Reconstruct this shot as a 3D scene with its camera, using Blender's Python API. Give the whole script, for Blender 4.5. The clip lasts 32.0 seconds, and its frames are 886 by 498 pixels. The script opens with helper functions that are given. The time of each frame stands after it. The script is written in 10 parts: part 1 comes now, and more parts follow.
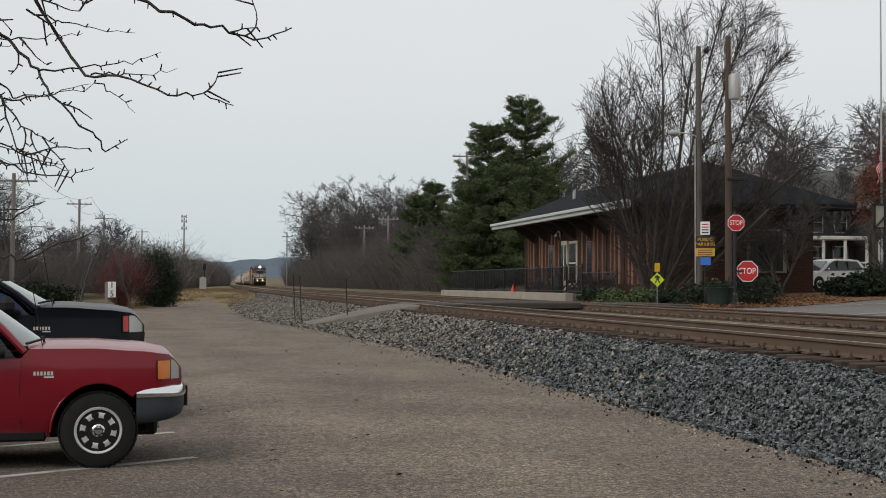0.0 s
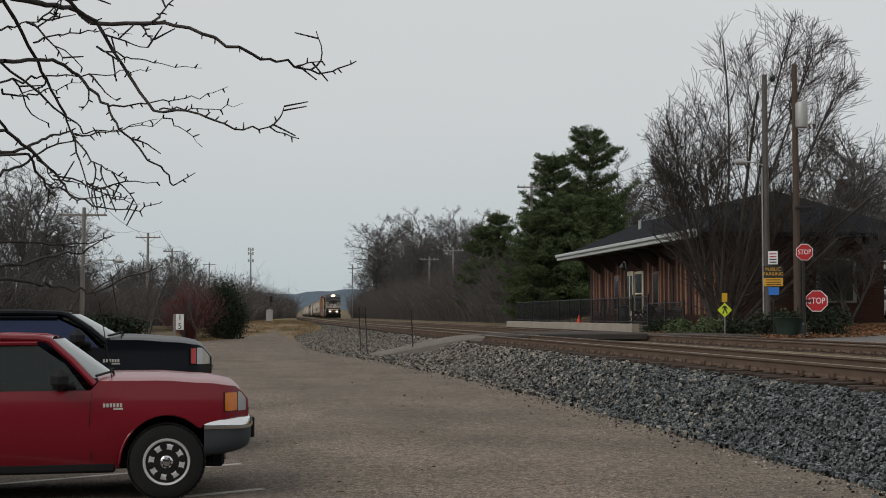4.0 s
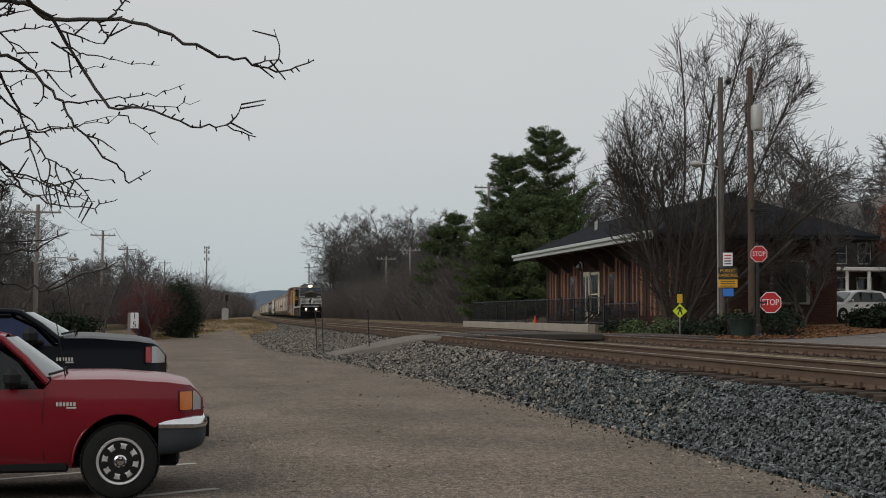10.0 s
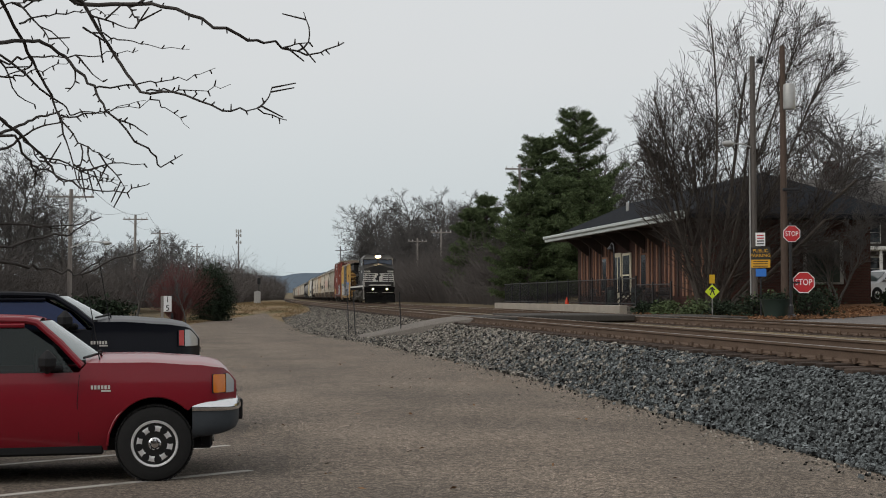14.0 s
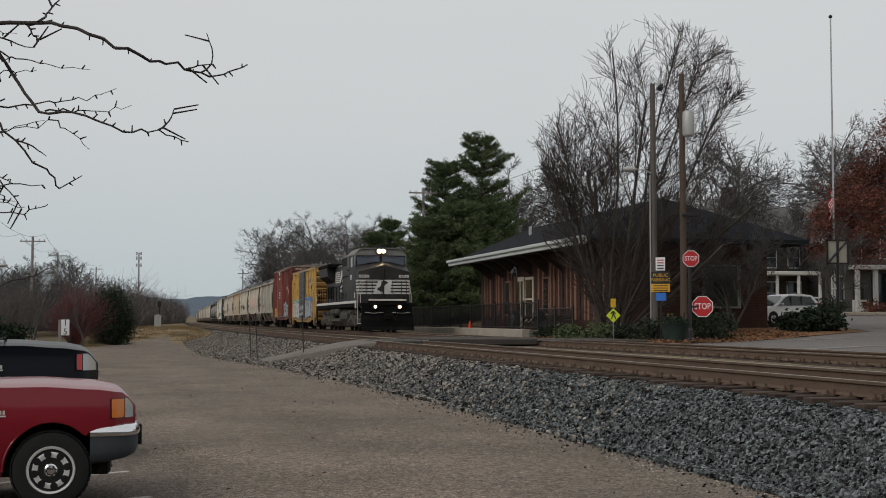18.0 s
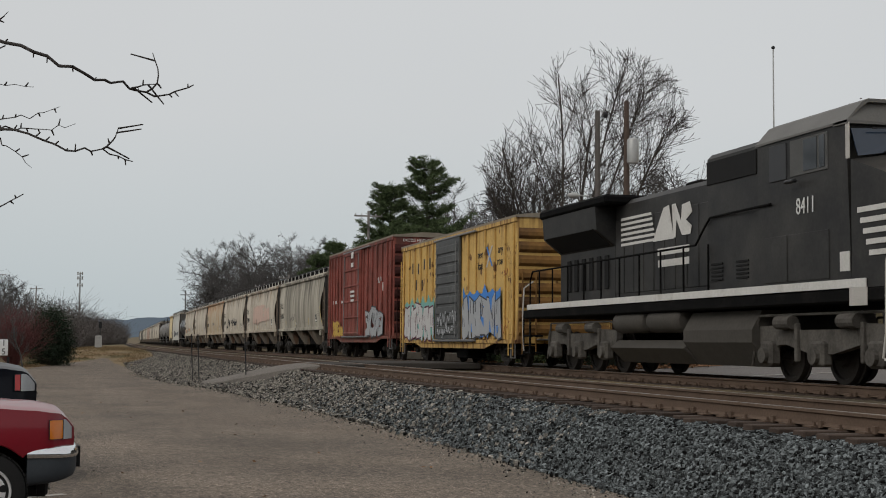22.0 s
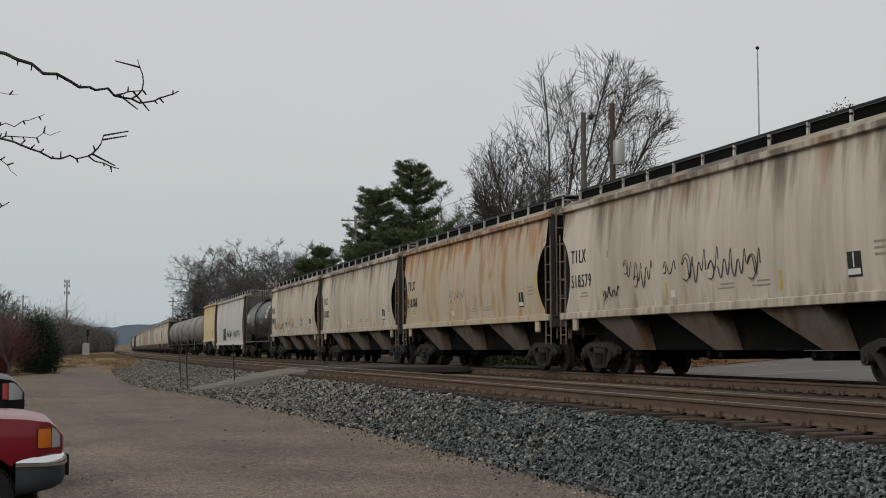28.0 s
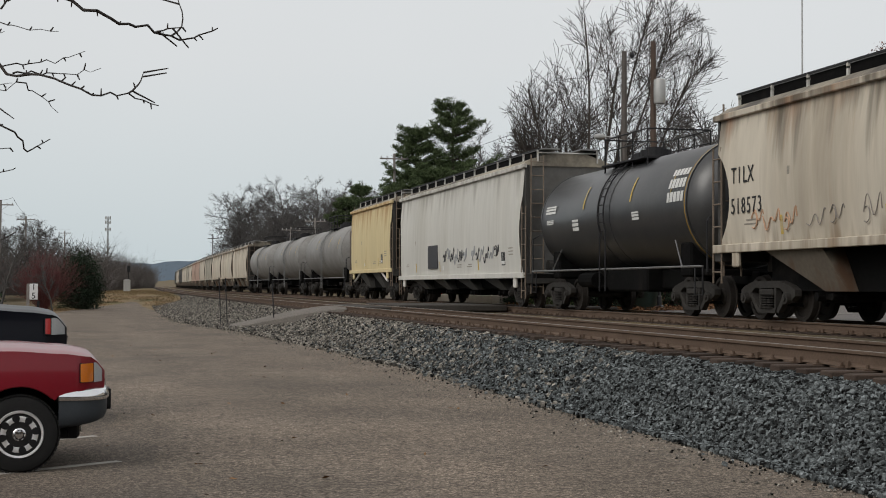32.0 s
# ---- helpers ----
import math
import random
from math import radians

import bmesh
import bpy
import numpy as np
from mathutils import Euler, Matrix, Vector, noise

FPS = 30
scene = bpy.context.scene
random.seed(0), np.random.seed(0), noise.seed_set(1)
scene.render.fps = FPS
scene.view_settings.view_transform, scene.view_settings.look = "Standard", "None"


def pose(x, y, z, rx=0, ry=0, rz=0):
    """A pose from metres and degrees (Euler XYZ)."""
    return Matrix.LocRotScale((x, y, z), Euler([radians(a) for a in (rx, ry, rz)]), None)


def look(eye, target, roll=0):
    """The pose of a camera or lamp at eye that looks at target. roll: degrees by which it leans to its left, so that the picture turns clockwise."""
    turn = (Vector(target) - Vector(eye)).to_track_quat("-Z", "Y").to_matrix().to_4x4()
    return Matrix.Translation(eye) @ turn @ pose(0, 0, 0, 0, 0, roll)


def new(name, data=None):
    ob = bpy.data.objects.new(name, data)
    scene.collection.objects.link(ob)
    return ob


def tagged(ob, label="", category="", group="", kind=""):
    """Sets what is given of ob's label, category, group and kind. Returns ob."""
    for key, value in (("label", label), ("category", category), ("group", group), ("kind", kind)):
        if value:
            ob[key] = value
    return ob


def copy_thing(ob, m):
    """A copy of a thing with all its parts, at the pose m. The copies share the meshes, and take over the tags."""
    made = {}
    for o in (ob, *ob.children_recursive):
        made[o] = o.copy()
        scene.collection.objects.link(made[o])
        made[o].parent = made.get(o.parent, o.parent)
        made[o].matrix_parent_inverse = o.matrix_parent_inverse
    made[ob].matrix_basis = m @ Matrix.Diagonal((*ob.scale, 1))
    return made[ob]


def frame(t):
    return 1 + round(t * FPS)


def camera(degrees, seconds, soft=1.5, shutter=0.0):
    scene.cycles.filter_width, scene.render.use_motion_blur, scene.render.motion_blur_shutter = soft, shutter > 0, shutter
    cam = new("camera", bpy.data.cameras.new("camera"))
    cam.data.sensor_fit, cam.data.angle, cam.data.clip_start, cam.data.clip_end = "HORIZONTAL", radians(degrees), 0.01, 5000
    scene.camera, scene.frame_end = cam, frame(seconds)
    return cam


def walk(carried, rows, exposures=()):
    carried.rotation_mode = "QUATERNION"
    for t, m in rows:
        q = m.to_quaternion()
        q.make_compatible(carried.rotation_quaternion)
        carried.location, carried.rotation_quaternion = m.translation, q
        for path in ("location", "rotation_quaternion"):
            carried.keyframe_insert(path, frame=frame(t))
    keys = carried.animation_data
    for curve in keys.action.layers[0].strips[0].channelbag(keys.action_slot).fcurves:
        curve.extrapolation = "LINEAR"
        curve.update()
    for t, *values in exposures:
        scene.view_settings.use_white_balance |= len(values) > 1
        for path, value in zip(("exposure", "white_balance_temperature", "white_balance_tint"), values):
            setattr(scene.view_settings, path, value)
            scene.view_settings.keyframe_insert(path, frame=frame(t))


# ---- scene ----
cam = camera(35.5, 32.0, soft=1.0)

# ---- the camera: held by hand on one spot, turning (seconds, yaw, pitch, roll) ----
TURNS = [
    (0.0, -10.770, 1.438, 0.151),
    (0.5, -12.778, 0.551, 0.280),
    (1.0, -11.901, 0.416, 0.725),
    (1.5, -10.446, 0.974, 0.698),
    (2.0, -8.768, 1.651, 0.316),
    (2.5, -7.897, 2.212, 0.088),
    (3.0, -7.982, 2.793, -0.030),
    (3.5, -8.001, 2.654, -0.065),
    (5.5, -9.103, 3.143, -0.045),
    (6.0, -9.539, 2.994, -0.000),
    (6.5, -9.562, 3.147, 0.041),
    (7.0, -9.720, 3.013, 0.007),
    (7.5, -10.294, 2.963, 0.026),
    (8.0, -9.556, 3.092, 0.131),
    (8.5, -9.362, 3.366, 0.163),
    (9.0, -9.503, 3.251, 0.076),
    (9.5, -9.746, 2.984, 0.050),
    (10.0, -9.862, 2.722, 0.195),
    (10.5, -9.365, 1.955, 0.408),
    (11.0, -8.422, 1.385, 0.555),
    (11.5, -7.832, 1.548, 0.535),
    (12.0, -7.772, 1.606, 0.382),
    (12.5, -7.990, 1.726, 0.113),
    (13.0, -8.433, 1.837, 0.018),
    (13.5, -8.415, 1.919, -0.038),
    (15.5, -9.921, 2.541, -0.274),
    (16.0, -10.473, 2.888, -0.160),
    (16.5, -11.069, 2.876, -0.033),
    (17.0, -11.543, 2.695, 0.092),
    (17.5, -12.121, 2.662, 0.009),
    (18.0, -12.569, 2.945, -0.073),
    (18.5, -13.047, 3.405, -0.103),
    (19.0, -13.591, 3.460, -0.079),
    (19.5, -14.570, 3.556, -0.145),
    (20.0, -14.917, 3.715, -0.110),
    (20.5, -15.188, 3.872, -0.004),
    (21.0, -15.307, 3.975, 0.161),
    (21.5, -15.096, 3.982, 0.367),
    (22.0, -14.857, 3.938, 0.489),
    (22.5, -14.725, 4.016, 0.444),
    (23.0, -14.512, 3.990, 0.388),
    (23.5, -14.131, 3.920, 0.438),
    (24.0, -13.534, 4.025, 0.457),
    (24.5, -13.353, 4.057, 0.419),
    (25.0, -13.560, 4.095, 0.257),
    (25.5, -13.839, 4.123, 0.127),
    (27.5, -14.904, 4.075, -0.253),
    (28.0, -15.381, 4.083, -0.206),
    (28.5, -15.187, 4.162, -0.048),
    (29.0, -15.114, 3.969, -0.045),
    (29.5, -15.077, 3.457, 0.099),
    (30.0, -14.827, 2.658, 0.367),
    (30.5, -14.618, 1.778, 0.691),
    (31.0, -14.102, 1.573, 0.709),
    (31.5, -13.918, 1.509, 0.424),
    (32.0, -13.787, 1.545, 0.216),
]
EYE = (0.0, 0.0, 1.65)


def gaze(yaw, pitch, roll):
    a, b = radians(yaw), radians(pitch)
    way = Vector((-math.sin(a) * math.cos(b), math.cos(a) * math.cos(b), math.sin(b)))
    return look(EYE, Vector(EYE) + way * 10, roll)


walk(cam, [(t, gaze(a, b, c)) for t, a, b, c in TURNS],
     [(0.0, 0.25), (1.0, 0.36), (2.0, 0.20), (3.0, 0.06), (6.0, -0.06), (10.0, -0.07), (13.0, 0.19), (16.0, -0.01), (20.0, -0.04), (25.0, -0.04), (28.0, -0.10), (30.0, -0.04), (32.0, 0.18)])

# ---- world: an even grey overcast, and a wide weak sun ----
world = bpy.data.worlds.new("overcast_sky")
scene.world = world
world.use_nodes = True
wn, wl = world.node_tree.nodes, world.node_tree.links
wn.clear()
w_out = wn.new("ShaderNodeOutputWorld")
w_bg = wn.new("ShaderNodeBackground")
w_sky = wn.new("ShaderNodeTexSky")
w_sky.sky_type = "NISHITA"
w_sky.sun_disc = False
w_sky.sun_elevation, w_sky.sun_rotation = radians(37), radians(240)
w_sky.air_density, w_sky.dust_density = 1.0, 4.0
w_hsv = wn.new("ShaderNodeHueSaturation")
w_hsv.inputs["Saturation"].default_value = 0.35
w_hsv.inputs["Value"].default_value = 0.10
w_tc = wn.new("ShaderNodeTexCoord")
w_sep = wn.new("ShaderNodeSeparateXYZ")
w_ramp = wn.new("ShaderNodeValToRGB")
w_ramp.color_ramp.elements[0].position = 0.0
w_ramp.color_ramp.elements[0].color = (0.505, 0.575, 0.60, 1)
w_ramp.color_ramp.elements[1].position = 0.55
w_ramp.color_ramp.elements[1].color = (0.68, 0.675, 0.67, 1)
e_mid = w_ramp.color_ramp.elements.new(0.16)
e_mid.color = (0.606, 0.624, 0.632, 1)
w_noise = wn.new("ShaderNodeTexNoise")
w_noise.inputs["Scale"].default_value = 1.6
w_noise.inputs["Detail"].default_value = 3
w_nr = wn.new("ShaderNodeMapRange")
w_nr.inputs["To Min"].default_value, w_nr.inputs["To Max"].default_value = 0.90, 1.09
w_mul = wn.new("ShaderNodeMix")
w_mul.data_type, w_mul.blend_type = "RGBA", "MULTIPLY"
w_mul.inputs[0].default_value = 1.0
w_mix = wn.new("ShaderNodeMix")
w_mix.data_type = "RGBA"
w_mix.inputs[0].default_value = 0.85
wl.new(w_sky.outputs[0], w_hsv.inputs["Color"])
wl.new(w_tc.outputs["Generated"], w_sep.inputs[0])
wl.new(w_sep.outputs["Z"], w_ramp.inputs[0])
wl.new(w_tc.outputs["Generated"], w_noise.inputs["Vector"])
wl.new(w_noise.outputs["Fac"], w_nr.inputs["Value"])
wl.new(w_ramp.outputs[0], w_mul.inputs[6])
wl.new(w_nr.outputs[0], w_mul.inputs[7])
wl.new(w_hsv.outputs[0], w_mix.inputs[6])
wl.new(w_mul.outputs[2], w_mix.inputs[7])
wl.new(w_mix.outputs[2], w_bg.inputs["Color"])
w_bg.inputs["Strength"].default_value = 1.08
wl.new(w_bg.outputs[0], w_out.inputs[0])

sun_data = bpy.data.lights.new("sun", "SUN")
sun_data.energy, sun_data.angle, sun_data.color = 0.95, radians(30), (1.0, 0.96, 0.9)
sun = new("sun", sun_data)
sun.matrix_world = look((0, 0, 40), (46, 26, 0))


# ---- materials ----
def mat(name, col, rough=0.7, metal=0.0, var=0.25, scale=3.0, bump=0.0, fine=40.0, second=None, amount=0.5,
        sharp=0.12, stretch=(1, 1, 1), spec=0.4, coat=0.0, island=0.0, each=0.0, emit=None, power=0.0):
    """A surface with a large and a fine variation of its colour, and fine relief. second: a colour that lies over it in patches."""
    m = bpy.data.materials.new(name)
    m.use_nodes = True
    n, l = m.node_tree.nodes, m.node_tree.links
    b = n["Principled BSDF"]
    b.inputs["Roughness"].default_value, b.inputs["Metallic"].default_value = rough, metal
    b.inputs["Specular IOR Level"].default_value, b.inputs["Coat Weight"].default_value = spec if rough < 0.55 else spec * 0.5, coat
    b.inputs["Coat Roughness"].default_value = 0.08
    tc, mp = n.new("ShaderNodeTexCoord"), n.new("ShaderNodeMapping")
    mp.inputs["Scale"].default_value = stretch
    l.new(tc.outputs["Object"], mp.inputs["Vector"])
    n1, n2 = n.new("ShaderNodeTexNoise"), n.new("ShaderNodeTexNoise")
    n1.inputs["Scale"].default_value, n1.inputs["Detail"].default_value = scale, 4
    n2.inputs["Scale"].default_value, n2.inputs["Detail"].default_value = fine, 2
    for x in (n1, n2):
        l.new(mp.outputs[0], x.inputs["Vector"])
    add = n.new("ShaderNodeMath")
    add.operation = "ADD"
    l.new(n1.outputs["Fac"], add.inputs[0])
    l.new(n2.outputs["Fac"], add.inputs[1])
    last = add.outputs[0]
    for kind, w in (("Random Per Island", island), ("Random", each)):
        if w:
            src = n.new("ShaderNodeNewGeometry" if kind != "Random" else "ShaderNodeObjectInfo")
            k = n.new("ShaderNodeMath")
            k.operation = "MULTIPLY_ADD"
            k.inputs[1].default_value = w / max(var, 0.01)
            l.new(src.outputs[kind], k.inputs[0])
            l.new(last, k.inputs[2])
            sub = n.new("ShaderNodeMath")
            sub.operation = "SUBTRACT"
            sub.inputs[1].default_value = 0.5 * w / max(var, 0.01)
            l.new(k.outputs[0], sub.inputs[0])
            last = sub.outputs[0]
    mr = n.new("ShaderNodeMapRange")
    mr.clamp = False
    mr.inputs["From Min"].default_value, mr.inputs["From Max"].default_value = 0.5, 1.5
    mr.inputs["To Min"].default_value, mr.inputs["To Max"].default_value = 1 - var, 1 + var
    l.new(last, mr.inputs["Value"])
    base = n.new("ShaderNodeMix")
    base.data_type = "RGBA"
    base.inputs[0].default_value = 0.0
    base.inputs[6].default_value = (*col, 1)
    if second:
        base.inputs[7].default_value = (*second, 1)
        n3 = n.new("ShaderNodeTexNoise")
        n3.inputs["Scale"].default_value, n3.inputs["Detail"].default_value = scale * 0.7, 6
        n3.inputs["Roughness"].default_value = 0.65
        l.new(mp.outputs[0], n3.inputs["Vector"])
        m3 = n.new("ShaderNodeMapRange")
        m3.inputs["From Min"].default_value, m3.inputs["From Max"].default_value = 1 - amount - sharp, 1 - amount + sharp
        l.new(n3.outputs["Fac"], m3.inputs["Value"])
        l.new(m3.outputs[0], base.inputs[0])
    mul = n.new("ShaderNodeMix")
    mul.data_type, mul.blend_type = "RGBA", "MULTIPLY"
    mul.inputs[0].default_value = 1.0
    l.new(base.outputs[2], mul.inputs[6])
    l.new(mr.outputs[0], mul.inputs[7])
    l.new(mul.outputs[2], b.inputs["Base Color"])
    if bump:
        bp = n.new("ShaderNodeBump")
        bp.inputs["Strength"].default_value, bp.inputs["Distance"].default_value = 1.0, bump
        l.new(add.outputs[0], bp.inputs["Height"])
        l.new(bp.outputs[0], b.inputs["Normal"])
    if emit:
        b.inputs["Emission Color"].default_value, b.inputs["Emission Strength"].default_value = (*emit, 1), power
    return m


def grain(m, scale, lo, hi, a=0.36, b=0.64, stretch=(1, 1, 1), detail=3):
    """Multiplies a material's colour by specks between lo and hi."""
    n, l = m.node_tree.nodes, m.node_tree.links
    base = n["Principled BSDF"].inputs["Base Color"]
    tc, mp, no, mr, vm = n.new("ShaderNodeTexCoord"), n.new("ShaderNodeMapping"), n.new("ShaderNodeTexNoise"), n.new("ShaderNodeMapRange"), n.new("ShaderNodeVectorMath")
    mp.inputs["Scale"].default_value = stretch
    no.inputs["Scale"].default_value, no.inputs["Detail"].default_value = scale, detail
    mr.inputs["From Min"].default_value, mr.inputs["From Max"].default_value = a, b
    mr.inputs["To Min"].default_value, mr.inputs["To Max"].default_value = lo, hi
    vm.operation = "SCALE"
    l.new(tc.outputs["Object"], mp.inputs["Vector"])
    l.new(mp.outputs[0], no.inputs["Vector"])
    l.new(no.outputs["Fac"], mr.inputs["Value"])
    if base.links:
        l.new(base.links[0].from_socket, vm.inputs[0])
    else:
        vm.inputs[0].default_value = tuple(base.default_value)[:3]
    l.new(mr.outputs[0], vm.inputs["Scale"])
    l.new(vm.outputs[0], base)
    return m


def streak(m, colour, scale, a, b, stretch, most=1.0):
    """Lays streaks of another colour over a material."""
    n, l = m.node_tree.nodes, m.node_tree.links
    base = n["Principled BSDF"].inputs["Base Color"]
    tc, mp, no, mr, mx = n.new("ShaderNodeTexCoord"), n.new("ShaderNodeMapping"), n.new("ShaderNodeTexNoise"), n.new("ShaderNodeMapRange"), n.new("ShaderNodeMix")
    mx.data_type = "RGBA"
    mp.inputs["Scale"].default_value = stretch
    no.inputs["Scale"].default_value, no.inputs["Detail"].default_value = scale, 4
    mr.inputs["From Min"].default_value, mr.inputs["From Max"].default_value = a, b
    mr.inputs["To Max"].default_value = most
    l.new(tc.outputs["Object"], mp.inputs["Vector"])
    l.new(mp.outputs[0], no.inputs["Vector"])
    l.new(no.outputs["Fac"], mr.inputs["Value"])
    l.new(mr.outputs[0], mx.inputs[0])
    l.new(base.links[0].from_socket, mx.inputs[6])
    mx.inputs[7].default_value = (*colour, 1)
    l.new(mx.outputs[2], base)
    return m


def drips(m, colour, z_edge, run, scale=2.4, most=0.85, a=0.40, b=0.66):
    """Lays grime over a material that runs from the height z_edge, down (run > 0) or up, in tongues of uneven length."""
    n, l = m.node_tree.nodes, m.node_tree.links
    base = n["Principled BSDF"].inputs["Base Color"]
    tc, mp, no, sep = n.new("ShaderNodeTexCoord"), n.new("ShaderNodeMapping"), n.new("ShaderNodeTexNoise"), n.new("ShaderNodeSeparateXYZ")
    mr, zr, ad, top, mx = n.new("ShaderNodeMapRange"), n.new("ShaderNodeMapRange"), n.new("ShaderNodeMath"), n.new("ShaderNodeMapRange"), n.new("ShaderNodeMix")
    mx.data_type = "RGBA"
    mp.inputs["Scale"].default_value = (1, 1, 0.05)
    no.inputs["Scale"].default_value, no.inputs["Detail"].default_value = scale, 5
    mr.inputs["From Min"].default_value, mr.inputs["From Max"].default_value = a, b
    zr.inputs["From Min"].default_value, zr.inputs["From Max"].default_value = z_edge - run, z_edge
    top.inputs["From Min"].default_value, top.inputs["From Max"].default_value = 0.85, 1.7
    top.inputs["To Max"].default_value = most
    l.new(tc.outputs["Object"], mp.inputs["Vector"])
    l.new(tc.outputs["Object"], sep.inputs[0])
    l.new(mp.outputs[0], no.inputs["Vector"])
    l.new(no.outputs["Fac"], mr.inputs["Value"])
    l.new(sep.outputs["Z"], zr.inputs["Value"])
    l.new(mr.outputs[0], ad.inputs[0])
    l.new(zr.outputs[0], ad.inputs[1])
    l.new(ad.outputs[0], top.inputs["Value"])
    l.new(top.outputs[0], mx.inputs[0])
    l.new(base.links[0].from_socket, mx.inputs[6])
    mx.inputs[7].default_value = (*colour, 1)
    l.new(mx.outputs[2], base)
    return m


asphalt = mat("asphalt", (0.165, 0.134, 0.106), 0.93, var=0.26, scale=0.35, fine=55, bump=0.004, second=(0.105, 0.09, 0.075), amount=0.42, sharp=0.2)
road_asphalt = mat("road_asphalt", (0.15, 0.14, 0.135), 0.92, var=0.16, scale=0.3, fine=30, bump=0.003)
path_concrete = mat("path_asphalt", (0.15, 0.135, 0.12), 0.92, var=0.25, scale=0.8, fine=30, bump=0.004)
concrete = mat("concrete", (0.30, 0.27, 0.23), 0.9, var=0.25, scale=0.8, fine=25, bump=0.003)
soil = mat("soil", (0.10, 0.082, 0.055), 0.98, var=0.4, scale=0.25, fine=6, bump=0.02, second=(0.17, 0.13, 0.075), amount=0.5)
for scale_, lo_, hi_ in ((75, 0.3, 1.7), (30, 0.45, 1.6), (13, 0.66, 1.36), (4, 0.86, 1.13)):
    grain(asphalt, scale_, lo_, hi_)
grain(asphalt, 0.55, 0.86, 1.12, stretch=(1, 0.6, 1))
grain(road_asphalt, 60, 0.75, 1.25)
grain(path_concrete, 40, 0.7, 1.3)
dry_grass = mat("dry_grass", (0.215, 0.150, 0.085), 0.98, var=0.4, scale=0.3, fine=12, bump=0.03, second=(0.105, 0.098, 0.050), amount=0.45)
ballast_bed = mat("ballast_bed", (0.050, 0.050, 0.048), 0.95, var=0.5, scale=3, fine=22, bump=0.03)
stone = mat("ballast_stone", (0.072, 0.080, 0.082), 0.85, var=0.25, scale=8, fine=60, bump=0.002, island=1.25)
stone_tan = mat("dusty_stone", (0.142, 0.131, 0.114), 0.9, var=0.25, scale=8, fine=60, bump=0.002, island=1.2)
grain(stone, 26, 0.35, 1.75, 0.38, 0.62)
grain(stone_tan, 26, 0.45, 1.6, 0.38, 0.62)
grain(ballast_bed, 26, 0.3, 1.6, 0.38, 0.62)
litter_leaf = mat("litter_leaf", (0.14, 0.075, 0.035), 0.9, var=0.2, island=0.9)
rail_steel = mat("rusty_rail", (0.118, 0.082, 0.060), 0.8, 0.2, var=0.3, scale=2, fine=30, bump=0.001)
rail_head = mat("worn_rail_head", (0.34, 0.31, 0.28), 0.42, 0.85, var=0.15, scale=2, fine=30)
tie_wood = mat("tie_wood", (0.055, 0.04, 0.032), 0.9, var=0.35, scale=6, fine=50, bump=0.004, each=0.3)
white_line = mat("worn_white_paint", (0.42, 0.40, 0.37), 0.85, var=0.2, scale=3, fine=40, second=(0.2, 0.18, 0.16), amount=0.4)
steel_dark = mat("dark_steel", (0.028, 0.028, 0.03), 0.6, 0.3, var=0.3, scale=4, fine=30)
steel_grey = mat("grey_steel", (0.22, 0.22, 0.22), 0.5, 0.7, var=0.2, scale=4, fine=30)
galvanised = mat("galvanised", (0.40, 0.40, 0.39), 0.5, 0.6, var=0.15, scale=4, fine=30)
black_paint = mat("black_paint", (0.016, 0.016, 0.018), 0.4, var=0.2, scale=3, fine=30)
glass_dark = mat("dark_glass", (0.02, 0.025, 0.03), 0.06, var=0.05, spec=0.6)
chrome = mat("chrome", (0.72, 0.73, 0.75), 0.12, 1.0, var=0.05)
rubber = mat("rubber", (0.018, 0.018, 0.018), 0.85, var=0.2, scale=10, fine=60, bump=0.001)
bark = mat("bark", (0.066, 0.057, 0.050), 0.95, var=0.35, scale=4, fine=25, bump=0.006, stretch=(1, 1, 0.25))
twig_mat = mat("twig_bark", (0.046, 0.039, 0.035), 0.95, var=0.3, scale=4, fine=20)
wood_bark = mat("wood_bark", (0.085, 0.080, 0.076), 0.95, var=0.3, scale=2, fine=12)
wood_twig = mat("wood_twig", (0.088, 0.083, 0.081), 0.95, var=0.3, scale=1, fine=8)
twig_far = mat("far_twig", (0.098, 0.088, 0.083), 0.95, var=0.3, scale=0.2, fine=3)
branch_near = mat("near_branch_bark", (0.05, 0.045, 0.042), 0.9, var=0.3, scale=20, fine=90, bump=0.001)
needle = mat("pine_needles", (0.080, 0.108, 0.050), 0.9, var=0.6, scale=0.35, fine=3, island=0.5)
oak_leaf = mat("russet_leaves", (0.125, 0.048, 0.034), 0.85, var=0.4, scale=0.4, fine=3, island=0.6)
shrub_leaf = mat("evergreen_shrub", (0.022, 0.034, 0.020), 0.9, var=0.5, scale=1, fine=5, island=0.5)
red_twig = mat("red_twigs", (0.13, 0.052, 0.052), 0.9, var=0.3, scale=1, fine=5)
leaf_litter = mat("fallen_leaves", (0.16, 0.085, 0.045), 0.95, var=0.4, scale=1, fine=10, island=0.6)
pole_wood = mat("pole_wood", (0.085, 0.062, 0.05), 0.9, var=0.3, scale=2, fine=20, bump=0.003, stretch=(1, 1, 0.15))
pole_dark = mat("dark_weathered_pole", (0.105, 0.094, 0.086), 0.9, var=0.3, scale=2, fine=20, bump=0.003, stretch=(1, 1, 0.15))
pole_grey = mat("weathered_pole", (0.22, 0.20, 0.185), 0.9, var=0.3, scale=2, fine=20, bump=0.003, stretch=(1, 1, 0.15))


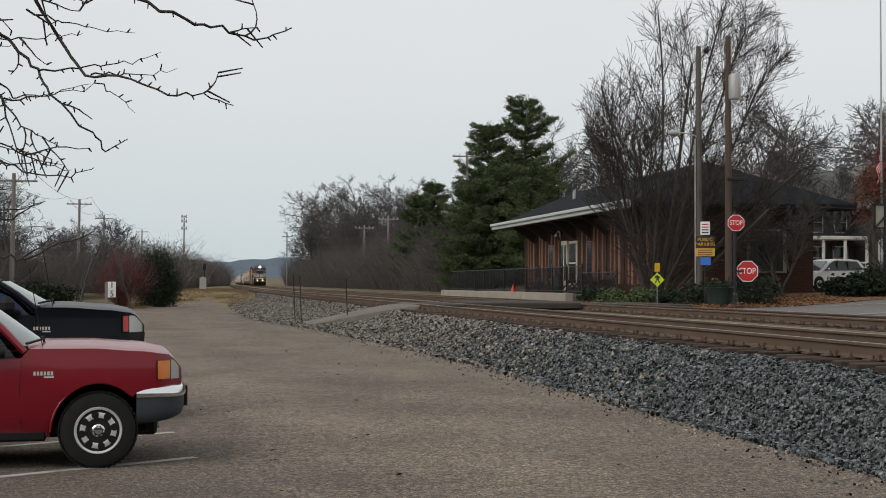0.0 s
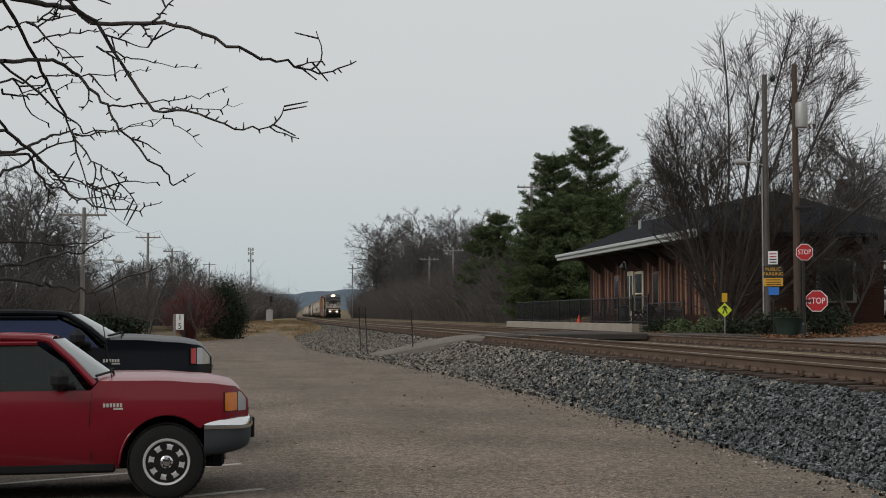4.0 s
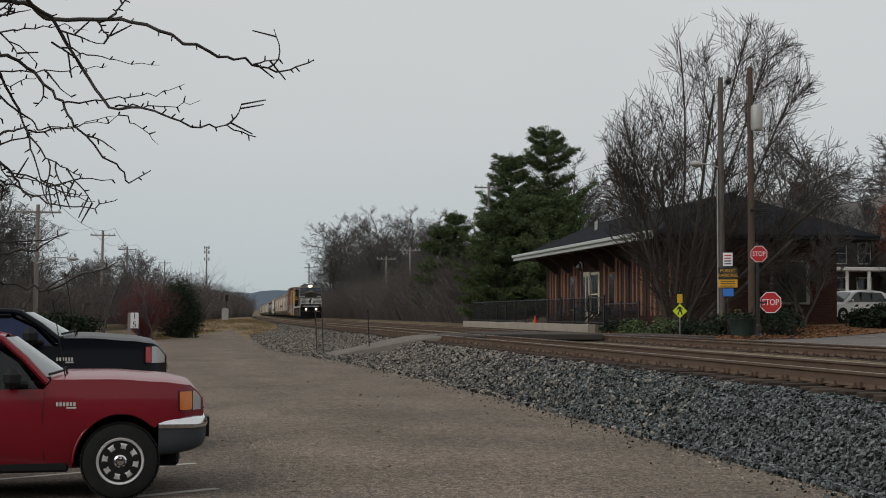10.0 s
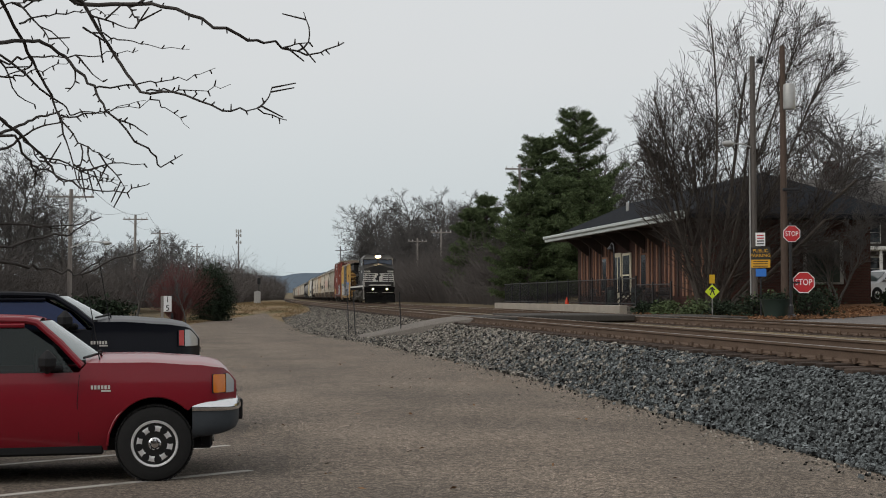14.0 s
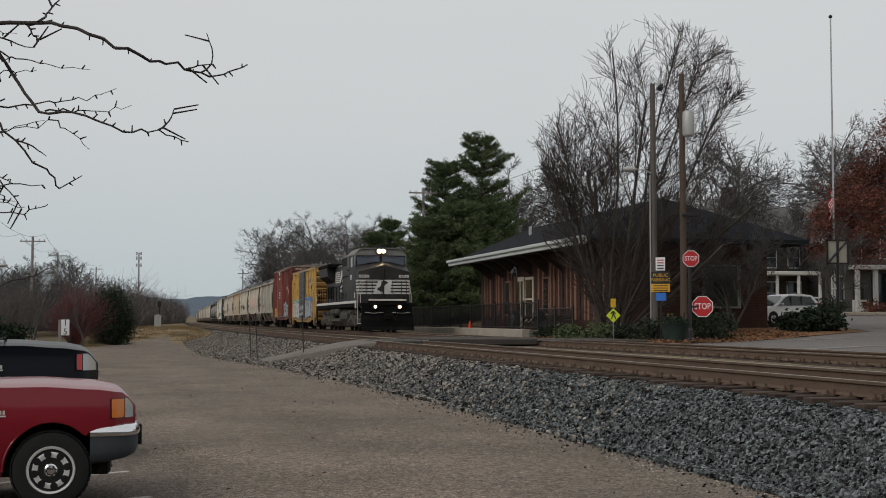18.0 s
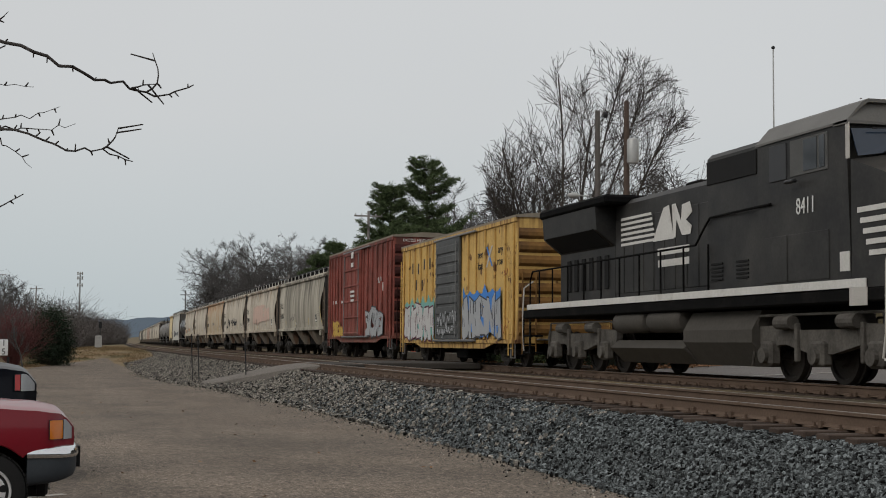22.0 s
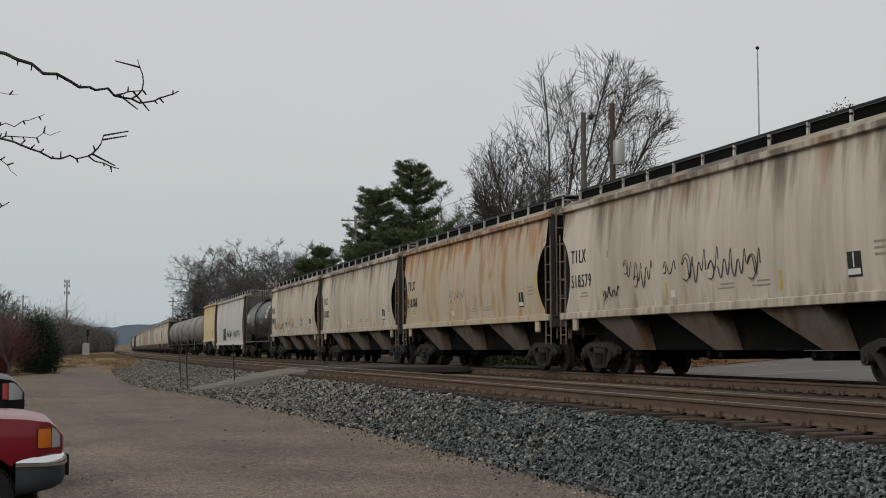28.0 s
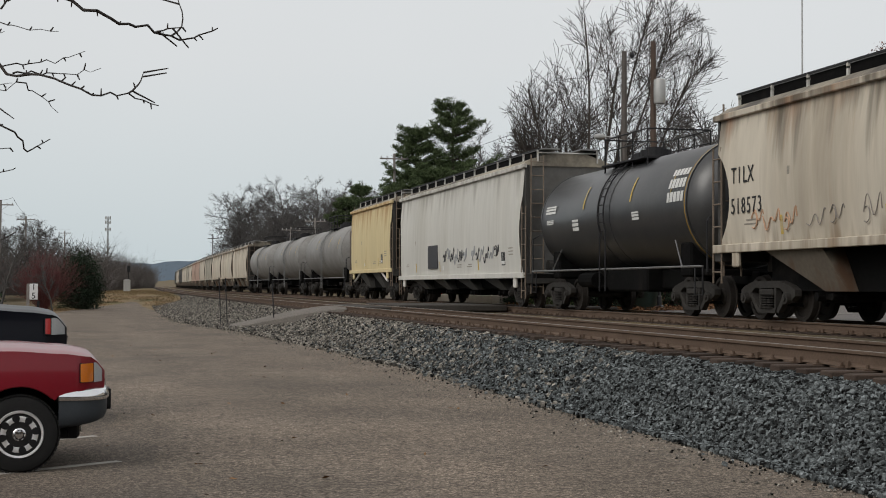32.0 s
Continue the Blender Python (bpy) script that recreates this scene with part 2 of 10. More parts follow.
# ---- builders ----
class Shape:
    """Vertices and faces that become one mesh."""

    def __init__(self):
        self.v, self.f = [], []

    def put(self, verts, faces):
        k = len(self.v)
        self.v += [tuple(p) for p in verts]
        self.f += [tuple(i + k for i in f) for f in faces]
        return self

    def box(self, x0, y0, z0, x1, y1, z1):
        p = [(x, y, z) for z in (z0, z1) for y in (y0, y1) for x in (x0, x1)]
        return self.put(p, [(0, 2, 3, 1), (4, 5, 7, 6), (0, 1, 5, 4), (2, 6, 7, 3), (0, 4, 6, 2), (1, 3, 7, 5)])

    def cbox(self, x0, y0, z0, x1, y1, z1, c=0.02):
        """A box with chamfered edges."""
        lo, hi, v, at = (x0, y0, z0), (x1, y1, z1), [], {}
        c = min(c, *((hi[i] - lo[i]) * 0.45 for i in range(3)))
        for s in range(8):
            side = [(s >> i) & 1 for i in range(3)]
            for keep in range(3):
                p = []
                for i in range(3):
                    q = hi[i] if side[i] else lo[i]
                    p.append(q if i == keep else q - c if side[i] else q + c)
                at[s, keep] = len(v)
                v.append(p)
        f = []
        for i in range(3):
            a, b = 1 << ((i + 1) % 3), 1 << ((i + 2) % 3)
            for s in (0, 1 << i):
                f.append([at[s + d, i] for d in (0, a, a + b, b)])
            for s in (0, a, b, a + b):
                t = s + (1 << i)
                j, k = (i + 1) % 3, (i + 2) % 3
                f.append([at[s, j], at[t, j], at[t, k], at[s, k]])
        f += [[at[s, 0], at[s, 1], at[s, 2]] for s in range(8)]
        return self.put(v, f)

    def cyl(self, p, q, r, n=12, r2=None, caps=True):
        p, q = Vector(p), Vector(q)
        r2 = r if r2 is None else r2
        d = (q - p).normalized()
        a = d.orthogonal().normalized()
        b = d.cross(a)
        ring = [a * math.cos(2 * math.pi * i / n) + b * math.sin(2 * math.pi * i / n) for i in range(n)]
        f = [(i, (i + 1) % n, n + (i + 1) % n, n + i) for i in range(n)]
        if caps:
            f += [tuple(range(n))[::-1], tuple(range(n, 2 * n))]
        return self.put([p + r * w for w in ring] + [q + r2 * w for w in ring], f)

    def tube(self, pts, r, n=6, r2=None):
        """A bent bar through the points."""
        pts = [Vector(p) for p in pts]
        r2 = r if r2 is None else r2
        v, m, ref = [], len(pts), None
        for i, p in enumerate(pts):
            d = (pts[min(i + 1, m - 1)] - pts[max(i - 1, 0)]).normalized()
            a = d.orthogonal().normalized() if ref is None else (ref - d * ref.dot(d)).normalized()
            ref, b = a, d.cross(a)
            w = r + (r2 - r) * i / max(m - 1, 1)
            v += [p + w * (a * math.cos(2 * math.pi * j / n) + b * math.sin(2 * math.pi * j / n)) for j in range(n)]
        f = [(i * n + j, i * n + (j + 1) % n, (i + 1) * n + (j + 1) % n, (i + 1) * n + j) for i in range(m - 1) for j in range(n)]
        f += [tuple(range(n))[::-1], tuple(range((m - 1) * n, m * n))]
        return self.put(v, f)

    def prism(self, poly, axis, lo, hi):
        """A polygon in the plane across an axis, drawn out along it. x: (y, z); y: (x, z); z: (x, y)."""
        def at(a, b, c):
            return (c, a, b) if axis == "x" else (a, c, b) if axis == "y" else (a, b, c)
        n = len(poly)
        v = [at(a, b, lo) for a, b in poly] + [at(a, b, hi) for a, b in poly]
        return self.put(v, [tuple(range(n))[::-1], tuple(range(n, 2 * n))] + [(i, (i + 1) % n, n + (i + 1) % n, n + i) for i in range(n)])

    def lathe(self, profile, n=16, axis="z", at=(0, 0, 0)):
        """(radius, height) rows turned about an axis."""
        v, m = [], len(profile)
        for r, h in profile:
            for j in range(n):
                a, b = r * math.cos(2 * math.pi * j / n), r * math.sin(2 * math.pi * j / n)
                p = (a, b, h) if axis == "z" else (h, a, b) if axis == "x" else (b, h, a)
                v.append((p[0] + at[0], p[1] + at[1], p[2] + at[2]))
        f = [(i * n + j, i * n + (j + 1) % n, (i + 1) * n + (j + 1) % n, (i + 1) * n + j) for i in range(m - 1) for j in range(n)]
        f += [tuple(range(n))[::-1], tuple(range((m - 1) * n, m * n))]
        return self.put(v, f)

    def sheet(self, grid):
        """Rows of points as a surface."""
        n = len(grid[0])
        return self.put([p for row in grid for p in row],
                        [(i * n + j, i * n + j + 1, (i + 1) * n + j + 1, (i + 1) * n + j) for i in range(len(grid) - 1) for j in range(n - 1)])


def mesh_of(name, s, material, smooth=False, fix=True):
    me = bpy.data.meshes.new(name)
    me.from_pydata(s.v, [], s.f)
    if fix and len(s.f) < 30000:
        bm = bmesh.new()
        bm.from_mesh(me)
        bmesh.ops.recalc_face_normals(bm, faces=bm.faces)
        bm.to_mesh(me)
        bm.free()
    for m in material if isinstance(material, (list, tuple)) else [material]:
        me.materials.append(m)
    if smooth:
        me.shade_smooth()
        me.set_sharp_from_angle(angle=0.7)
    me.update()
    return me


def part(name, s, material, parent=None, label="", smooth=False, m=None, fix=True):
    ob = new(name, s if isinstance(s, bpy.types.Mesh) else mesh_of(name, s, material, smooth, fix))
    ob.parent = parent
    if m is not None:
        ob.matrix_basis = m
    if label:
        ob["label"] = label
    return ob


def thing(name, label, category, group="", kind="", m=None):
    ob = tagged(new(name), label, category, group, kind)
    ob.empty_display_size = 0.2
    if m is not None:
        ob.matrix_basis = m
    return ob


def solid(name, s, material, label, category="", group="", kind="", smooth=False, m=None, fix=True):
    """A thing of one mesh."""
    return tagged(part(name, s, material, None, "", smooth, m, fix), label, category, group, kind)


def lettering(name, text, size, material, parent, m, label="", depth=0.004, squeeze=1.0):
    """Words in the built-in font, as a thin mesh, centred, in the x-y plane of m."""
    cu = bpy.data.curves.new(name, "FONT")
    cu.body, cu.size, cu.align_x, cu.align_y, cu.extrude = text, size, "CENTER", "CENTER", depth
    cu.resolution_u = 3
    tmp = bpy.data.objects.new(name + "_curve", cu)
    scene.collection.objects.link(tmp)
    bpy.context.view_layer.update()
    me = bpy.data.meshes.new_from_object(tmp.evaluated_get(bpy.context.evaluated_depsgraph_get()))
    bpy.data.objects.remove(tmp)
    me.transform(Matrix.Diagonal((squeeze, 1, 1, 1)))
    me.materials.clear()
    me.materials.append(material)
    return part(name, me, None, parent, label, m=m)


# the faces on which writing stands: towards -x (the camera's side of the train), and towards -y
FACE_WEST = Matrix(((0, 0, -1, 0), (-1, 0, 0, 0), (0, 1, 0, 0), (0, 0, 0, 1)))
FACE_SOUTH = Matrix(((1, 0, 0, 0), (0, 0, -1, 0), (0, 1, 0, 0), (0, 0, 0, 1)))


def west(x, y, z):
    return Matrix.Translation((x, y, z)) @ FACE_WEST


def south(x, y, z, turn=0):
    return Matrix.Translation((x, y, z)) @ Matrix.Rotation(radians(turn), 4, "Z") @ FACE_SOUTH


# ---- ground ----
BEND_FROM, BEND, BEND_RUN = 88.8, 0.000201, 150.0      # the tracks run straight, then bend gently away
RAIL_TOP = 0.985


def lean(y):
    u = max(y - BEND_FROM, 0.0)
    v = min(u, BEND_RUN)
    return BEND * v * v / 2 + BEND * BEND_RUN * (u - v)


def ease(x, a, b):
    t = min(max((x - a) / (b - a), 0.0), 1.0)
    return t * t * (3 - 2 * t)


def ground_height(x, y):
    r = x - lean(y)
    z = 0.83 * ease(r, 6.2, 12.0) - 0.05
    z += 0.85 * ease(y, 104, 142) * ease(r, -9.0, 2.0) * (1 - ease(r, 6.2, 9.0))
    z += 0.029 * min(max(y - 47, 0.0), 40.0) * ease(r, 19.0, 30.0)
    z += 0.5 * ease(y, 70, 140) * ease(-x, 4, 30)
    z += 30 * ease(math.hypot(x, y), 900, 2600) * (0.6 + 0.4 * noise.noise((x * 0.0015, y * 0.0015, 0)))
    return z


def spread(lo, hi, near, far):
    """Steps that grow with the distance from 0."""
    out, p = [0.0], 0.0
    while p < hi:
        p += near + (far - near) * min(p / 1500, 1.0) + p * 0.03
        out.append(p)
    p = 0.0
    while p > lo:
        p -= near + (far - near) * min(-p / 1500, 1.0) - p * 0.03
        out.insert(0, p)
    return out


gx, gy = [12 + v for v in spread(-2600, 2600, 0.9, 60)], [55 + v for v in spread(-700, 3000, 1.6, 60)]
g = Shape().sheet([[(x, y, ground_height(x, y)) for x in gx] for y in gy])
solid("ground", g, [soil], "bare brown soil and thin winter grass", "ground", kind="structure", smooth=True, fix=False)


def strip(ys, left, right, lift, n=10, wobble=0.0):
    rows = []
    for y in ys:
        a, b = left(y), right(y)
        a += wobble * noise.noise((y * 0.8, 3.1, 0))
        b += wobble * (noise.noise((y * 0.8, 7.7, 0)) + 0.5 * noise.noise((y * 3.1, 1.7, 0)))
        rows.append([(a + (b - a) * i / n, y, lift(a + (b - a) * i / n, y)) for i in range(n + 1)])
    return Shape().sheet(rows)


def poly(points):
    """A line through (y, value) rows."""
    ys, vs = [p[0] for p in points], [p[1] for p in points]
    return lambda y: float(np.interp(y, ys, vs))


lot_right = poly([(-30, 6.0), (27, 6.0), (33, 5.8), (41, 5.35), (49, 4.8), (56, 4.0), (65, 3.1), (89, 3.25), (104, 3.1), (119, 2.7)])
lot_left = poly([(-30, -45), (46, -45), (50, -6), (58, -3.4), (88, -2.5), (98, -1.65), (110, 0.0), (119, 2.4)])
lot = strip(np.arange(-30, 119.1, 0.7), lot_left, lot_right, lambda x, y: max(0.0, ground_height(x, y) + 0.035) if y > 90 else 0.0, 24, 0.12)
solid("parking_lot", lot, asphalt, "worn brownish grey asphalt parking lot", "parking lot", kind="structure", fix=False)

road_left = poly([(-30, 17.3), (44.5, 17.3), (48, 21.5), (57, 32.5), (66, 35.5), (83, 43.0), (90, 44)])
road_right = poly([(-30, 120), (84, 120), (90, 118)])
road = strip(np.arange(-30, 84.1, 1.0), road_left, road_right, lambda x, y: ground_height(x, y) + 0.035 if x > 18 else 0.83, 60)
solid("street", road, road_asphalt, "grey asphalt street beyond the tracks", "road", kind="structure", fix=False)

verge = strip(np.arange(86, 330, 1.5), lambda y: lot_right(min(y, 119)) - 6 + lean(y) * 0.9 if y > 119 else lot_left(y) - 3.0, lambda y: 6.6 + lean(y),
              lambda x, y: ground_height(x, y) + 0.02, 14, 0.5)
solid("grass_verge", verge, dry_grass, "pale dry winter grass beside the tracks", "grass", kind="stuff", fix=False)

# painted stall lines
AXIS = radians(33)
UX, UY = math.cos(AXIS), math.sin(AXIS)


def stall_line(x, y, back, ahead):
    s, w = Shape(), 0.05
    p = [(x + UX * a - UY * b, y + UY * a + UX * b, 0.0) for a, b in ((-back, -w), (ahead, -w), (ahead, w), (-back, w))]
    s.put([(a, b, 0.004) for a, b, _ in p] + [(a, b, 0.008) for a, b, _ in p], [(3, 2, 1, 0), (4, 5, 6, 7), (0, 1, 5, 4), (1, 2, 6, 5), (2, 3, 7, 6), (3, 0, 4, 7)])
    solid("stall_line", s, white_line, "worn white painted parking stall line", "line", "stall lines", "structure")


for k in range(0, 5):
    stall_line(0.16 + k * -0.22, 13.33 + k * 2.27, 4.4, 0.0)

# strip over the lot, its colour darkened for shade and some oil
shaded_stall_asphalt = mat("shaded_stall_asphalt", (0.135, 0.111, 0.090), 0.93, var=0.26, scale=0.5, fine=55, bump=0.004, second=(0.085, 0.073, 0.062), amount=0.45, sharp=0.2)
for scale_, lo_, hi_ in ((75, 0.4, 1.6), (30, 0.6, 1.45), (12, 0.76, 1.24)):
    grain(shaded_stall_asphalt, scale_, lo_, hi_)
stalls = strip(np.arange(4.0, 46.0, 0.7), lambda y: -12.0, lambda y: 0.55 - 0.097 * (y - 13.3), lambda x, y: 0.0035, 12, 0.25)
solid("stall_pavement", stalls, shaded_stall_asphalt, "asphalt under the parking stalls, darkened for shade and oil stains", "parking stalls", kind="structure", fix=False)

# ---- trackbed ----
bed_profile = [(5.95, -0.06), (6.1, 0.02), (6.5, 0.36), (6.95, 0.66), (7.2, 0.715), (9.9, 0.725), (10.6, 0.68), (11.8, 0.68), (12.5, 0.725), (15.6, 0.725), (16.6, 0.76), (17.4, 0.74)]
FOOT_Y, FOOT_X = (27, 33, 41, 49, 56, 65, 85, 115, 140), (0.0, 0.2, 0.6, 1.1, 1.9, 2.6, 2.7, 2.0, 0.6)      # how far the gravel spreads over the lot
ys_bed = list(np.arange(-40, 120, 2.0)) + list(np.arange(120, 700, 10.0))
foot = lambda y: float(np.interp(y, FOOT_Y, FOOT_X))
bed = Shape().sheet([[((x - foot(y) * (x < 6.3)) + lean(y), y, z + 0.02 * noise.noise((x * 3, y * 1.5, 0))) for x, z in bed_profile] for y in ys_bed])
solid("trackbed", bed, ballast_bed, "bank of dark grey crushed stone under the tracks", "trackbed", kind="structure", fix=False)


def stones(name, count, place, size, label, material=None):
    """Loose angular stones, joined."""
    rng = np.random.default_rng(11)
    base = np.array([(-1, -1, -1), (1, -1, -1), (1, 1, -1), (-1, 1, -1), (-1, -1, 1), (1, -1, 1), (1, 1, 1), (-1, 1, 1)], float)
    quad = np.array([(0, 3, 2, 1), (4, 5, 6, 7), (0, 1, 5, 4), (1, 2, 6, 5), (2, 3, 7, 6), (3, 0, 4, 7)])
    p = place(rng, count)
    n = len(p)
    sc = size * rng.uniform(0.55, 1.35, (n, 1, 1)) * rng.uniform(0.5, 1.1, (n, 1, 3))
    v = base[None] * sc * rng.uniform(0.55, 1.1, (n, 8, 3))
    a, b = rng.uniform(0, 6.28, n), rng.uniform(-0.9, 0.9, n)
    ca, sa, cb, sb = np.cos(a), np.sin(a), np.cos(b), np.sin(b)
    rz = np.zeros((n, 3, 3))
    rz[:, 0, 0], rz[:, 0, 1], rz[:, 1, 0], rz[:, 1, 1], rz[:, 2, 2] = ca, -sa, sa, ca, 1
    rx = np.zeros((n, 3, 3))
    rx[:, 0, 0], rx[:, 1, 1], rx[:, 1, 2], rx[:, 2, 1], rx[:, 2, 2] = 1, cb, -sb, sb, cb
    v = np.einsum("nij,nkj->nki", rz @ rx, v) + p[:, None]
    f = quad[None] + 8 * np.arange(n)[:, None, None]
    me = bpy.data.meshes.new(name)
    me.from_pydata(v.reshape(-1, 3).tolist(), [], f.reshape(-1, 4).tolist())
    me.materials.append(material or stone)
    return tagged(new(name, me), label, "gravel", kind="stuff")


bx, bz = [p[0] for p in bed_profile], [p[1] for p in bed_profile]


def bank(x, y):
    """The height of the gravel bank at x beside the straight track."""
    f = np.interp(y, FOOT_Y, FOOT_X)
    return np.where(x < 6.5, 0.34 * np.clip((x - 6.1 + f) / (0.4 + f), 0, 1) + 0.014, np.interp(x, bx, bz))


def slope_place(rng, count):
    y = 7 + 53 * rng.uniform(0, 1, count) ** 1.7
    y = y[rng.uniform(0, 1, count) > 0.9 * np.clip((y - 24) / 18, 0, 1)]
    count = len(y)
    f = np.interp(y, FOOT_Y, FOOT_X)
    x = 5.9 - f + (1.45 + f) * rng.uniform(0, 1, count)
    x = np.where(rng.uniform(0, 1, count) < 0.025, x - rng.exponential(0.08, count) * 1.0, x)
    return np.stack([x, y, bank(x, y) + 0.012], 1)


def between_place(rng, count):
    y = 8 + 100 * rng.uniform(0, 1, count) ** 1.5
    x = rng.uniform(7.3, 16.8, count)
    return np.stack([x, y, np.interp(x, bx, bz) + 0.008], 1)


def dusty_place(rng, count):
    y = 18 + 112 * rng.uniform(0, 1, count) ** 1.35
    y = y[rng.uniform(0, 1, count) < 0.08 + 0.92 * np.clip((y - 22) / 16, 0, 1)]
    f = np.interp(y, FOOT_Y, FOOT_X)
    x = 5.8 - f + (1.55 + f) * rng.uniform(0, 1, len(y)) ** 0.8
    return np.stack([x + np.array([lean(q) for q in y]), y, bank(x, y) + 0.014], 1)


def edge_place(rng, count):
    """Grit and stones strewn over the lot along the foot of the bank."""
    y = 6 + 70 * rng.uniform(0, 1, count) ** 1.3
    f = np.interp(y, FOOT_Y, FOOT_X)
    return np.stack([5.95 - f - rng.exponential(0.22, count), y, np.full(count, 0.006)], 1)


stones("ballast_stones", 96000, slope_place, 0.0245, "sharp blue-grey crushed stone on the bank")
stones("ballast_stones", 44000, dusty_place, 0.036, "dusty tan crushed stone on the bank", stone_tan)
stones("ballast_stones", 28000, between_place, 0.034, "dusty crushed stone between the rails", stone_tan)
stones("loose_grit", 2600, edge_place, 0.014, "loose tan grit along the foot of the bank", stone_tan)


def flakes(name, count, seed, x0, x1, y0, y1, size, material, label):
    """Fallen leaves: thin bent blades lying on the lot, joined."""
    rng = random.Random(seed)
    s = Shape()
    for _ in range(count):
        x, y, a, b = rng.uniform(x0, x1), rng.uniform(y0, y1), rng.uniform(0, 6.28), size * rng.uniform(0.5, 1.3)
        c, d = math.cos(a) * b, math.sin(a) * b
        lift = rng.uniform(0.006, 0.03)
        s.put([(x - c, y - d, 0.006), (x + d * 0.5, y - c * 0.5, 0.004 + lift), (x + c, y + d, 0.008 + lift * 0.5), (x - d * 0.5, y + c * 0.5, 0.006)], [(0, 1, 2, 3)])
    solid(name, s, material, label, "leaves", kind="stuff", fix=False)


flakes("leaf_litter", 170, 5, -6, 5.6, 4.5, 40, 0.035, litter_leaf, "scattered dry brown leaves on the parking lot")


# ---- rails, ties, plates ----
TRACKS = (8.5, 14.0)
GAUGE = 0.755
rail_profile = [(-0.075, -0.17), (0.075, -0.17), (0.07, -0.155), (0.012, -0.135), (0.010, -0.045), (0.036, -0.032), (0.036, -0.006), (0.028, 0.0), (-0.028, 0.0), (-0.036, -0.006), (-0.036, -0.032), (-0.010, -0.045), (-0.012, -0.135), (-0.07, -0.155)]
ys_rail = list(np.arange(-40, 90, 10.0)) + list(np.arange(90, 720, 10.0))
tie_mesh = mesh_of("tie", Shape().cbox(-1.3, -0.115, -0.17, 1.3, 0.115, 0.0, 0.012), tie_wood)
tie_mesh.name = "tie"


def extrude(profile, x, ys, z):
    n = len(profile)
    s = Shape()
    v = [(x + lean(y) + a, y, z + b) for y in ys for a, b in profile]
    s.put(v, [(i * n + j, i * n + (j + 1) % n, (i + 1) * n + (j + 1) % n, (i + 1) * n + j) for i in range(len(ys) - 1) for j in range(n)])
    return s


for ti, tx in enumerate(TRACKS):
    track = thing("railway_track", "rusty steel rails on dark wooden ties", "railway track", "pair of tracks", "structure")
    for sx in (-GAUGE, GAUGE):
        r = part("rail", extrude(rail_profile, tx + sx, ys_rail, RAIL_TOP), rail_steel, track)
        head = [(-0.030, 0.0015), (0.030, 0.0015), (0.030, 0.004), (-0.030, 0.004)]
        part("rail_head", extrude(head, tx + sx, ys_rail, RAIL_TOP - 0.0005), rail_head, r, "bright worn running surface")
    rng = random.Random(5 + ti)
    y = 4.0
    for k in range(150):
        o = new("tie", tie_mesh)
        o.parent, o.location = track, (tx + lean(y) + rng.uniform(-0.05, 0.05), y, RAIL_TOP - 0.185 + rng.uniform(-0.012, 0.004))
        o.rotation_euler = (0, 0, rng.uniform(-0.012, 0.012))
        y += 0.52
    far = Shape()
    while y < 420:
        far.box(tx + lean(y) - 1.3, y - 0.115, RAIL_TOP - 0.35, tx + lean(y) + 1.3, y + 0.115, RAIL_TOP - 0.185)
        y += 0.52
    tagged(part("tie_row", far, tie_wood, track, fix=False), kind="stuff")
    pl = Shape()
    for k in range(150):
        yy = 4.0 + 0.52 * k
        for sx in (-GAUGE, GAUGE):
            pl.box(tx + sx - 0.17, yy - 0.09, RAIL_TOP - 0.186, tx + sx + 0.17, yy + 0.09, RAIL_TOP - 0.168)
            for q in (-0.10, 0.10):
                pl.box(tx + sx + q - 0.012, yy - 0.03 + q * 0.2, RAIL_TOP - 0.17, tx + sx + q + 0.012, yy + 0.0 + q * 0.2, RAIL_TOP - 0.125)
            if k % 2 == 0:
                for q in (-0.13, 0.13):
                    pl.box(tx + sx - 0.02 + q * 0.6, yy + q - 0.03, RAIL_TOP - 0.185, tx + sx + 0.02 + q * 0.6, yy + q + 0.03, RAIL_TOP - 0.11)
    tagged(part("tie_plates", pl, rail_steel, track, "rusty tie plates and spikes", fix=False), kind="stuff")

# ---- footpath over the tracks ----
ramp = Shape()
rows = []
for i in range(13):
    t = i / 12
    x = 4.4 + 3.3 * t
    z = 0.02 + 0.93 * (0.6 * t + 0.4 * ease(t, 0.0, 1.0))
    y0, y1 = 54.2 - 9.8 * t, 57.0 - 8.0 * t
    rows.append([(x, y0, z - 0.5), (x, y0 + 0.05, z - 0.03), (x, y0 + 0.2, z), (x, (y0 + y1) / 2, z + 0.02), (x, y1 - 0.2, z), (x, y1, z - 0.5)])
ramp.sheet(rows)
ramp.put(rows[-1], [(0, 1, 2, 3, 4, 5)])
solid("path_ramp", ramp, path_concrete, "worn asphalt footpath ramp climbing to the tracks", "footpath", kind="structure", smooth=True)
cross_pads = thing("track_crossing", "dark rubber and timber walking crossing between the rails", "crossing", kind="structure")
pad_mat = mat("crossing_pad", (0.05, 0.045, 0.04), 0.85, var=0.3, scale=2, fine=20, bump=0.003)
for x0, x1 in ((7.85, 9.15), (9.40, 13.1), (13.35, 14.65), (14.9, 17.0)):
    part("pad", Shape().cbox(x0, 44.3, RAIL_TOP - 0.16, x1, 50.2, RAIL_TOP - 0.01 + (0.06 if x0 == 9.40 else 0), 0.03), pad_mat, cross_pads)


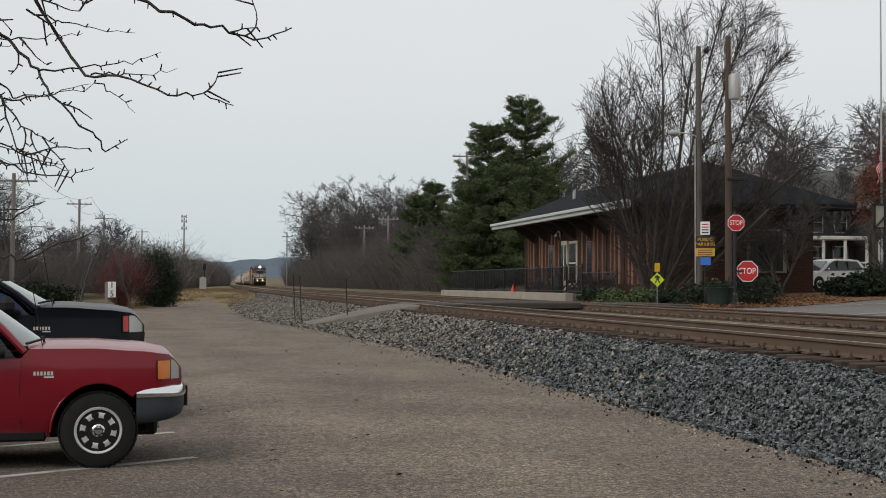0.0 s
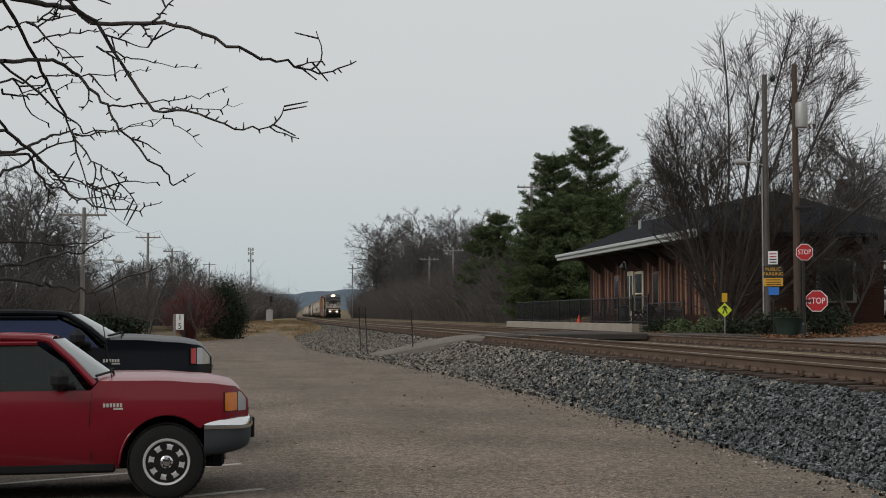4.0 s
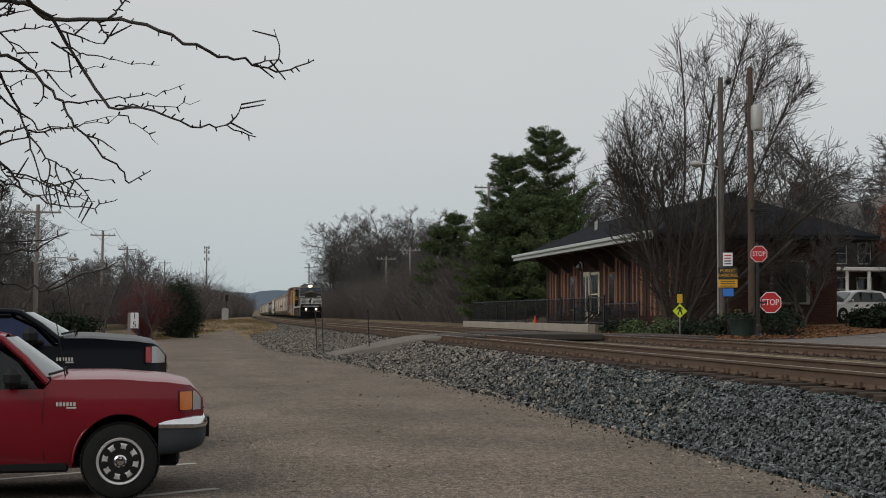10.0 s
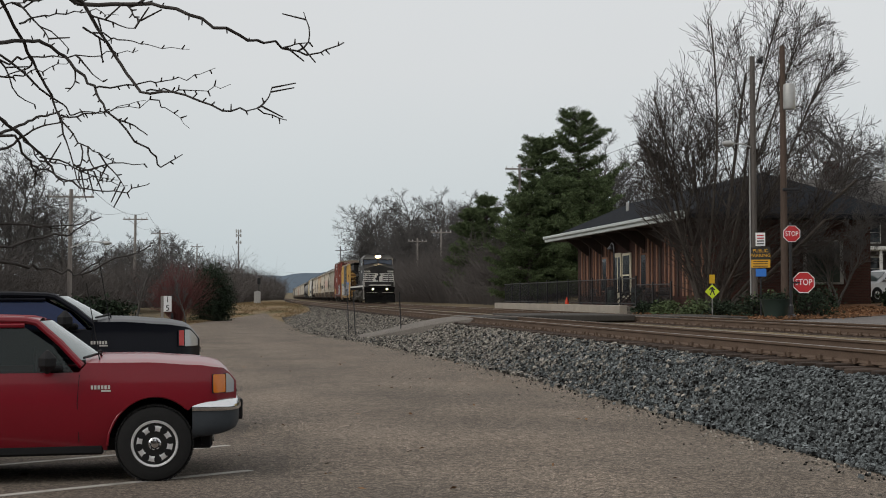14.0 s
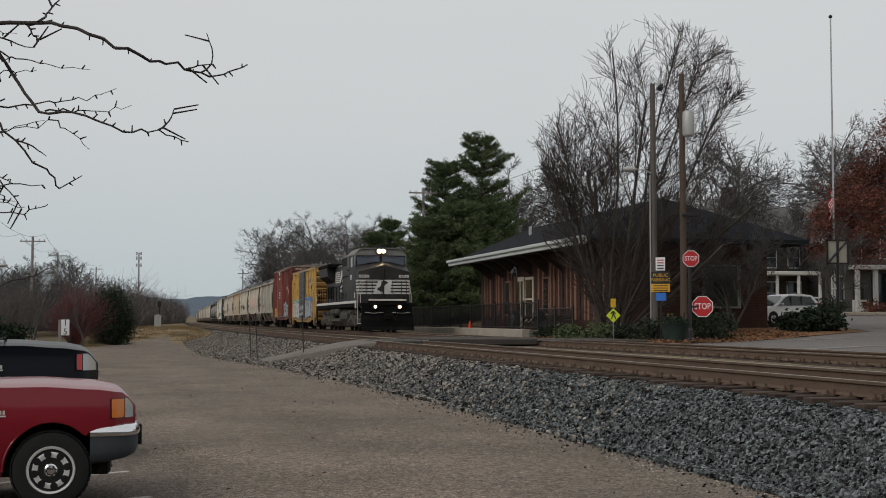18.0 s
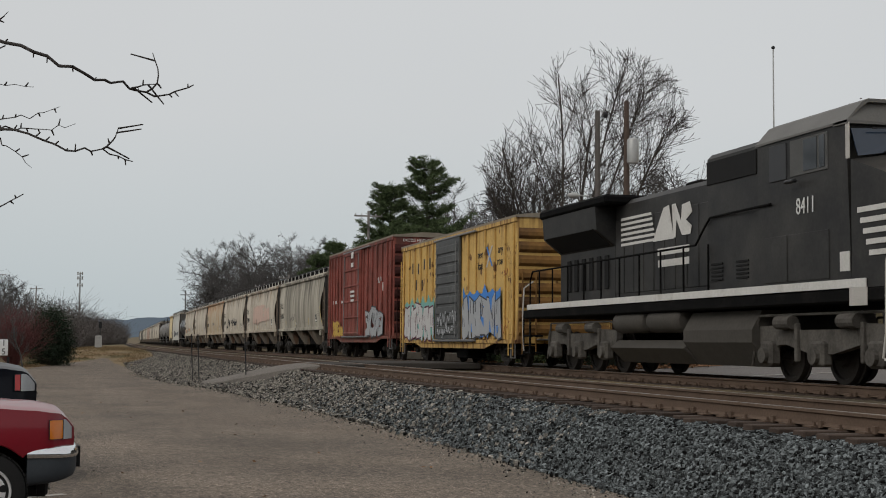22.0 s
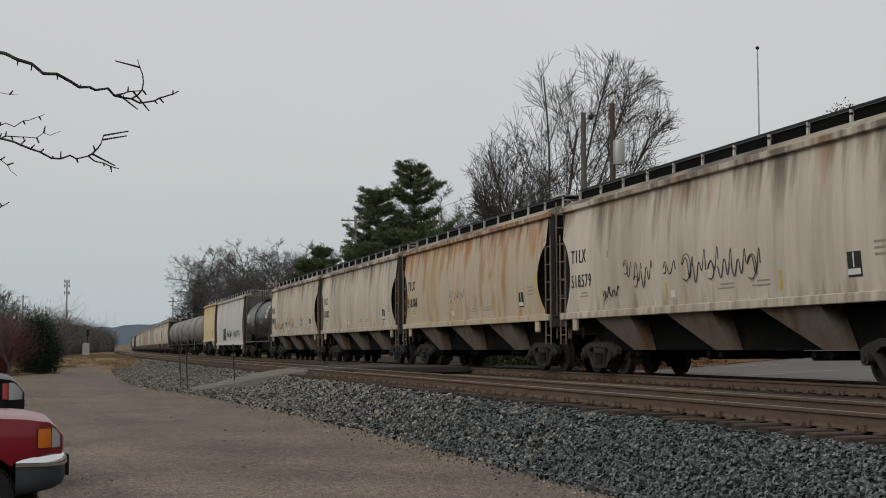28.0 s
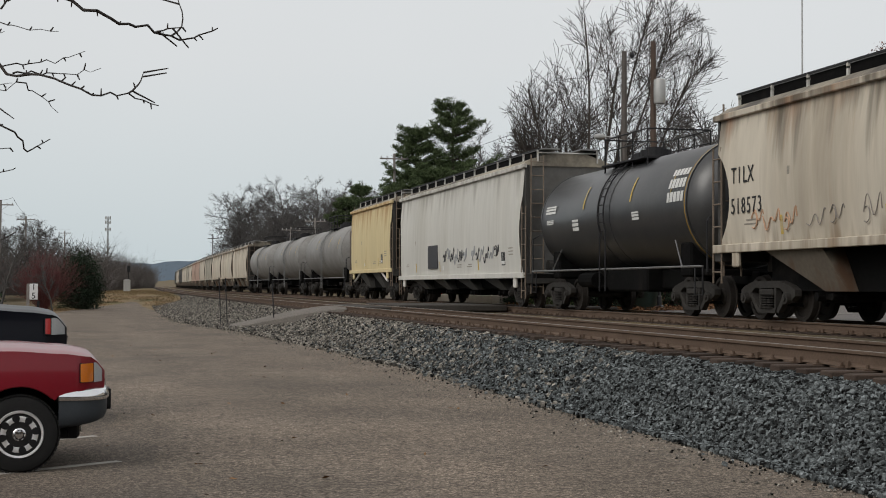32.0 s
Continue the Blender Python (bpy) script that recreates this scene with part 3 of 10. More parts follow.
# ---- the train: shared pieces ----
loco_black = mat("loco_black", (0.011, 0.011, 0.012), 0.5, spec=0.25, var=0.35, scale=1.2, fine=14, second=(0.042, 0.040, 0.036), amount=0.50, sharp=0.2)
loco_frame = mat("underframe_black", (0.006, 0.006, 0.006), 0.85, spec=0.12, var=0.4, scale=2, fine=14, second=(0.017, 0.015, 0.014), amount=0.35)
truck_dust = mat("dusty_truck_frame", (0.036, 0.034, 0.032), 0.85, var=0.35, scale=3, fine=20, second=(0.035, 0.032, 0.029), amount=0.48)
off_white = mat("dirty_white_paint", (0.55, 0.54, 0.51), 0.65, var=0.15, scale=2, fine=20, second=(0.30, 0.28, 0.25), amount=0.3)
ladder_steel = mat("rusty_ladder", (0.17, 0.135, 0.105), 0.7, var=0.3, scale=3)
loco_truck = mat("loco_truck_dust", (0.092, 0.085, 0.075), 0.85, var=0.4, scale=3, fine=20, second=(0.05, 0.045, 0.04), amount=0.45)
grab_iron = mat("grab_iron", (0.42, 0.40, 0.37), 0.6, var=0.2)
wheel_steel = mat("wheel_steel", (0.034, 0.030, 0.027), 0.7, 0.4, var=0.3, scale=6, fine=30)
wheel_rim = mat("wheel_rim", (0.30, 0.28, 0.26), 0.4, 0.9, var=0.1)
box_yellow = mat("boxcar_yellow", (0.53, 0.345, 0.115), 0.7, var=0.18, scale=1.2, fine=10, second=(0.26, 0.13, 0.05), amount=0.28, sharp=0.10, bump=0.002)
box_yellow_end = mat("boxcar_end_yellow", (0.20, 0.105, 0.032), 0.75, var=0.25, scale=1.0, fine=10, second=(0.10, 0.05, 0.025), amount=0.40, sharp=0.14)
box_door = mat("grey_black_door", (0.075, 0.078, 0.078), 0.65, var=0.25, scale=1.5, fine=12, second=(0.14, 0.14, 0.135), amount=0.35)
box_maroon = mat("boxcar_maroon", (0.225, 0.064, 0.050), 0.7, var=0.25, scale=1.0, fine=10, second=(0.095, 0.03, 0.022), amount=0.42, bump=0.002)
# maroon ends: shade of the gap between cars is put into the colour
box_maroon_end_shaded = mat("boxcar_end_maroon_shaded", (0.050, 0.016, 0.014), 0.85, var=0.25, scale=1.0, fine=10, second=(0.022, 0.010, 0.009), amount=0.45)
box_roof = mat("boxcar_roof", (0.22, 0.19, 0.15), 0.8, var=0.25, scale=1, fine=8)
hop_cream = mat("hopper_cream", (0.56, 0.508, 0.422), 0.75, var=0.08, scale=1.0, fine=5, stretch=(1, 1, 0.12), second=(0.30, 0.25, 0.185), amount=0.40, sharp=0.22)
hop_tan = mat("hopper_tan", (0.47, 0.40, 0.295), 0.75, var=0.08, scale=1.0, fine=5, stretch=(1, 1, 0.12), second=(0.36, 0.20, 0.08), amount=0.36, sharp=0.12)
hop_grey = mat("hopper_grey", (0.50, 0.46, 0.38), 0.75, var=0.18, scale=1.0, fine=5, stretch=(1, 1, 0.12), second=(0.16, 0.15, 0.12), amount=0.46, sharp=0.22)
hop_white = mat("hopper_white", (0.55, 0.54, 0.50), 0.7, var=0.10, scale=0.8, fine=5, stretch=(1, 1, 0.15), second=(0.42, 0.40, 0.35), amount=0.35, sharp=0.2)
hop_yellow = mat("hopper_yellow", (0.60, 0.50, 0.29), 0.7, var=0.12, scale=0.8, fine=5, stretch=(1, 1, 0.15), second=(0.40, 0.26, 0.10), amount=0.30)
hop_pink = mat("hopper_faded_pink", (0.40, 0.28, 0.22), 0.75, var=0.15, scale=0.8, fine=5, stretch=(1, 1, 0.15), second=(0.28, 0.18, 0.14), amount=0.4)
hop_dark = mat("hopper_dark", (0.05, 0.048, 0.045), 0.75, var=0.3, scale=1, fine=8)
streak(hop_cream, (0.36, 0.19, 0.08), 1.1, 0.60, 0.72, (1, 1, 0.13), 0.6)
grain(streak(hop_cream, (0.22, 0.17, 0.12), 1.1, 0.60, 0.80, (1, 1, 0.14), 0.6), 3.0, 0.94, 1.04, stretch=(1, 1, 0.07))
streak(streak(hop_tan, (0.16, 0.11, 0.07), 1.5, 0.58, 0.75, (1, 1, 0.12), 0.6), (0.40, 0.18, 0.05), 1.5, 0.54, 0.70, (1, 1, 0.45), 0.7)
grain(streak(hop_grey, (0.10, 0.09, 0.07), 1.6, 0.53, 0.72, (1, 1, 0.08), 0.85), 3.0, 0.85, 1.08, stretch=(1, 1, 0.07))
streak(box_yellow, (0.14, 0.07, 0.035), 1.8, 0.58, 0.75, (1, 1, 0.12), 0.8)
streak(box_yellow, (0.085, 0.032, 0.018), 2.6, 0.63, 0.68, (1, 1, 0.7), 0.9)
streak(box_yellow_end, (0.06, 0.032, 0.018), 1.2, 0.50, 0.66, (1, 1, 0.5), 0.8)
streak(box_maroon, (0.06, 0.03, 0.024), 1.8, 0.56, 0.75, (1, 1, 0.12), 0.8)
drips(drips(drips(hop_cream, (0.27, 0.12, 0.05), 4.35, 1.3, 1.3, 0.8, 0.48, 0.68), (0.10, 0.085, 0.065), 4.35, 1.5), (0.20, 0.15, 0.10), 1.36, -0.6, 4.0, 0.6)
drips(drips(hop_tan, (0.34, 0.125, 0.03), 4.35, 1.7, 3.2, 0.75), (0.13, 0.07, 0.04), 4.35, 0.8, 4.0, 0.85)
drips(hop_grey, (0.07, 0.062, 0.05), 4.35, 2.0)
drips(hop_white, (0.24, 0.22, 0.19), 4.5, 1.2, 2.6, 0.6)
drips(hop_yellow, (0.34, 0.17, 0.06), 4.6, 1.6, 2.0, 0.7)
drips(drips(box_yellow, (0.13, 0.055, 0.025), 4.45, 1.1, 4.5, 0.9, 0.46, 0.70), (0.10, 0.045, 0.025), 0.75, -1.3, 4.0, 0.85, 0.46, 0.70)
drips(drips(box_maroon, (0.07, 0.03, 0.024), 5.05, 1.8, 3.0, 0.8), (0.16, 0.11, 0.085), 0.9, -0.9, 3.0, 0.6)
pocket_dust = streak(mat("dusty_pocket", (0.118, 0.100, 0.079), 0.85, var=0.2, scale=2, fine=12), (0.09, 0.05, 0.03), 1.6, 0.50, 0.66, (1, 1, 0.6), 0.9)
hop_roof = mat("hopper_roof", (0.32, 0.285, 0.225), 0.8, var=0.3, scale=0.7, fine=8, second=(0.09, 0.08, 0.07), amount=0.5)
tank_black = mat("tank_black", (0.020, 0.021, 0.023), 0.36, spec=0.75, var=0.25, scale=1.2, fine=10, second=(0.055, 0.053, 0.05), amount=0.35, sharp=0.25)
tank_grey = mat("tank_grey", (0.24, 0.235, 0.225), 0.55, var=0.15, scale=0.8, fine=8, second=(0.13, 0.12, 0.11), amount=0.40, sharp=0.2)
mark_black = mat("stencil_black", (0.03, 0.03, 0.03), 0.7, var=0.1)
mark_white = mat("stencil_white", (0.62, 0.62, 0.60), 0.7, var=0.1)
mark_yellow = mat("conspicuity_yellow", (0.56, 0.39, 0.06), 0.6, var=0.2, scale=4, second=(0.42, 0.34, 0.20), amount=0.45)
faint_stencil = mat("faint_stencil", (0.29, 0.265, 0.225), 0.8, var=0.3, scale=12)
faint_red_spray = mat("faint_red_spray", (0.46, 0.29, 0.19), 0.7, var=0.2, scale=3)
faint_grey_spray = mat("faint_grey_spray", (0.24, 0.22, 0.20), 0.7, var=0.2, scale=3)
lamp_glow = mat("lit_headlight", (0.9, 0.8, 0.6), 0.3, var=0.0, emit=(1.0, 0.74, 0.42), power=150.0)
lamp_warm = mat("lit_bowl", (0.6, 0.5, 0.3), 0.3, var=0.0, emit=(1.0, 0.62, 0.26), power=1.6)
paints = [mat("spray_" + n, c, 0.6, var=0.12, scale=3) for n, c in (("white", (0.48, 0.47, 0.46)), ("blue", (0.05, 0.20, 0.55)), ("silver", (0.33, 0.34, 0.35)), ("teal", (0.16, 0.36, 0.32)), ("rust", (0.28, 0.12, 0.05)), ("dark", (0.05, 0.05, 0.055)), ("pink", (0.50, 0.30, 0.27)), ("ochre", (0.48, 0.32, 0.06)))]

WHEEL_R = 0.457


def wheelset_mesh(r):
    s = Shape()
    s.cyl((-1.0, 0, 0), (1.0, 0, 0), 0.085, 10)
    for sx in (-1, 1):
        prof = [(0.10, -0.10), (0.17, -0.095), (0.20, -0.03), (r * 0.78, -0.015), (r * 0.82, -0.055), (r - 0.01, -0.055), (r, 0.0), (r, 0.055), (r + 0.028, 0.07), (r + 0.028, 0.095), (r * 0.84, 0.095), (r * 0.8, 0.04), (0.20, 0.02), (0.17, 0.07), (0.10, 0.075)]
        s.lathe([(a, -sx * b if sx > 0 else b) for a, b in prof], 28, "x", (sx * 0.74, 0, 0))
    return mesh_of("wheelset", s, wheel_steel, smooth=True)


FREIGHT_WHEELS, LOCO_WHEELS = wheelset_mesh(WHEEL_R), wheelset_mesh(0.51)

fr = Shape()          # a cast side frame: arched top, window with springs, spread legs
fr.prism([(-1.15, 0.50), (-1.15, 0.62), (-0.98, 0.70), (-0.55, 0.80), (0.55, 0.80), (0.98, 0.70), (1.15, 0.62), (1.15, 0.50), (0.98, 0.40), (0.80, 0.42), (0.70, 0.56), (0.52, 0.66), (-0.52, 0.66), (-0.70, 0.56), (-0.80, 0.42), (-0.98, 0.40)], "x", -0.07, 0.07)
fr.prism([(-0.36, 0.16), (0.36, 0.16), (0.40, 0.26), (-0.40, 0.26)], "x", -0.09, 0.09)
for q in (-1, 1):
    fr.prism([(q * 0.29, 0.67), (q * 0.36, 0.67), (q * 0.35, 0.24), (q * 0.29, 0.24)], "x", -0.065, 0.065)
    fr.prism([(q * 0.72, 0.60), (q * 0.84, 0.55), (q * 0.45, 0.16), (q * 0.36, 0.20)], "x", -0.06, 0.06)
fr.cbox(-0.11, -0.27, 0.50, 0.02, 0.27, 0.64, 0.03)
SIDE_FRAME = mesh_of("side_frame", fr, truck_dust)
sp = Shape()
for q in (-0.17, 0.0, 0.17):
    for k in range(5):
        sp.cyl((-0.04, q, 0.26 + k * 0.05), (-0.04, q, 0.285 + k * 0.05), 0.075, 8)
SPRINGS = mesh_of("springs", sp, truck_dust)
CAP = mesh_of("bearing_cap", Shape().cyl((0, 0, 0), (-0.11, 0, 0), 0.115, 12).cyl((-0.11, 0, 0), (-0.14, 0, 0), 0.06, 8), truck_dust, smooth=True)
BOLSTER = mesh_of("bolster", Shape().cbox(-1.05, -0.18, 0.42, 1.05, 0.18, 0.68, 0.03).box(-0.9, -1.0, 0.30, -0.82, 1.0, 0.36).box(0.82, -1.0, 0.30, 0.9, 1.0, 0.36), loco_frame)


def freight_truck(parent, y):
    t = part("truck", BOLSTER, None, parent, m=Matrix.Translation((0, y, 0)))
    for sx in (-1, 1):
        part("side_frame", SIDE_FRAME, None, t, m=Matrix.Translation((sx * 1.02, 0, 0)))
        part("spring_nest", SPRINGS, None, t, m=Matrix.Translation((sx * 1.06, 0, 0)))
        for sy in (-0.89, 0.89):
            part("bearing_cap", CAP, None, t, m=pose(sx * 1.07, sy, WHEEL_R, 0, 0, 0 if sx < 0 else 180))
    for sy in (-0.89, 0.89):
        part("wheelset", FREIGHT_WHEELS, None, t, m=Matrix.Translation((0, sy, WHEEL_R)))
    return t


def coupler(parent, y, sign):
    s = Shape().cbox(-0.12, min(y, y + sign * 0.55), 0.72, 0.12, max(y, y + sign * 0.55), 0.98, 0.03).cbox(-0.2, min(y + sign * 0.5, y + sign * 0.8), 0.68, 0.2, max(y + sign * 0.5, y + sign * 0.8), 1.02, 0.05)
    part("coupler", s, loco_frame, parent)


def ladder(parent, x, y, z0, z1, along="y", width=0.42, material=None, n=None):
    s = Shape()
    n = n or max(2, int((z1 - z0) / 0.42))
    a, b = ((0, width / 2), (0, -width / 2)) if along == "y" else ((width / 2, 0), (-width / 2, 0))
    for d in (a, b):
        s.cyl((x + d[0], y + d[1], z0), (x + d[0], y + d[1], z1), 0.022, 6)
    for i in range(n):
        z = z0 + (z1 - z0) * (i + 0.5) / n
        s.cyl((x + a[0], y + a[1], z), (x + b[0], y + b[1], z), 0.016, 6)
    return part("ladder", s, material or ladder_steel, parent)


LETTERS = [[(0, 0), (0.35, 0), (0.38, 0.35), (0.6, 0.35), (0.62, 0), (1, 0), (0.85, 1), (0.2, 0.95)],
           [(0, 0), (0.95, 0.05), (0.9, 0.3), (0.4, 0.28), (0.42, 0.42), (0.8, 0.45), (0.78, 0.65), (0.4, 0.62), (0.42, 0.75), (0.9, 0.8), (1, 1), (0.05, 0.92)],
           [(0, 0), (0.3, 0), (0.32, 0.5), (0.7, 0), (1, 0), (0.97, 1), (0.7, 0.9), (0.68, 0.5), (0.3, 1), (0, 0.94)],
           [(0, 0.1), (0.2, 0), (0.8, 0), (1, 0.15), (0.95, 0.85), (0.8, 1), (0.2, 0.95), (0, 0.8)],
           [(0, 0), (0.35, 0), (0.35, 0.35), (0.7, 0), (1, 0.02), (0.65, 0.45), (0.95, 0.65), (0.85, 1), (0, 0.9)]]


def graffiti(parent, x, y0, y1, z0, z1, fill, edge, cloud, seed, count=5, slits=3):
    """Sprayed block shapes that nobody can read, on a side that faces -x: a ragged cloud, dark-edged blocks and thin lines."""
    rng = random.Random(seed)
    back = Shape()
    if cloud:
        m = int((y1 - y0) / 0.28)
        tops = [(y0 + (y1 - y0) * i / m, z1 + (0.30 if i % 3 == 0 else -0.02) * rng.uniform(0.2, 1.0)) for i in range(m + 1)]
        for (a0, b0), (a1, b1) in zip(tops, tops[1:]):
            back.prism([(a0, z0 + rng.uniform(-0.03, 0.25)), (a1, z0 + rng.uniform(-0.03, 0.25)), (a1, b1), (a0, b0)], "x", x - 0.003, x + 0.001)
    w = (y1 - y0) / count
    for i in range(count):
        shape = LETTERS[rng.randrange(len(LETTERS))]
        a, wd = y0 + w * (i - 0.05), w * rng.uniform(1.0, 1.35)
        rough = [(rng.gauss(0, 0.07), rng.gauss(0, 0.06)) for _ in shape]
        lo, hi = z0 + rng.uniform(0.0, 0.12), z1 - rng.uniform(0.0, 0.3)
        tilt = rng.uniform(-0.12, 0.12)
        flip = rng.random() < 0.5
        for key, grow_by, d in (("edge", 0.06, 0.005), ("fill", 0.0, 0.008)):
            pts = []
            for (u, v), (ju, jv) in zip(shape, rough):
                u, v = (1 - u if flip else u) + ju, v + jv
                pts.append((a + wd * u + tilt * (v - 0.5) + grow_by * (u - 0.5) * 2, lo + (hi - lo) * v + grow_by * (v - 0.5) * 2))
            if {"edge": edge, "fill": fill}[key]:
                part("graffiti_" + key, Shape().prism(pts, "x", x - d - 0.0007 * i, x - d + 0.002), {"edge": edge, "fill": fill}[key], parent, "sprayed graffiti block that cannot be read", fix=False)
        lines = Shape()
        for k in range(slits):
            p, q = a + wd * rng.uniform(0.1, 0.9), lo + (hi - lo) * rng.uniform(0.1, 0.7)
            dy, dz = rng.uniform(-0.12, 0.12), rng.uniform(0.15, 0.45)
            lines.prism([(p, q), (p + 0.03, q), (p + dy + 0.025, q + dz), (p + dy - 0.005, q + dz)], "x", x - 0.0135 - 0.0005 * (i + k), x - 0.011)
        if edge and slits:
            part("graffiti_lines", lines, edge, parent, "thin sprayed lines that cannot be read", fix=False)
    if cloud:
        part("graffiti_cloud", back, cloud, parent, "ragged sprayed ground of the graffiti", fix=False)


def tag(parent, x, groups, colours, seed, r=0.012):
    """Thin sprayed scrawls: each group (y, width, z, height) is a run of sharp strokes that cannot be read."""
    rng = random.Random(seed)
    for gi, (y, wd, z, h) in enumerate(groups):
        n = max(1, int(wd / 0.55))
        for i in range(n):
            p = y + wd * i / n
            pts = [(p, z + h * rng.uniform(0.3, 0.7)), (p + 0.04, z + h * rng.uniform(0.75, 1.0)), (p + wd / n * 0.30, z + h * rng.uniform(0.0, 0.3)), (p + wd / n * 0.55, z + h * rng.uniform(0.55, 1.0))]
            if rng.random() < 0.6:
                cy, cz, cr = p + wd / n * 0.6, z + h * rng.uniform(0.2, 0.7), h * rng.uniform(0.12, 0.26)
                pts += [(cy + cr * math.cos(q * 0.9), cz + cr * 1.3 * math.sin(q * 0.9)) for q in range(7)]
            else:
                pts += [(p + wd / n * 0.8, z + h * rng.uniform(-0.15, 0.2)), (p + wd / n * 1.05, z + h * rng.uniform(0.2, 0.6))]
            curve = [Vector((x, a, b)) for a, b in pts]
            for _ in range(2):          # round the corners off
                curve = [curve[0]] + [q for u, v in zip(curve, curve[1:]) for q in (u.lerp(v, 0.25), u.lerp(v, 0.75))] + [curve[-1]]
            part("graffiti_stroke", Shape().tube(curve, r, 4), colours[(gi + i) % len(colours)], parent, "thin sprayed tag that cannot be read", fix=False)


# ---- locomotive; 0 along the train is its headlight, and y runs back ----
def locomotive():
    t = thing("locomotive", "black diesel freight locomotive with white nose stripes and lit headlights", "locomotive")
    frame_s = Shape().cbox(-1.5, -1.5, 1.42, 1.5, 18.0, 1.66, 0.03)
    fr = part("frame", frame_s, loco_frame, t)
    for sx in (-1, 1):
        part("sill_stripe", Shape().cbox(sx * 1.515 - 0.012, 0.05, 1.66, sx * 1.515 + 0.012, 17.6, 1.81, 0.004), off_white, fr, "dirty white stripe")
        part("step_panel", Shape().cbox(sx * 1.515 - 0.012, 0.02, 1.36, sx * 1.515 + 0.012, 0.55, 1.66, 0.004), grab_iron, fr, "pale grey panel")
    # nose: wide, with a peaked top
    nf, cf = -0.6, 0.5
    n = Shape()
    n.put([(-1.48, nf, 1.66), (1.48, nf, 1.66), (1.48, nf, 3.46), (0, nf, 3.84), (-1.48, nf, 3.46),
           (-1.50, cf, 1.66), (1.50, cf, 1.66), (1.50, cf, 3.82), (0, cf, 4.06), (-1.50, cf, 3.82)],
          [(0, 1, 2, 3, 4), (5, 9, 8, 7, 6), (0, 4, 9, 5), (1, 6, 7, 2), (4, 3, 8, 9), (3, 2, 7, 8), (0, 5, 6, 1)])
    nose = part("nose", n, loco_black, t)
    for i in range(5):
        z = 2.17 + i * 0.182
        for sx in (-1, 1):
            inner = (0.10, 0.34, 0.26, 0.20, 0.10)[i] if sx > 0 else (0.12, 0.55, 0.40, 0.30, 0.22)[i]
            a, b = (inner, 1.46) if sx > 0 else (-1.46, -inner)
            part("stripe", Shape().cbox(a, nf - 0.018, z, b, nf - 0.002, z + 0.092, 0.003), off_white, nose, "white nose stripe")
            part("side_stripe", Shape().cbox(sx * 1.49 - 0.012, nf - 0.018, z, sx * 1.49 + 0.012, -0.02 + i * 0.085, z + 0.092, 0.003), off_white, nose, "white stripe")
    part("emblem", Shape().prism([(-0.62, 2.17), (-0.08, 2.17), (-0.08, 2.98), (-0.30, 2.98), (-0.42, 2.72), (-0.55, 2.45)], "y", nf - 0.026, nf - 0.02), off_white, nose, "white emblem block")
    part("emblem", Shape().prism([(0.02, 2.17), (0.40, 2.17), (0.36, 2.40), (0.42, 2.70), (0.52, 2.98), (0.02, 2.98)], "y", nf - 0.026, nf - 0.02), off_white, nose, "white emblem block")
    part("emblem_figure", Shape().prism([(-0.42, 2.42), (-0.30, 2.38), (-0.22, 2.28), (-0.16, 2.36), (-0.10, 2.26), (-0.02, 2.30), (-0.02, 2.55), (0.10, 2.75), (0.26, 2.80), (0.18, 2.88), (0.04, 2.94), (-0.06, 2.98), (-0.14, 2.80), (-0.22, 2.60), (-0.36, 2.52)], "y", nf - 0.034, nf - 0.028), black_paint, nose, "dark figure on the emblem")
    part("nose_door", Shape().cbox(0.0, nf - 0.012, 1.75, 0.03, nf - 0.001, 3.6, 0.003), loco_frame, nose)
    for sx in (-1, 1):
        part("number_board", Shape().cbox(sx * 1.16 - 0.30, nf - 0.03, 3.10, sx * 1.16 + 0.30, nf + 0.01, 3.27, 0.02), grab_iron, nose, "pale number board")
        for k, digit in enumerate("8411"):
            lettering("board_digit", digit, 0.17, mark_black, nose, south(sx * 1.16 - 0.15 + 0.10 * k, nf - 0.034, 3.185))
    # cab
    c = Shape()
    prof = [(-1.5, 1.66), (1.5, 1.66), (1.5, 4.46), (1.20, 4.74), (1.12, 4.80), (-1.12, 4.80), (-1.20, 4.74), (-1.5, 4.46)]
    c.put([(x, cf + (0.14 if z > 4 else 0), z) for x, z in prof] + [(x, 3.75, z) for x, z in prof], [tuple(range(8)), tuple(range(8, 16))[::-1]] + [(i, (i + 1) % 8, 8 + (i + 1) % 8, 8 + i) for i in range(8)])
    cab = part("cab", c, loco_black, t)
    roof = Shape()
    rp = [(-1.53, 4.46), (-1.22, 4.76), (-1.10, 4.82), (1.10, 4.82), (1.22, 4.76), (1.53, 4.46), (1.53, 4.50), (1.24, 4.82), (1.12, 4.88), (-1.12, 4.88), (-1.24, 4.82), (-1.53, 4.50)]
    roof.prism(rp, "y", cf + 0.05, 3.8)
    roof.put([(-1.53, cf + 0.04, 4.44), (1.53, cf + 0.04, 4.44), (1.53, cf + 0.04, 4.50), (1.12, cf + 0.16, 4.88), (-1.12, cf + 0.16, 4.88), (-1.53, cf + 0.04, 4.50),
              (-1.53, cf + 0.5, 4.44), (1.53, cf + 0.5, 4.44), (1.53, cf + 0.5, 4.50), (1.12, cf + 0.5, 4.87), (-1.12, cf + 0.5, 4.87), (-1.53, cf + 0.5, 4.50)],
             [(0, 1, 2, 3, 4, 5), (11, 10, 9, 8, 7, 6)] + [(i, 6 + i, 6 + (i + 1) % 6, (i + 1) % 6) for i in range(6)])
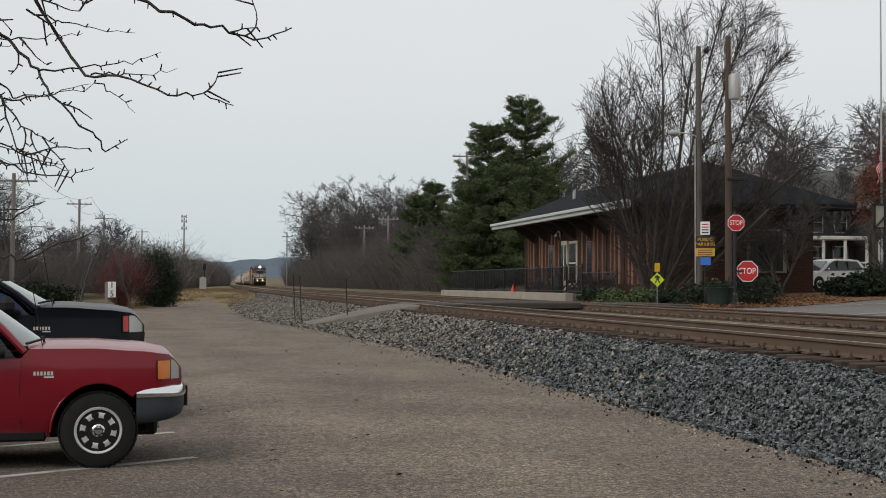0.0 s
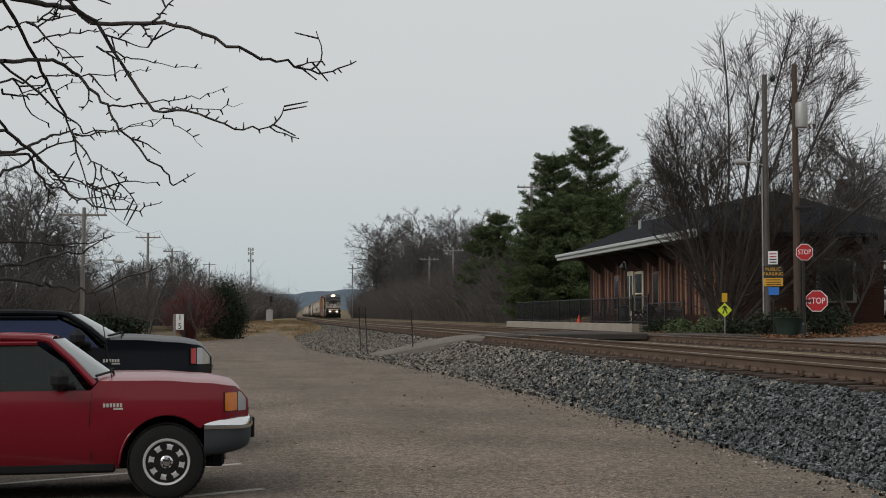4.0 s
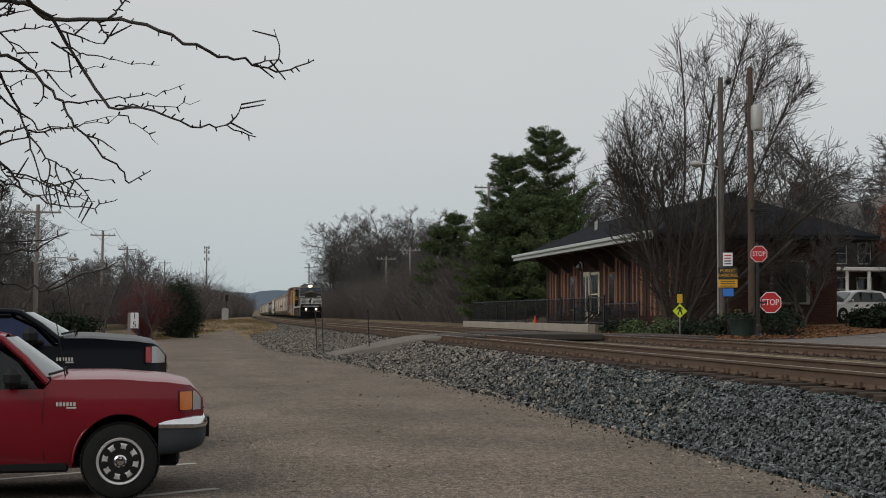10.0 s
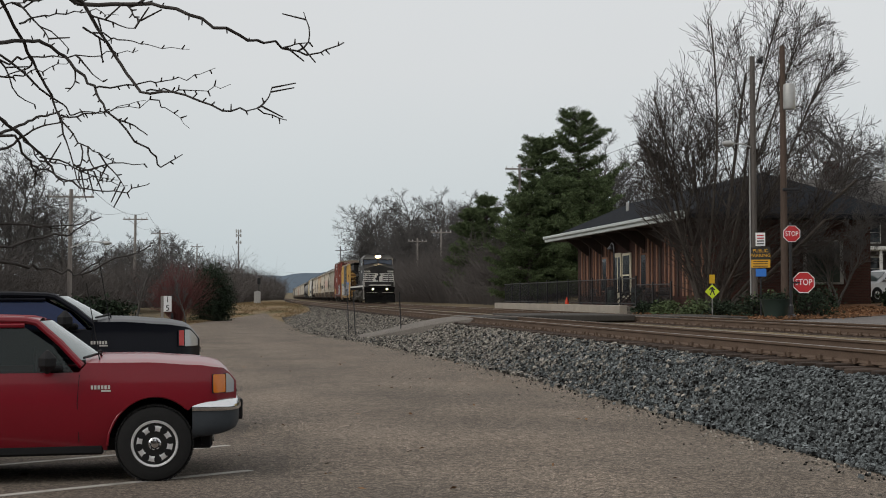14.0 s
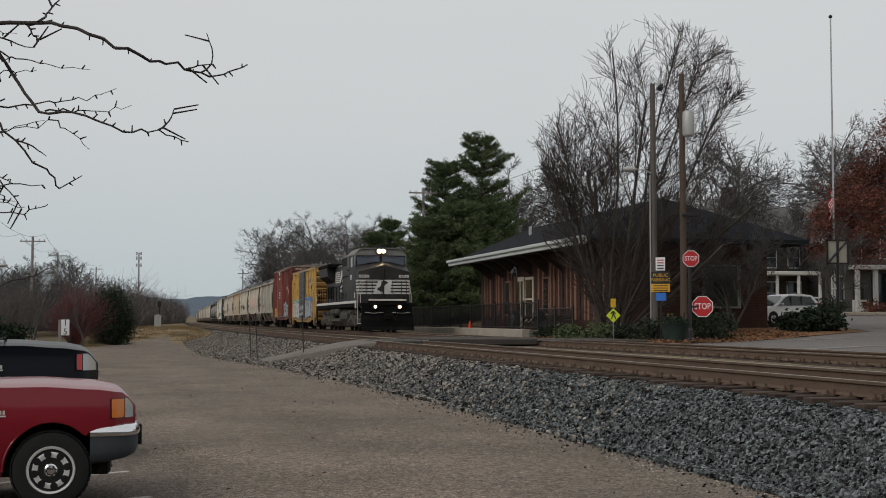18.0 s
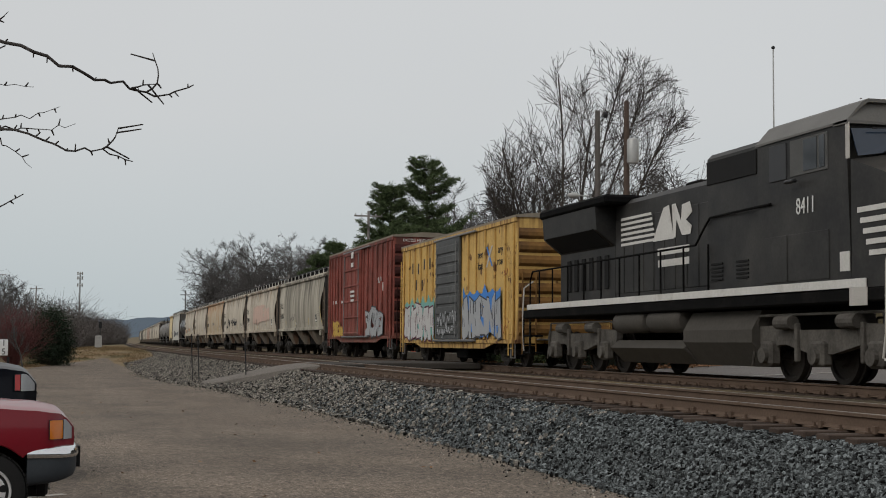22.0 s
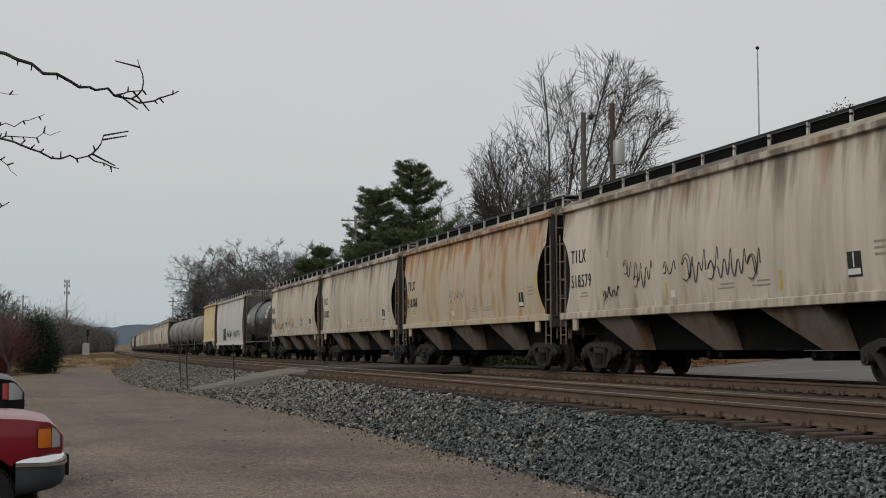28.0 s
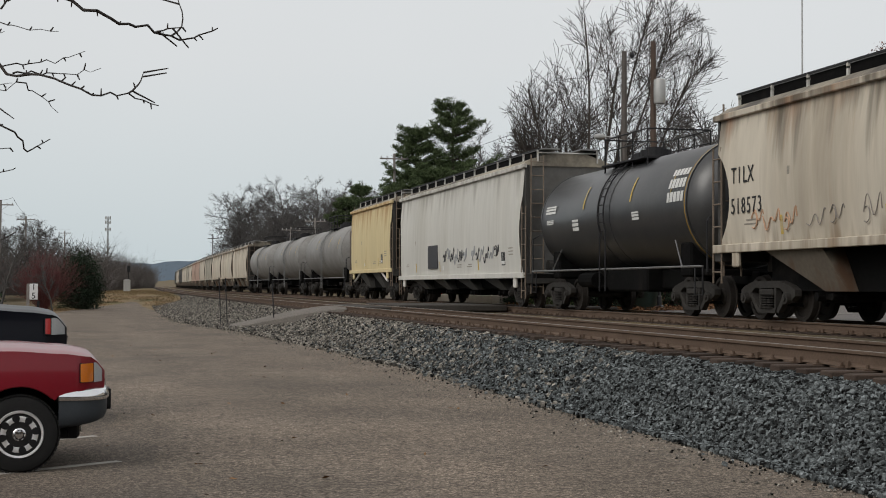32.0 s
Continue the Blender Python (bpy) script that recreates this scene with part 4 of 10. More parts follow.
    part("cab_roof", roof, mat("cab_roof_grey", (0.135, 0.132, 0.125), 0.6, var=0.2, scale=2), cab, "grey cab roof")
    glass_cab = mat("cab_glass", (0.022, 0.034, 0.055), 0.08, var=0.05, spec=0.6)
    for sx in (-1, 1):
        pts = [(0.08, 4.06), (1.38, 3.88), (1.44, 4.36), (0.08, 4.42)]
        yy = [cf - 0.02, cf - 0.02, cf + 0.10, cf + 0.10]
        w = Shape().put([(sx * p[0], y, p[1]) for p, y in zip(pts, yy)] + [(sx * p[0], y - 0.02, p[1]) for p, y in zip(pts, yy)], [(0, 1, 2, 3), (7, 6, 5, 4), (0, 4, 5, 1), (1, 5, 6, 2), (2, 6, 7, 3), (3, 7, 4, 0)])
        part("windshield", w, glass_cab, cab, "dark blue windshield pane")
        part("wiper", Shape().tube([(sx * 0.4, cf - 0.02, 4.44), (sx * 0.55, cf - 0.05, 4.40), (sx * 1.1, cf - 0.03, 4.36)], 0.014, 5), black_paint, cab)
        part("wiper", Shape().tube([(sx * 0.9, cf - 0.06, 3.96), (sx * 0.6, cf - 0.06, 4.06), (sx * 0.2, cf - 0.05, 4.06)], 0.014, 5), black_paint, cab)
        part("window_post", Shape().cbox(sx * 1.505 - 0.012, cf + 0.02, 3.84, sx * 1.505 + 0.012, cf + 0.14, 4.46, 0.01), grab_iron, cab, "grey window post")
        sw = part("side_window", Shape().cbox(sx * 1.505 - 0.012, 1.22, 3.74, sx * 1.505 + 0.012, 2.52, 4.40, 0.02), mat("panel_grey", (0.085, 0.085, 0.082), 0.6), cab, "side window frame")
        part("pane", Shape().box(sx * 1.516 - 0.012, 1.30, 3.80, sx * 1.516 + 0.012, 1.48, 4.36), glass_dark, sw)
        part("pane", Shape().box(sx * 1.516 - 0.012, 1.56, 3.80, sx * 1.516 + 0.012, 2.02, 4.36), glass_dark, sw)
        part("grille", Shape().cbox(sx * 1.506 - 0.012, 2.66, 3.72, sx * 1.506 + 0.012, 3.30, 4.40, 0.01), black_paint, cab, "black grille")
        part("mirror", Shape().cbox(sx * 1.66 - 0.06, 2.1, 3.60, sx * 1.66 + 0.06, 2.4, 3.66, 0.02), black_paint, cab)
        part("cab_door_panel", Shape().cbox(sx * 1.508 - 0.008, 1.2, 1.85, sx * 1.508 + 0.008, 2.6, 2.7, 0.01), loco_black, cab)
        part("cab_door_panel", Shape().cbox(sx * 1.508 - 0.008, 2.66, 1.85, sx * 1.508 + 0.008, 3.5, 2.7, 0.01), loco_black, cab)
        part("notice", Shape().box(sx * 1.506 - 0.008, 0.55, 1.95, sx * 1.506 + 0.008, 0.85, 2.28), off_white, cab, "white notice")
    lettering("cab_number", "8411", 0.42, mark_white, cab, west(-1.512, 1.98, 3.17), "white cab number", squeeze=0.8)
    hl = part("headlight", Shape().cbox(-0.30, cf - 0.14, 4.55, 0.30, cf + 0.3, 4.80, 0.06), black_paint, cab, "twin headlight housing")
    for sx in (-0.125, 0.125):
        bowl = part("reflector_bowl", Shape().cyl((sx, cf - 0.165, 4.675), (sx, cf - 0.12, 4.675), 0.120, 16), lamp_warm, hl, "warm lit headlamp bowl")
        part("lamp", Shape().cyl((sx, cf - 0.185, 4.675), (sx, cf - 0.15, 4.675), 0.090, 16), lamp_glow, bowl, "lit headlamp")
    part("horn", Shape().cyl((0.3, 2.6, 5.04), (0.3, 2.0, 5.04), 0.05, 8, 0.11).box(0.25, 2.5, 4.84, 0.35, 2.6, 5.04).cyl((0.1, 2.6, 5.0), (0.1, 2.1, 5.0), 0.04, 8, 0.09), steel_dark, cab)
    part("roof_box", Shape().cbox(-0.85, 1.1, 4.86, 0.85, 3.4, 4.95, 0.03), steel_dark, cab)
    # front platform, pilot, plow
    pf = -1.55
    part("front_platform", Shape().cbox(-1.45, pf, 1.55, 1.45, nf, 1.66, 0.02), loco_frame, t)
    part("pilot", Shape().cbox(-1.45, pf - 0.08, 0.55, 1.45, pf + 0.07, 1.62, 0.03), loco_frame, t)
    part("pilot_stripe", Shape().cbox(-1.08, pf - 0.16, 1.77, 1.08, pf - 0.10, 1.86, 0.01), off_white, t, "white anticlimber bar")
    part("anticlimber", Shape().cbox(-1.1, pf - 0.15, 1.50, 1.1, pf - 0.06, 1.76, 0.02), loco_frame, t)
    plow = Shape().prism([(pf - 0.05, 0.98), (pf - 0.18, 0.7), (pf - 0.28, 0.3), (pf - 0.42, 0.1), (pf - 0.30, 0.1), (pf - 0.1, 0.4), (pf, 0.92)], "x", -1.5, 1.5)
    part("snowplow", plow, loco_frame, t)
    for sx in (-1, 1):
        dl = part("ditch_light", Shape().cbox(sx * 0.7 - 0.12, pf - 0.20, 1.30, sx * 0.7 + 0.12, pf - 0.07, 1.54, 0.03), black_paint, t)
        bowl = part("reflector_bowl", Shape().cyl((sx * 0.7, pf - 0.225, 1.42), (sx * 0.7, pf - 0.16, 1.42), 0.088, 14), lamp_warm, dl, "warm lit lamp bowl")
        part("lamp", Shape().cyl((sx * 0.7, pf - 0.24, 1.42), (sx * 0.7, pf - 0.18, 1.42), 0.055, 14), lamp_glow, bowl, "lit ditch lamp")
        st = part("stair", Shape().cbox(sx * 1.27 - 0.22, -1.40, 0.42, sx * 1.27 + 0.24, -0.45, 0.47, 0.01).cbox(sx * 1.27 - 0.22, -1.35, 0.82, sx * 1.27 + 0.2, -0.55, 0.87, 0.01).cbox(sx * 1.27 - 0.22, -1.35, 1.22, sx * 1.27 + 0.2, -0.6, 1.27, 0.01).box(sx * 1.05 - 0.02, -1.4, 0.42, sx * 1.05 + 0.02, -0.45, 1.6), loco_frame, t)
        part("step_edge", Shape().cbox(sx * 1.27 - 0.22, -1.42, 0.46, sx * 1.27 + 0.25, -1.34, 0.50, 0.005).cbox(sx * 1.50 - 0.02, -1.42, 0.46, sx * 1.50 + 0.02, -0.45, 0.50, 0.005), off_white, st, "white step edge")
        part("grab_bar", Shape().tube([(sx * 1.50, -0.40, 0.5), (sx * 1.52, -0.52, 0.9), (sx * 1.52, -0.55, 2.05), (sx * 1.46, -0.75, 2.7), (sx * 1.38, -0.85, 2.88), (sx * 1.2, -0.8, 2.92)], 0.024, 6), grab_iron, st, "pale curved grab bar")
        part("grab_bar", Shape().tube([(sx * 1.38, -1.42, 1.32), (sx * 1.46, -1.22, 1.45), (sx * 1.48, -1.2, 2.05), (sx * 1.36, -1.32, 2.70), (sx * 1.30, -1.36, 2.90), (sx * 1.15, -1.36, 2.92)], 0.024, 6), grab_iron, st, "pale curved grab bar")
        part("front_rail", Shape().tube([(sx * 0.3, pf, 1.6), (sx * 0.3, pf, 2.90), (sx * 1.15, pf + 0.1, 2.92), (sx * 1.15, pf + 0.1, 1.6)], 0.022, 6).cyl((sx * 0.85, pf, 1.6), (sx * 0.85, pf, 2.9), 0.024, 6), black_paint, t)
        part("air_hose", Shape().tube([(sx * 0.5, pf - 0.1, 1.2), (sx * 0.52, pf - 0.35, 1.0), (sx * 0.45, pf - 0.38, 0.65)], 0.03, 6), loco_frame, t)
        part("cut_lever", Shape().tube([(sx * 0.25, pf - 0.22, 1.12), (sx * 0.8, pf - 0.24, 1.06), (sx * 1.3, pf - 0.22, 1.12)], 0.015, 5), grab_iron, t)
    coupler(t, pf + 0.1, -1)
    coupler(t, 18.0, 1)
    # hoods
    h = Shape().cbox(-1.02, 6.1, 1.66, 1.02, 12.2, 4.24, 0.12)
    hood = part("hood", h, loco_black, t)
    part("equipment_cab", Shape().cbox(-1.42, 3.75, 1.66, 1.42, 6.2, 4.62, 0.10), loco_black, t)
    rad = Shape()
    rad.prism([(-1.0, 1.62), (1.0, 1.62), (1.0, 3.15), (1.5, 3.55), (1.55, 4.12), (1.2, 4.30), (-1.2, 4.30), (-1.55, 4.12), (-1.5, 3.55), (-1.0, 3.15)], "y", 12.2, 16.2)
    part("radiator_cab", rad, loco_black, t)
    part("radiator_roof", Shape().cbox(-1.6, 11.4, 4.12, 1.6, 16.35, 4.36, 0.06), loco_frame, t)
    part("exhaust_stack", Shape().cbox(-0.4, 8.6, 4.2, 0.4, 9.4, 4.45, 0.04), loco_frame, hood)
    for i in range(5):
        part("roof_hatch", Shape().cbox(-0.7, 6.7 + i * 0.95, 4.22, 0.7, 7.5 + i * 0.95, 4.30, 0.03), loco_black, hood)
    grille = mat("grille_black", (0.012, 0.012, 0.012), 0.8, var=0.2, scale=5, fine=60)
    for sx in (-1, 1):
        part("grille", Shape().cbox(sx * 1.43 - 0.015, 3.95, 3.98, sx * 1.43 + 0.015, 6.1, 4.46, 0.01), grille, t, "black intake grille")
        part("radiator_screen", Shape().put([(sx * 1.03, 12.4, 3.2), (sx * 1.03, 16.0, 3.2), (sx * 1.525, 16.0, 3.58), (sx * 1.525, 12.4, 3.58), (sx * 1.05, 12.4, 3.18), (sx * 1.05, 16.0, 3.18), (sx * 1.545, 16.0, 3.56), (sx * 1.545, 12.4, 3.56)], [(0, 1, 2, 3), (7, 6, 5, 4), (0, 4, 5, 1), (3, 2, 6, 7), (0, 3, 7, 4), (1, 5, 6, 2)]), grille, t)
        for i in range(9):
            y = 6.75 + i * 0.6
            part("hood_door", Shape().cbox(sx * 1.025 - 0.014, y, 1.95, sx * 1.025 + 0.014, y + 0.54, 3.75, 0.01), loco_black, hood)
        for i in range(6):
            part("louvre", Shape().cbox(sx * 1.02 - 0.014, 12.6 + i * 0.55, 2.1, sx * 1.02 + 0.014, 12.6 + i * 0.55 + 0.26, 2.95, 0.01), grille, t)
        for y0 in (4.3, 5.4):
            s = Shape()
            for k in range(5):
                s.box(sx * 1.425 - 0.02, y0, 2.0 + k * 0.08, sx * 1.425 + 0.02, y0 + 0.5, 2.035 + k * 0.08)
            part("vent", s, grille, t)
        # emblem of white bars, and bars where the company's name stands
        for k in range(6):
            part("stripe", Shape().prism([(9.6 + 0.05 * k, 3.10 + k * 0.125), (11.7, 3.10 + k * 0.125), (11.7, 3.165 + k * 0.125), (9.62 + 0.05 * k, 3.165 + k * 0.125)], "x", sx * 1.046 - 0.003, sx * 1.046 + 0.003), off_white, hood, "white stripe")
        part("emblem_block", Shape().prism([(8.6 + 0.0, 3.08), (9.75, 3.08), (9.55, 3.35), (9.15, 3.82), (8.85, 3.86), (8.72, 3.45)], "x", sx * 1.05 - 0.003, sx * 1.05 + 0.003), off_white, hood, "white emblem block")
        part("emblem_block", Shape().prism([(7.72, 3.12), (8.15, 3.12), (8.45, 3.5), (8.5, 3.1), (8.62, 3.1), (8.68, 3.86), (8.5, 3.86), (8.2, 3.45), (8.15, 3.80), (7.75, 3.84), (7.62, 3.6), (7.95, 3.45), (7.65, 3.3)], "x", sx * 1.052 - 0.003, sx * 1.052 + 0.003), off_white, hood, "white emblem block")
        for k in range(2):
            part("name_bar", Shape().box(sx * 1.046 - 0.003, 7.8, 2.74 - k * 0.27, sx * 1.046 + 0.003, 9.5 - 0.03 * k, 2.90 - k * 0.27), off_white, hood, "white bar in place of a name")
        posts = [3.4, 4.6, 6.0, 7.2, 8.4, 9.6, 10.8, 12.0, 13.2, 14.4, 15.6, 16.7]
        for y in posts[2:]:
            part("handrail_post", Shape().cyl((sx * 1.46, y, 1.6), (sx * 1.46, y, 2.76), 0.022, 6), loco_frame, t)
        part("handrail", Shape().tube([(sx * 1.54, 3.2, 3.32), (sx * 1.46, 5.9, 3.3), (sx * 1.46, 6.2, 3.1), (sx * 1.46, 6.6, 2.78), (sx * 1.46, 17.3, 2.74), (sx * 1.46, 17.5, 2.5), (sx * 1.46, 17.5, 1.6)], 0.024, 6), loco_frame, t)
        part("rear_grab", Shape().tube([(sx * 1.5, 17.95, 0.5), (sx * 1.52, 18.0, 1.5), (sx * 1.48, 18.0, 2.3), (sx * 1.2, 18.0, 2.5)], 0.022, 6), grab_iron, t)
        part("rear_stair", Shape().cbox(sx * 1.3 - 0.2, 17.4, 0.42, sx * 1.3 + 0.2, 18.0, 0.47, 0.01).cbox(sx * 1.3 - 0.2, 17.4, 0.9, sx * 1.3 + 0.2, 18.0, 0.95, 0.01).box(sx * 1.5 - 0.02, 17.35, 0.4, sx * 1.5 + 0.02, 17.42, 1.4).box(sx * 1.5 - 0.02, 17.94, 0.4, sx * 1.5 + 0.02, 18.0, 1.4), loco_frame, t)
    # tank and reservoirs
    dust = mat("dusty_tank", (0.060, 0.055, 0.048), 0.85, var=0.2, scale=1.5, fine=12)
    tk = Shape().prism([(-1.05, 0.28), (1.05, 0.28), (1.42, 0.75), (1.42, 1.0), (1.2, 1.38), (-1.2, 1.38), (-1.42, 1.0), (-1.42, 0.75)], "y", 4.2, 7.3)
    tk.prism([(-1.05, 0.28), (1.05, 0.28), (1.42, 0.62), (1.2, 0.8), (-1.2, 0.8), (-1.42, 0.62)], "y", 7.3, 11.5)
    part("fuel_tank", tk, dust, t, "dust-coated fuel tank")
    for sx in (-1, 1):
        for y0 in (7.5, 9.5):
            part("air_reservoir", Shape().lathe([(0.05, 0), (0.20, 0.03), (0.26, 0.12), (0.26, 1.68), (0.20, 1.77), (0.05, 1.8)], 16, "y", (sx * 1.22, y0, 1.22)), dust, t, "grey air tank", smooth=True)
    for yc in (1.95, 14.0):
        tr = part("truck", Shape().cbox(-0.9, yc - 2.0, 0.6, 0.9, yc + 2.0, 1.0, 0.05), loco_frame, t)
        for sx in (-1, 1):
            f = Shape().prism([(yc - 2.5, 0.85), (yc - 2.5, 1.05), (yc - 1.2, 1.08), (yc - 0.9, 0.98), (yc + 0.9, 0.98), (yc + 1.2, 1.08), (yc + 2.5, 1.05), (yc + 2.6, 0.85), (yc + 2.4, 0.62), (yc + 1.3, 0.72), (yc + 0.4, 0.55), (yc - 0.4, 0.55), (yc - 1.3, 0.72), (yc - 2.4, 0.62)], "x", sx * 1.16 - 0.08, sx * 1.16 + 0.08)
            part("side_frame", f, loco_truck, tr)
            for d in (-1.85, 0, 1.85):
                part("axle_box", Shape().cbox(sx * 1.24 - 0.12, yc + d - 0.22, 0.32, sx * 1.24 + 0.12, yc + d + 0.22, 0.78, 0.05).cyl((sx * 1.3, yc + d, 0.51), (sx * 1.44, yc + d, 0.51), 0.15, 12), loco_truck, tr)
            for d in (-1.1, 1.1):
                part("brake_cylinder", Shape().cyl((sx * 1.32, yc + d - 0.25, 1.12), (sx * 1.32, yc + d + 0.3, 1.12), 0.13, 12).cbox(sx * 1.26 - 0.05, yc + d - 0.35, 0.4, sx * 1.26 + 0.05, yc + d - 0.25, 1.1, 0.02), loco_truck, tr)
            part("sand_pipe", Shape().tube([(sx * 1.28, yc - 2.5, 1.2), (sx * 1.28, yc - 2.2, 1.26), (sx * 1.28, yc + 2.2, 1.26), (sx * 1.28, yc + 2.5, 0.3)], 0.025, 6), loco_truck, tr)
        for d in (-1.85, 0, 1.85):
            part("wheelset", LOCO_WHEELS, None, tr, m=Matrix.Translation((0, yc + d, 0.51)))
    return t


# ---- boxcars: y from -L/2 (front) to L/2 ----
def boxcar(label, length, z0, z1, paint, end_paint, door_paint, door, ribs, seed, grid_door=False):
    t = thing("boxcar", label, "boxcar", "freight cars")
    a, w = length / 2, 1.47
    body = part("body", Shape().cbox(-w, -a, z0, w, a, z1, 0.03), paint, t)
    part("roof", Shape().prism([(-w - 0.05, z1 - 0.03), (w + 0.05, z1 - 0.03), (w + 0.05, z1 + 0.04), (0.3, z1 + 0.17), (-0.3, z1 + 0.17), (-w - 0.05, z1 + 0.04)], "y", -a - 0.04, a + 0.04), box_roof, t, "weathered metal roof")
    for i in range(12):
        y = -a + length * (i + 0.5) / 12
        part("roof_rib", Shape().prism([(-w, z1 + 0.05), (0, z1 + 0.19), (w, z1 + 0.05), (0, z1 + 0.22)], "y", y - 0.04, y + 0.04), box_roof, t)
    for sx in (-1, 1):
        for y in ribs:
            part("rib", Shape().cbox(sx * (w + 0.035) - 0.04, y - 0.075, z0 + 0.12, sx * (w + 0.035) + 0.04, y + 0.075, z1 - 0.18, 0.025), paint, body)
        part("top_chord", Shape().cbox(sx * (w + 0.02) - 0.03, -a, z1 - 0.16, sx * (w + 0.02) + 0.03, a, z1 - 0.02, 0.01), paint, body)
        part("side_sill", Shape().cbox(sx * (w + 0.02) - 0.03, -a, z0, sx * (w + 0.02) + 0.03, a, z0 + 0.12, 0.01).prism([(-a * 0.55, z0 - 0.16), (a * 0.55, z0 - 0.16), (a * 0.7, z0 + 0.01), (-a * 0.7, z0 + 0.01)], "x", sx * w - 0.02, sx * w + 0.02), paint, body)
        d0, d1 = door if sx < 0 else (-door[1], -door[0])
        dr = part("door", Shape().cbox(sx * (w + 0.07) - 0.05, d0, z0 + 0.14, sx * (w + 0.07) + 0.05, d1, z1 - 0.16, 0.02), door_paint, t, "sliding side door")
        if grid_door:
            for k in range(6):
                z = z0 + 0.22 + (z1 - z0 - 0.55) * k / 5
                part("door_rib", Shape().cbox(sx * (w + 0.13) - 0.035, d0 + 0.02, z, sx * (w + 0.13) + 0.035, d1 - 0.02, z + 0.09, 0.02), door_paint, dr)
            for k in range(5):
                y = d0 + 0.04 + (d1 - d0 - 0.17) * k / 4
                part("door_rib", Shape().cbox(sx * (w + 0.125) - 0.03, y, z0 + 0.2, sx * (w + 0.125) + 0.03, y + 0.09, z1 - 0.2, 0.02), door_paint, dr)
        else:
            for k in range(9):
                z = z0 + 0.3 + (z1 - z0 - 0.6) * k / 9
                part("door_panel", Shape().cbox(sx * (w + 0.13) - 0.03, d0 + 0.1, z, sx * (w + 0.13) + 0.03, d1 - 0.1, z + (z1 - z0) / 14, 0.028), door_paint, dr)
        part("door_rail", Shape().cbox(sx * (w + 0.1) - 0.06, d0 - 1.9, z0 + 0.06, sx * (w + 0.1) + 0.06, d1 + 0.3, z0 + 0.13, 0.01).cbox(sx * (w + 0.08) - 0.05, d0 - 1.9, z1 - 0.16, sx * (w + 0.08) + 0.05, d1 + 0.3, z1 - 0.10, 0.01), steel_grey, t)
        for q in (d0 + 0.25, d1 - 0.25):
            part("door_rod", Shape().cyl((sx * (w + 0.16), q, z0 + 0.2), (sx * (w + 0.16), q, z1 - 0.3), 0.02, 6), steel_grey, dr)
        for sy in (-1, 1):
            ladder(t, sx * (w + 0.08), sy * (a - 0.35), z0 - 0.35, z0 + (2.6 if sy < 0 else 3.2), "y", 0.42, paint)
            part("stirrup", Shape().tube([(sx * w, sy * (a - 0.15), z0), (sx * w, sy * (a - 0.15), z0 - 0.42), (sx * w, sy * (a - 0.55), z0 - 0.42), (sx * w, sy * (a - 0.55), z0)], 0.02, 6), steel_grey, t)
    for sy in (-1, 1):
        k, h = 8, (z1 - z0 - 0.5) / 8
        for i in range(k):
            z = z0 + 0.2 + i * h
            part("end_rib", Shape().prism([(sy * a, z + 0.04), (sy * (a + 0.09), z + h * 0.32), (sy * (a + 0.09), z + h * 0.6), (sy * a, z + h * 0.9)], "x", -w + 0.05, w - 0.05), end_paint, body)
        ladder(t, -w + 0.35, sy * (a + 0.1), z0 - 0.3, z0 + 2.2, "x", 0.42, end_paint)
        part("end_platform", Shape().cbox(-0.9, min(sy * a, sy * (a + 0.3)), z0 + 0.1, 0.9, max(sy * a, sy * (a + 0.3)), z0 + 0.15, 0.01), steel_grey, t)
        freight_truck(t, sy * (a - 2.2))
        coupler(t, sy * (a - 0.1), sy)
    part("underframe", Shape().cbox(-0.35, -a, z0 - 0.32, 0.35, a, z0 + 0.02, 0.03).cbox(-1.2, -1.1, z0 - 0.5, -0.5, 0.2, z0 - 0.1, 0.04).cyl((0.8, -0.8, z0 - 0.3), (0.8, 0.4, z0 - 0.3), 0.22, 12).box(-1.3, -a + 1.0, z0 - 0.16, 1.3, -a + 1.25, z0).box(-1.3, a - 1.25, z0 - 0.16, 1.3, a - 1.0, z0), loco_frame, t)
    return t


# ---- covered hoppers ----
def hopper_half(q, bulge):
    """Half the width of a hopper car at the share q of its side's height."""
    return 1.44 + bulge * math.sin(math.pi * min(q * 1.05, 1.0)) - 0.05 * q


def hopper_bite(q, bite):
    return bite * math.sin(math.pi * min(max((q - 0.03) / 0.68, 0.0), 1.0)) ** 0.7


def hopper_body(length, z0, z1, bite, bulge):
    s, nz, ny = Shape(), 14, 9
    for sx in (-1, 1):
        grid = []
        for i in range(nz + 1):
            q = i / nz
            e = length / 2 - 0.30 - hopper_bite(q, bite)
            grid.append([(sx * hopper_half(q, bulge), e * (2 * j / ny - 1), z0 + (z1 - z0) * q) for j in range(ny + 1)])
        s.sheet(grid)
    ends = []        # the sloping end sheets, set in between the sides
    for sy in (-1, 1):
        grid = []
        for i in range(nz + 1):
            q = i / nz
            e = length / 2 - 0.34 - hopper_bite(q, bite) - 1.5 * (1 - q) * (q < 0.97)
            grid.append([(x * (hopper_half(q, bulge) - 0.02), sy * e, z0 + (z1 - z0) * q) for x in (-1, -0.5, 0, 0.5, 1)])
        ends.append(Shape().sheet(grid))
    return s, ends


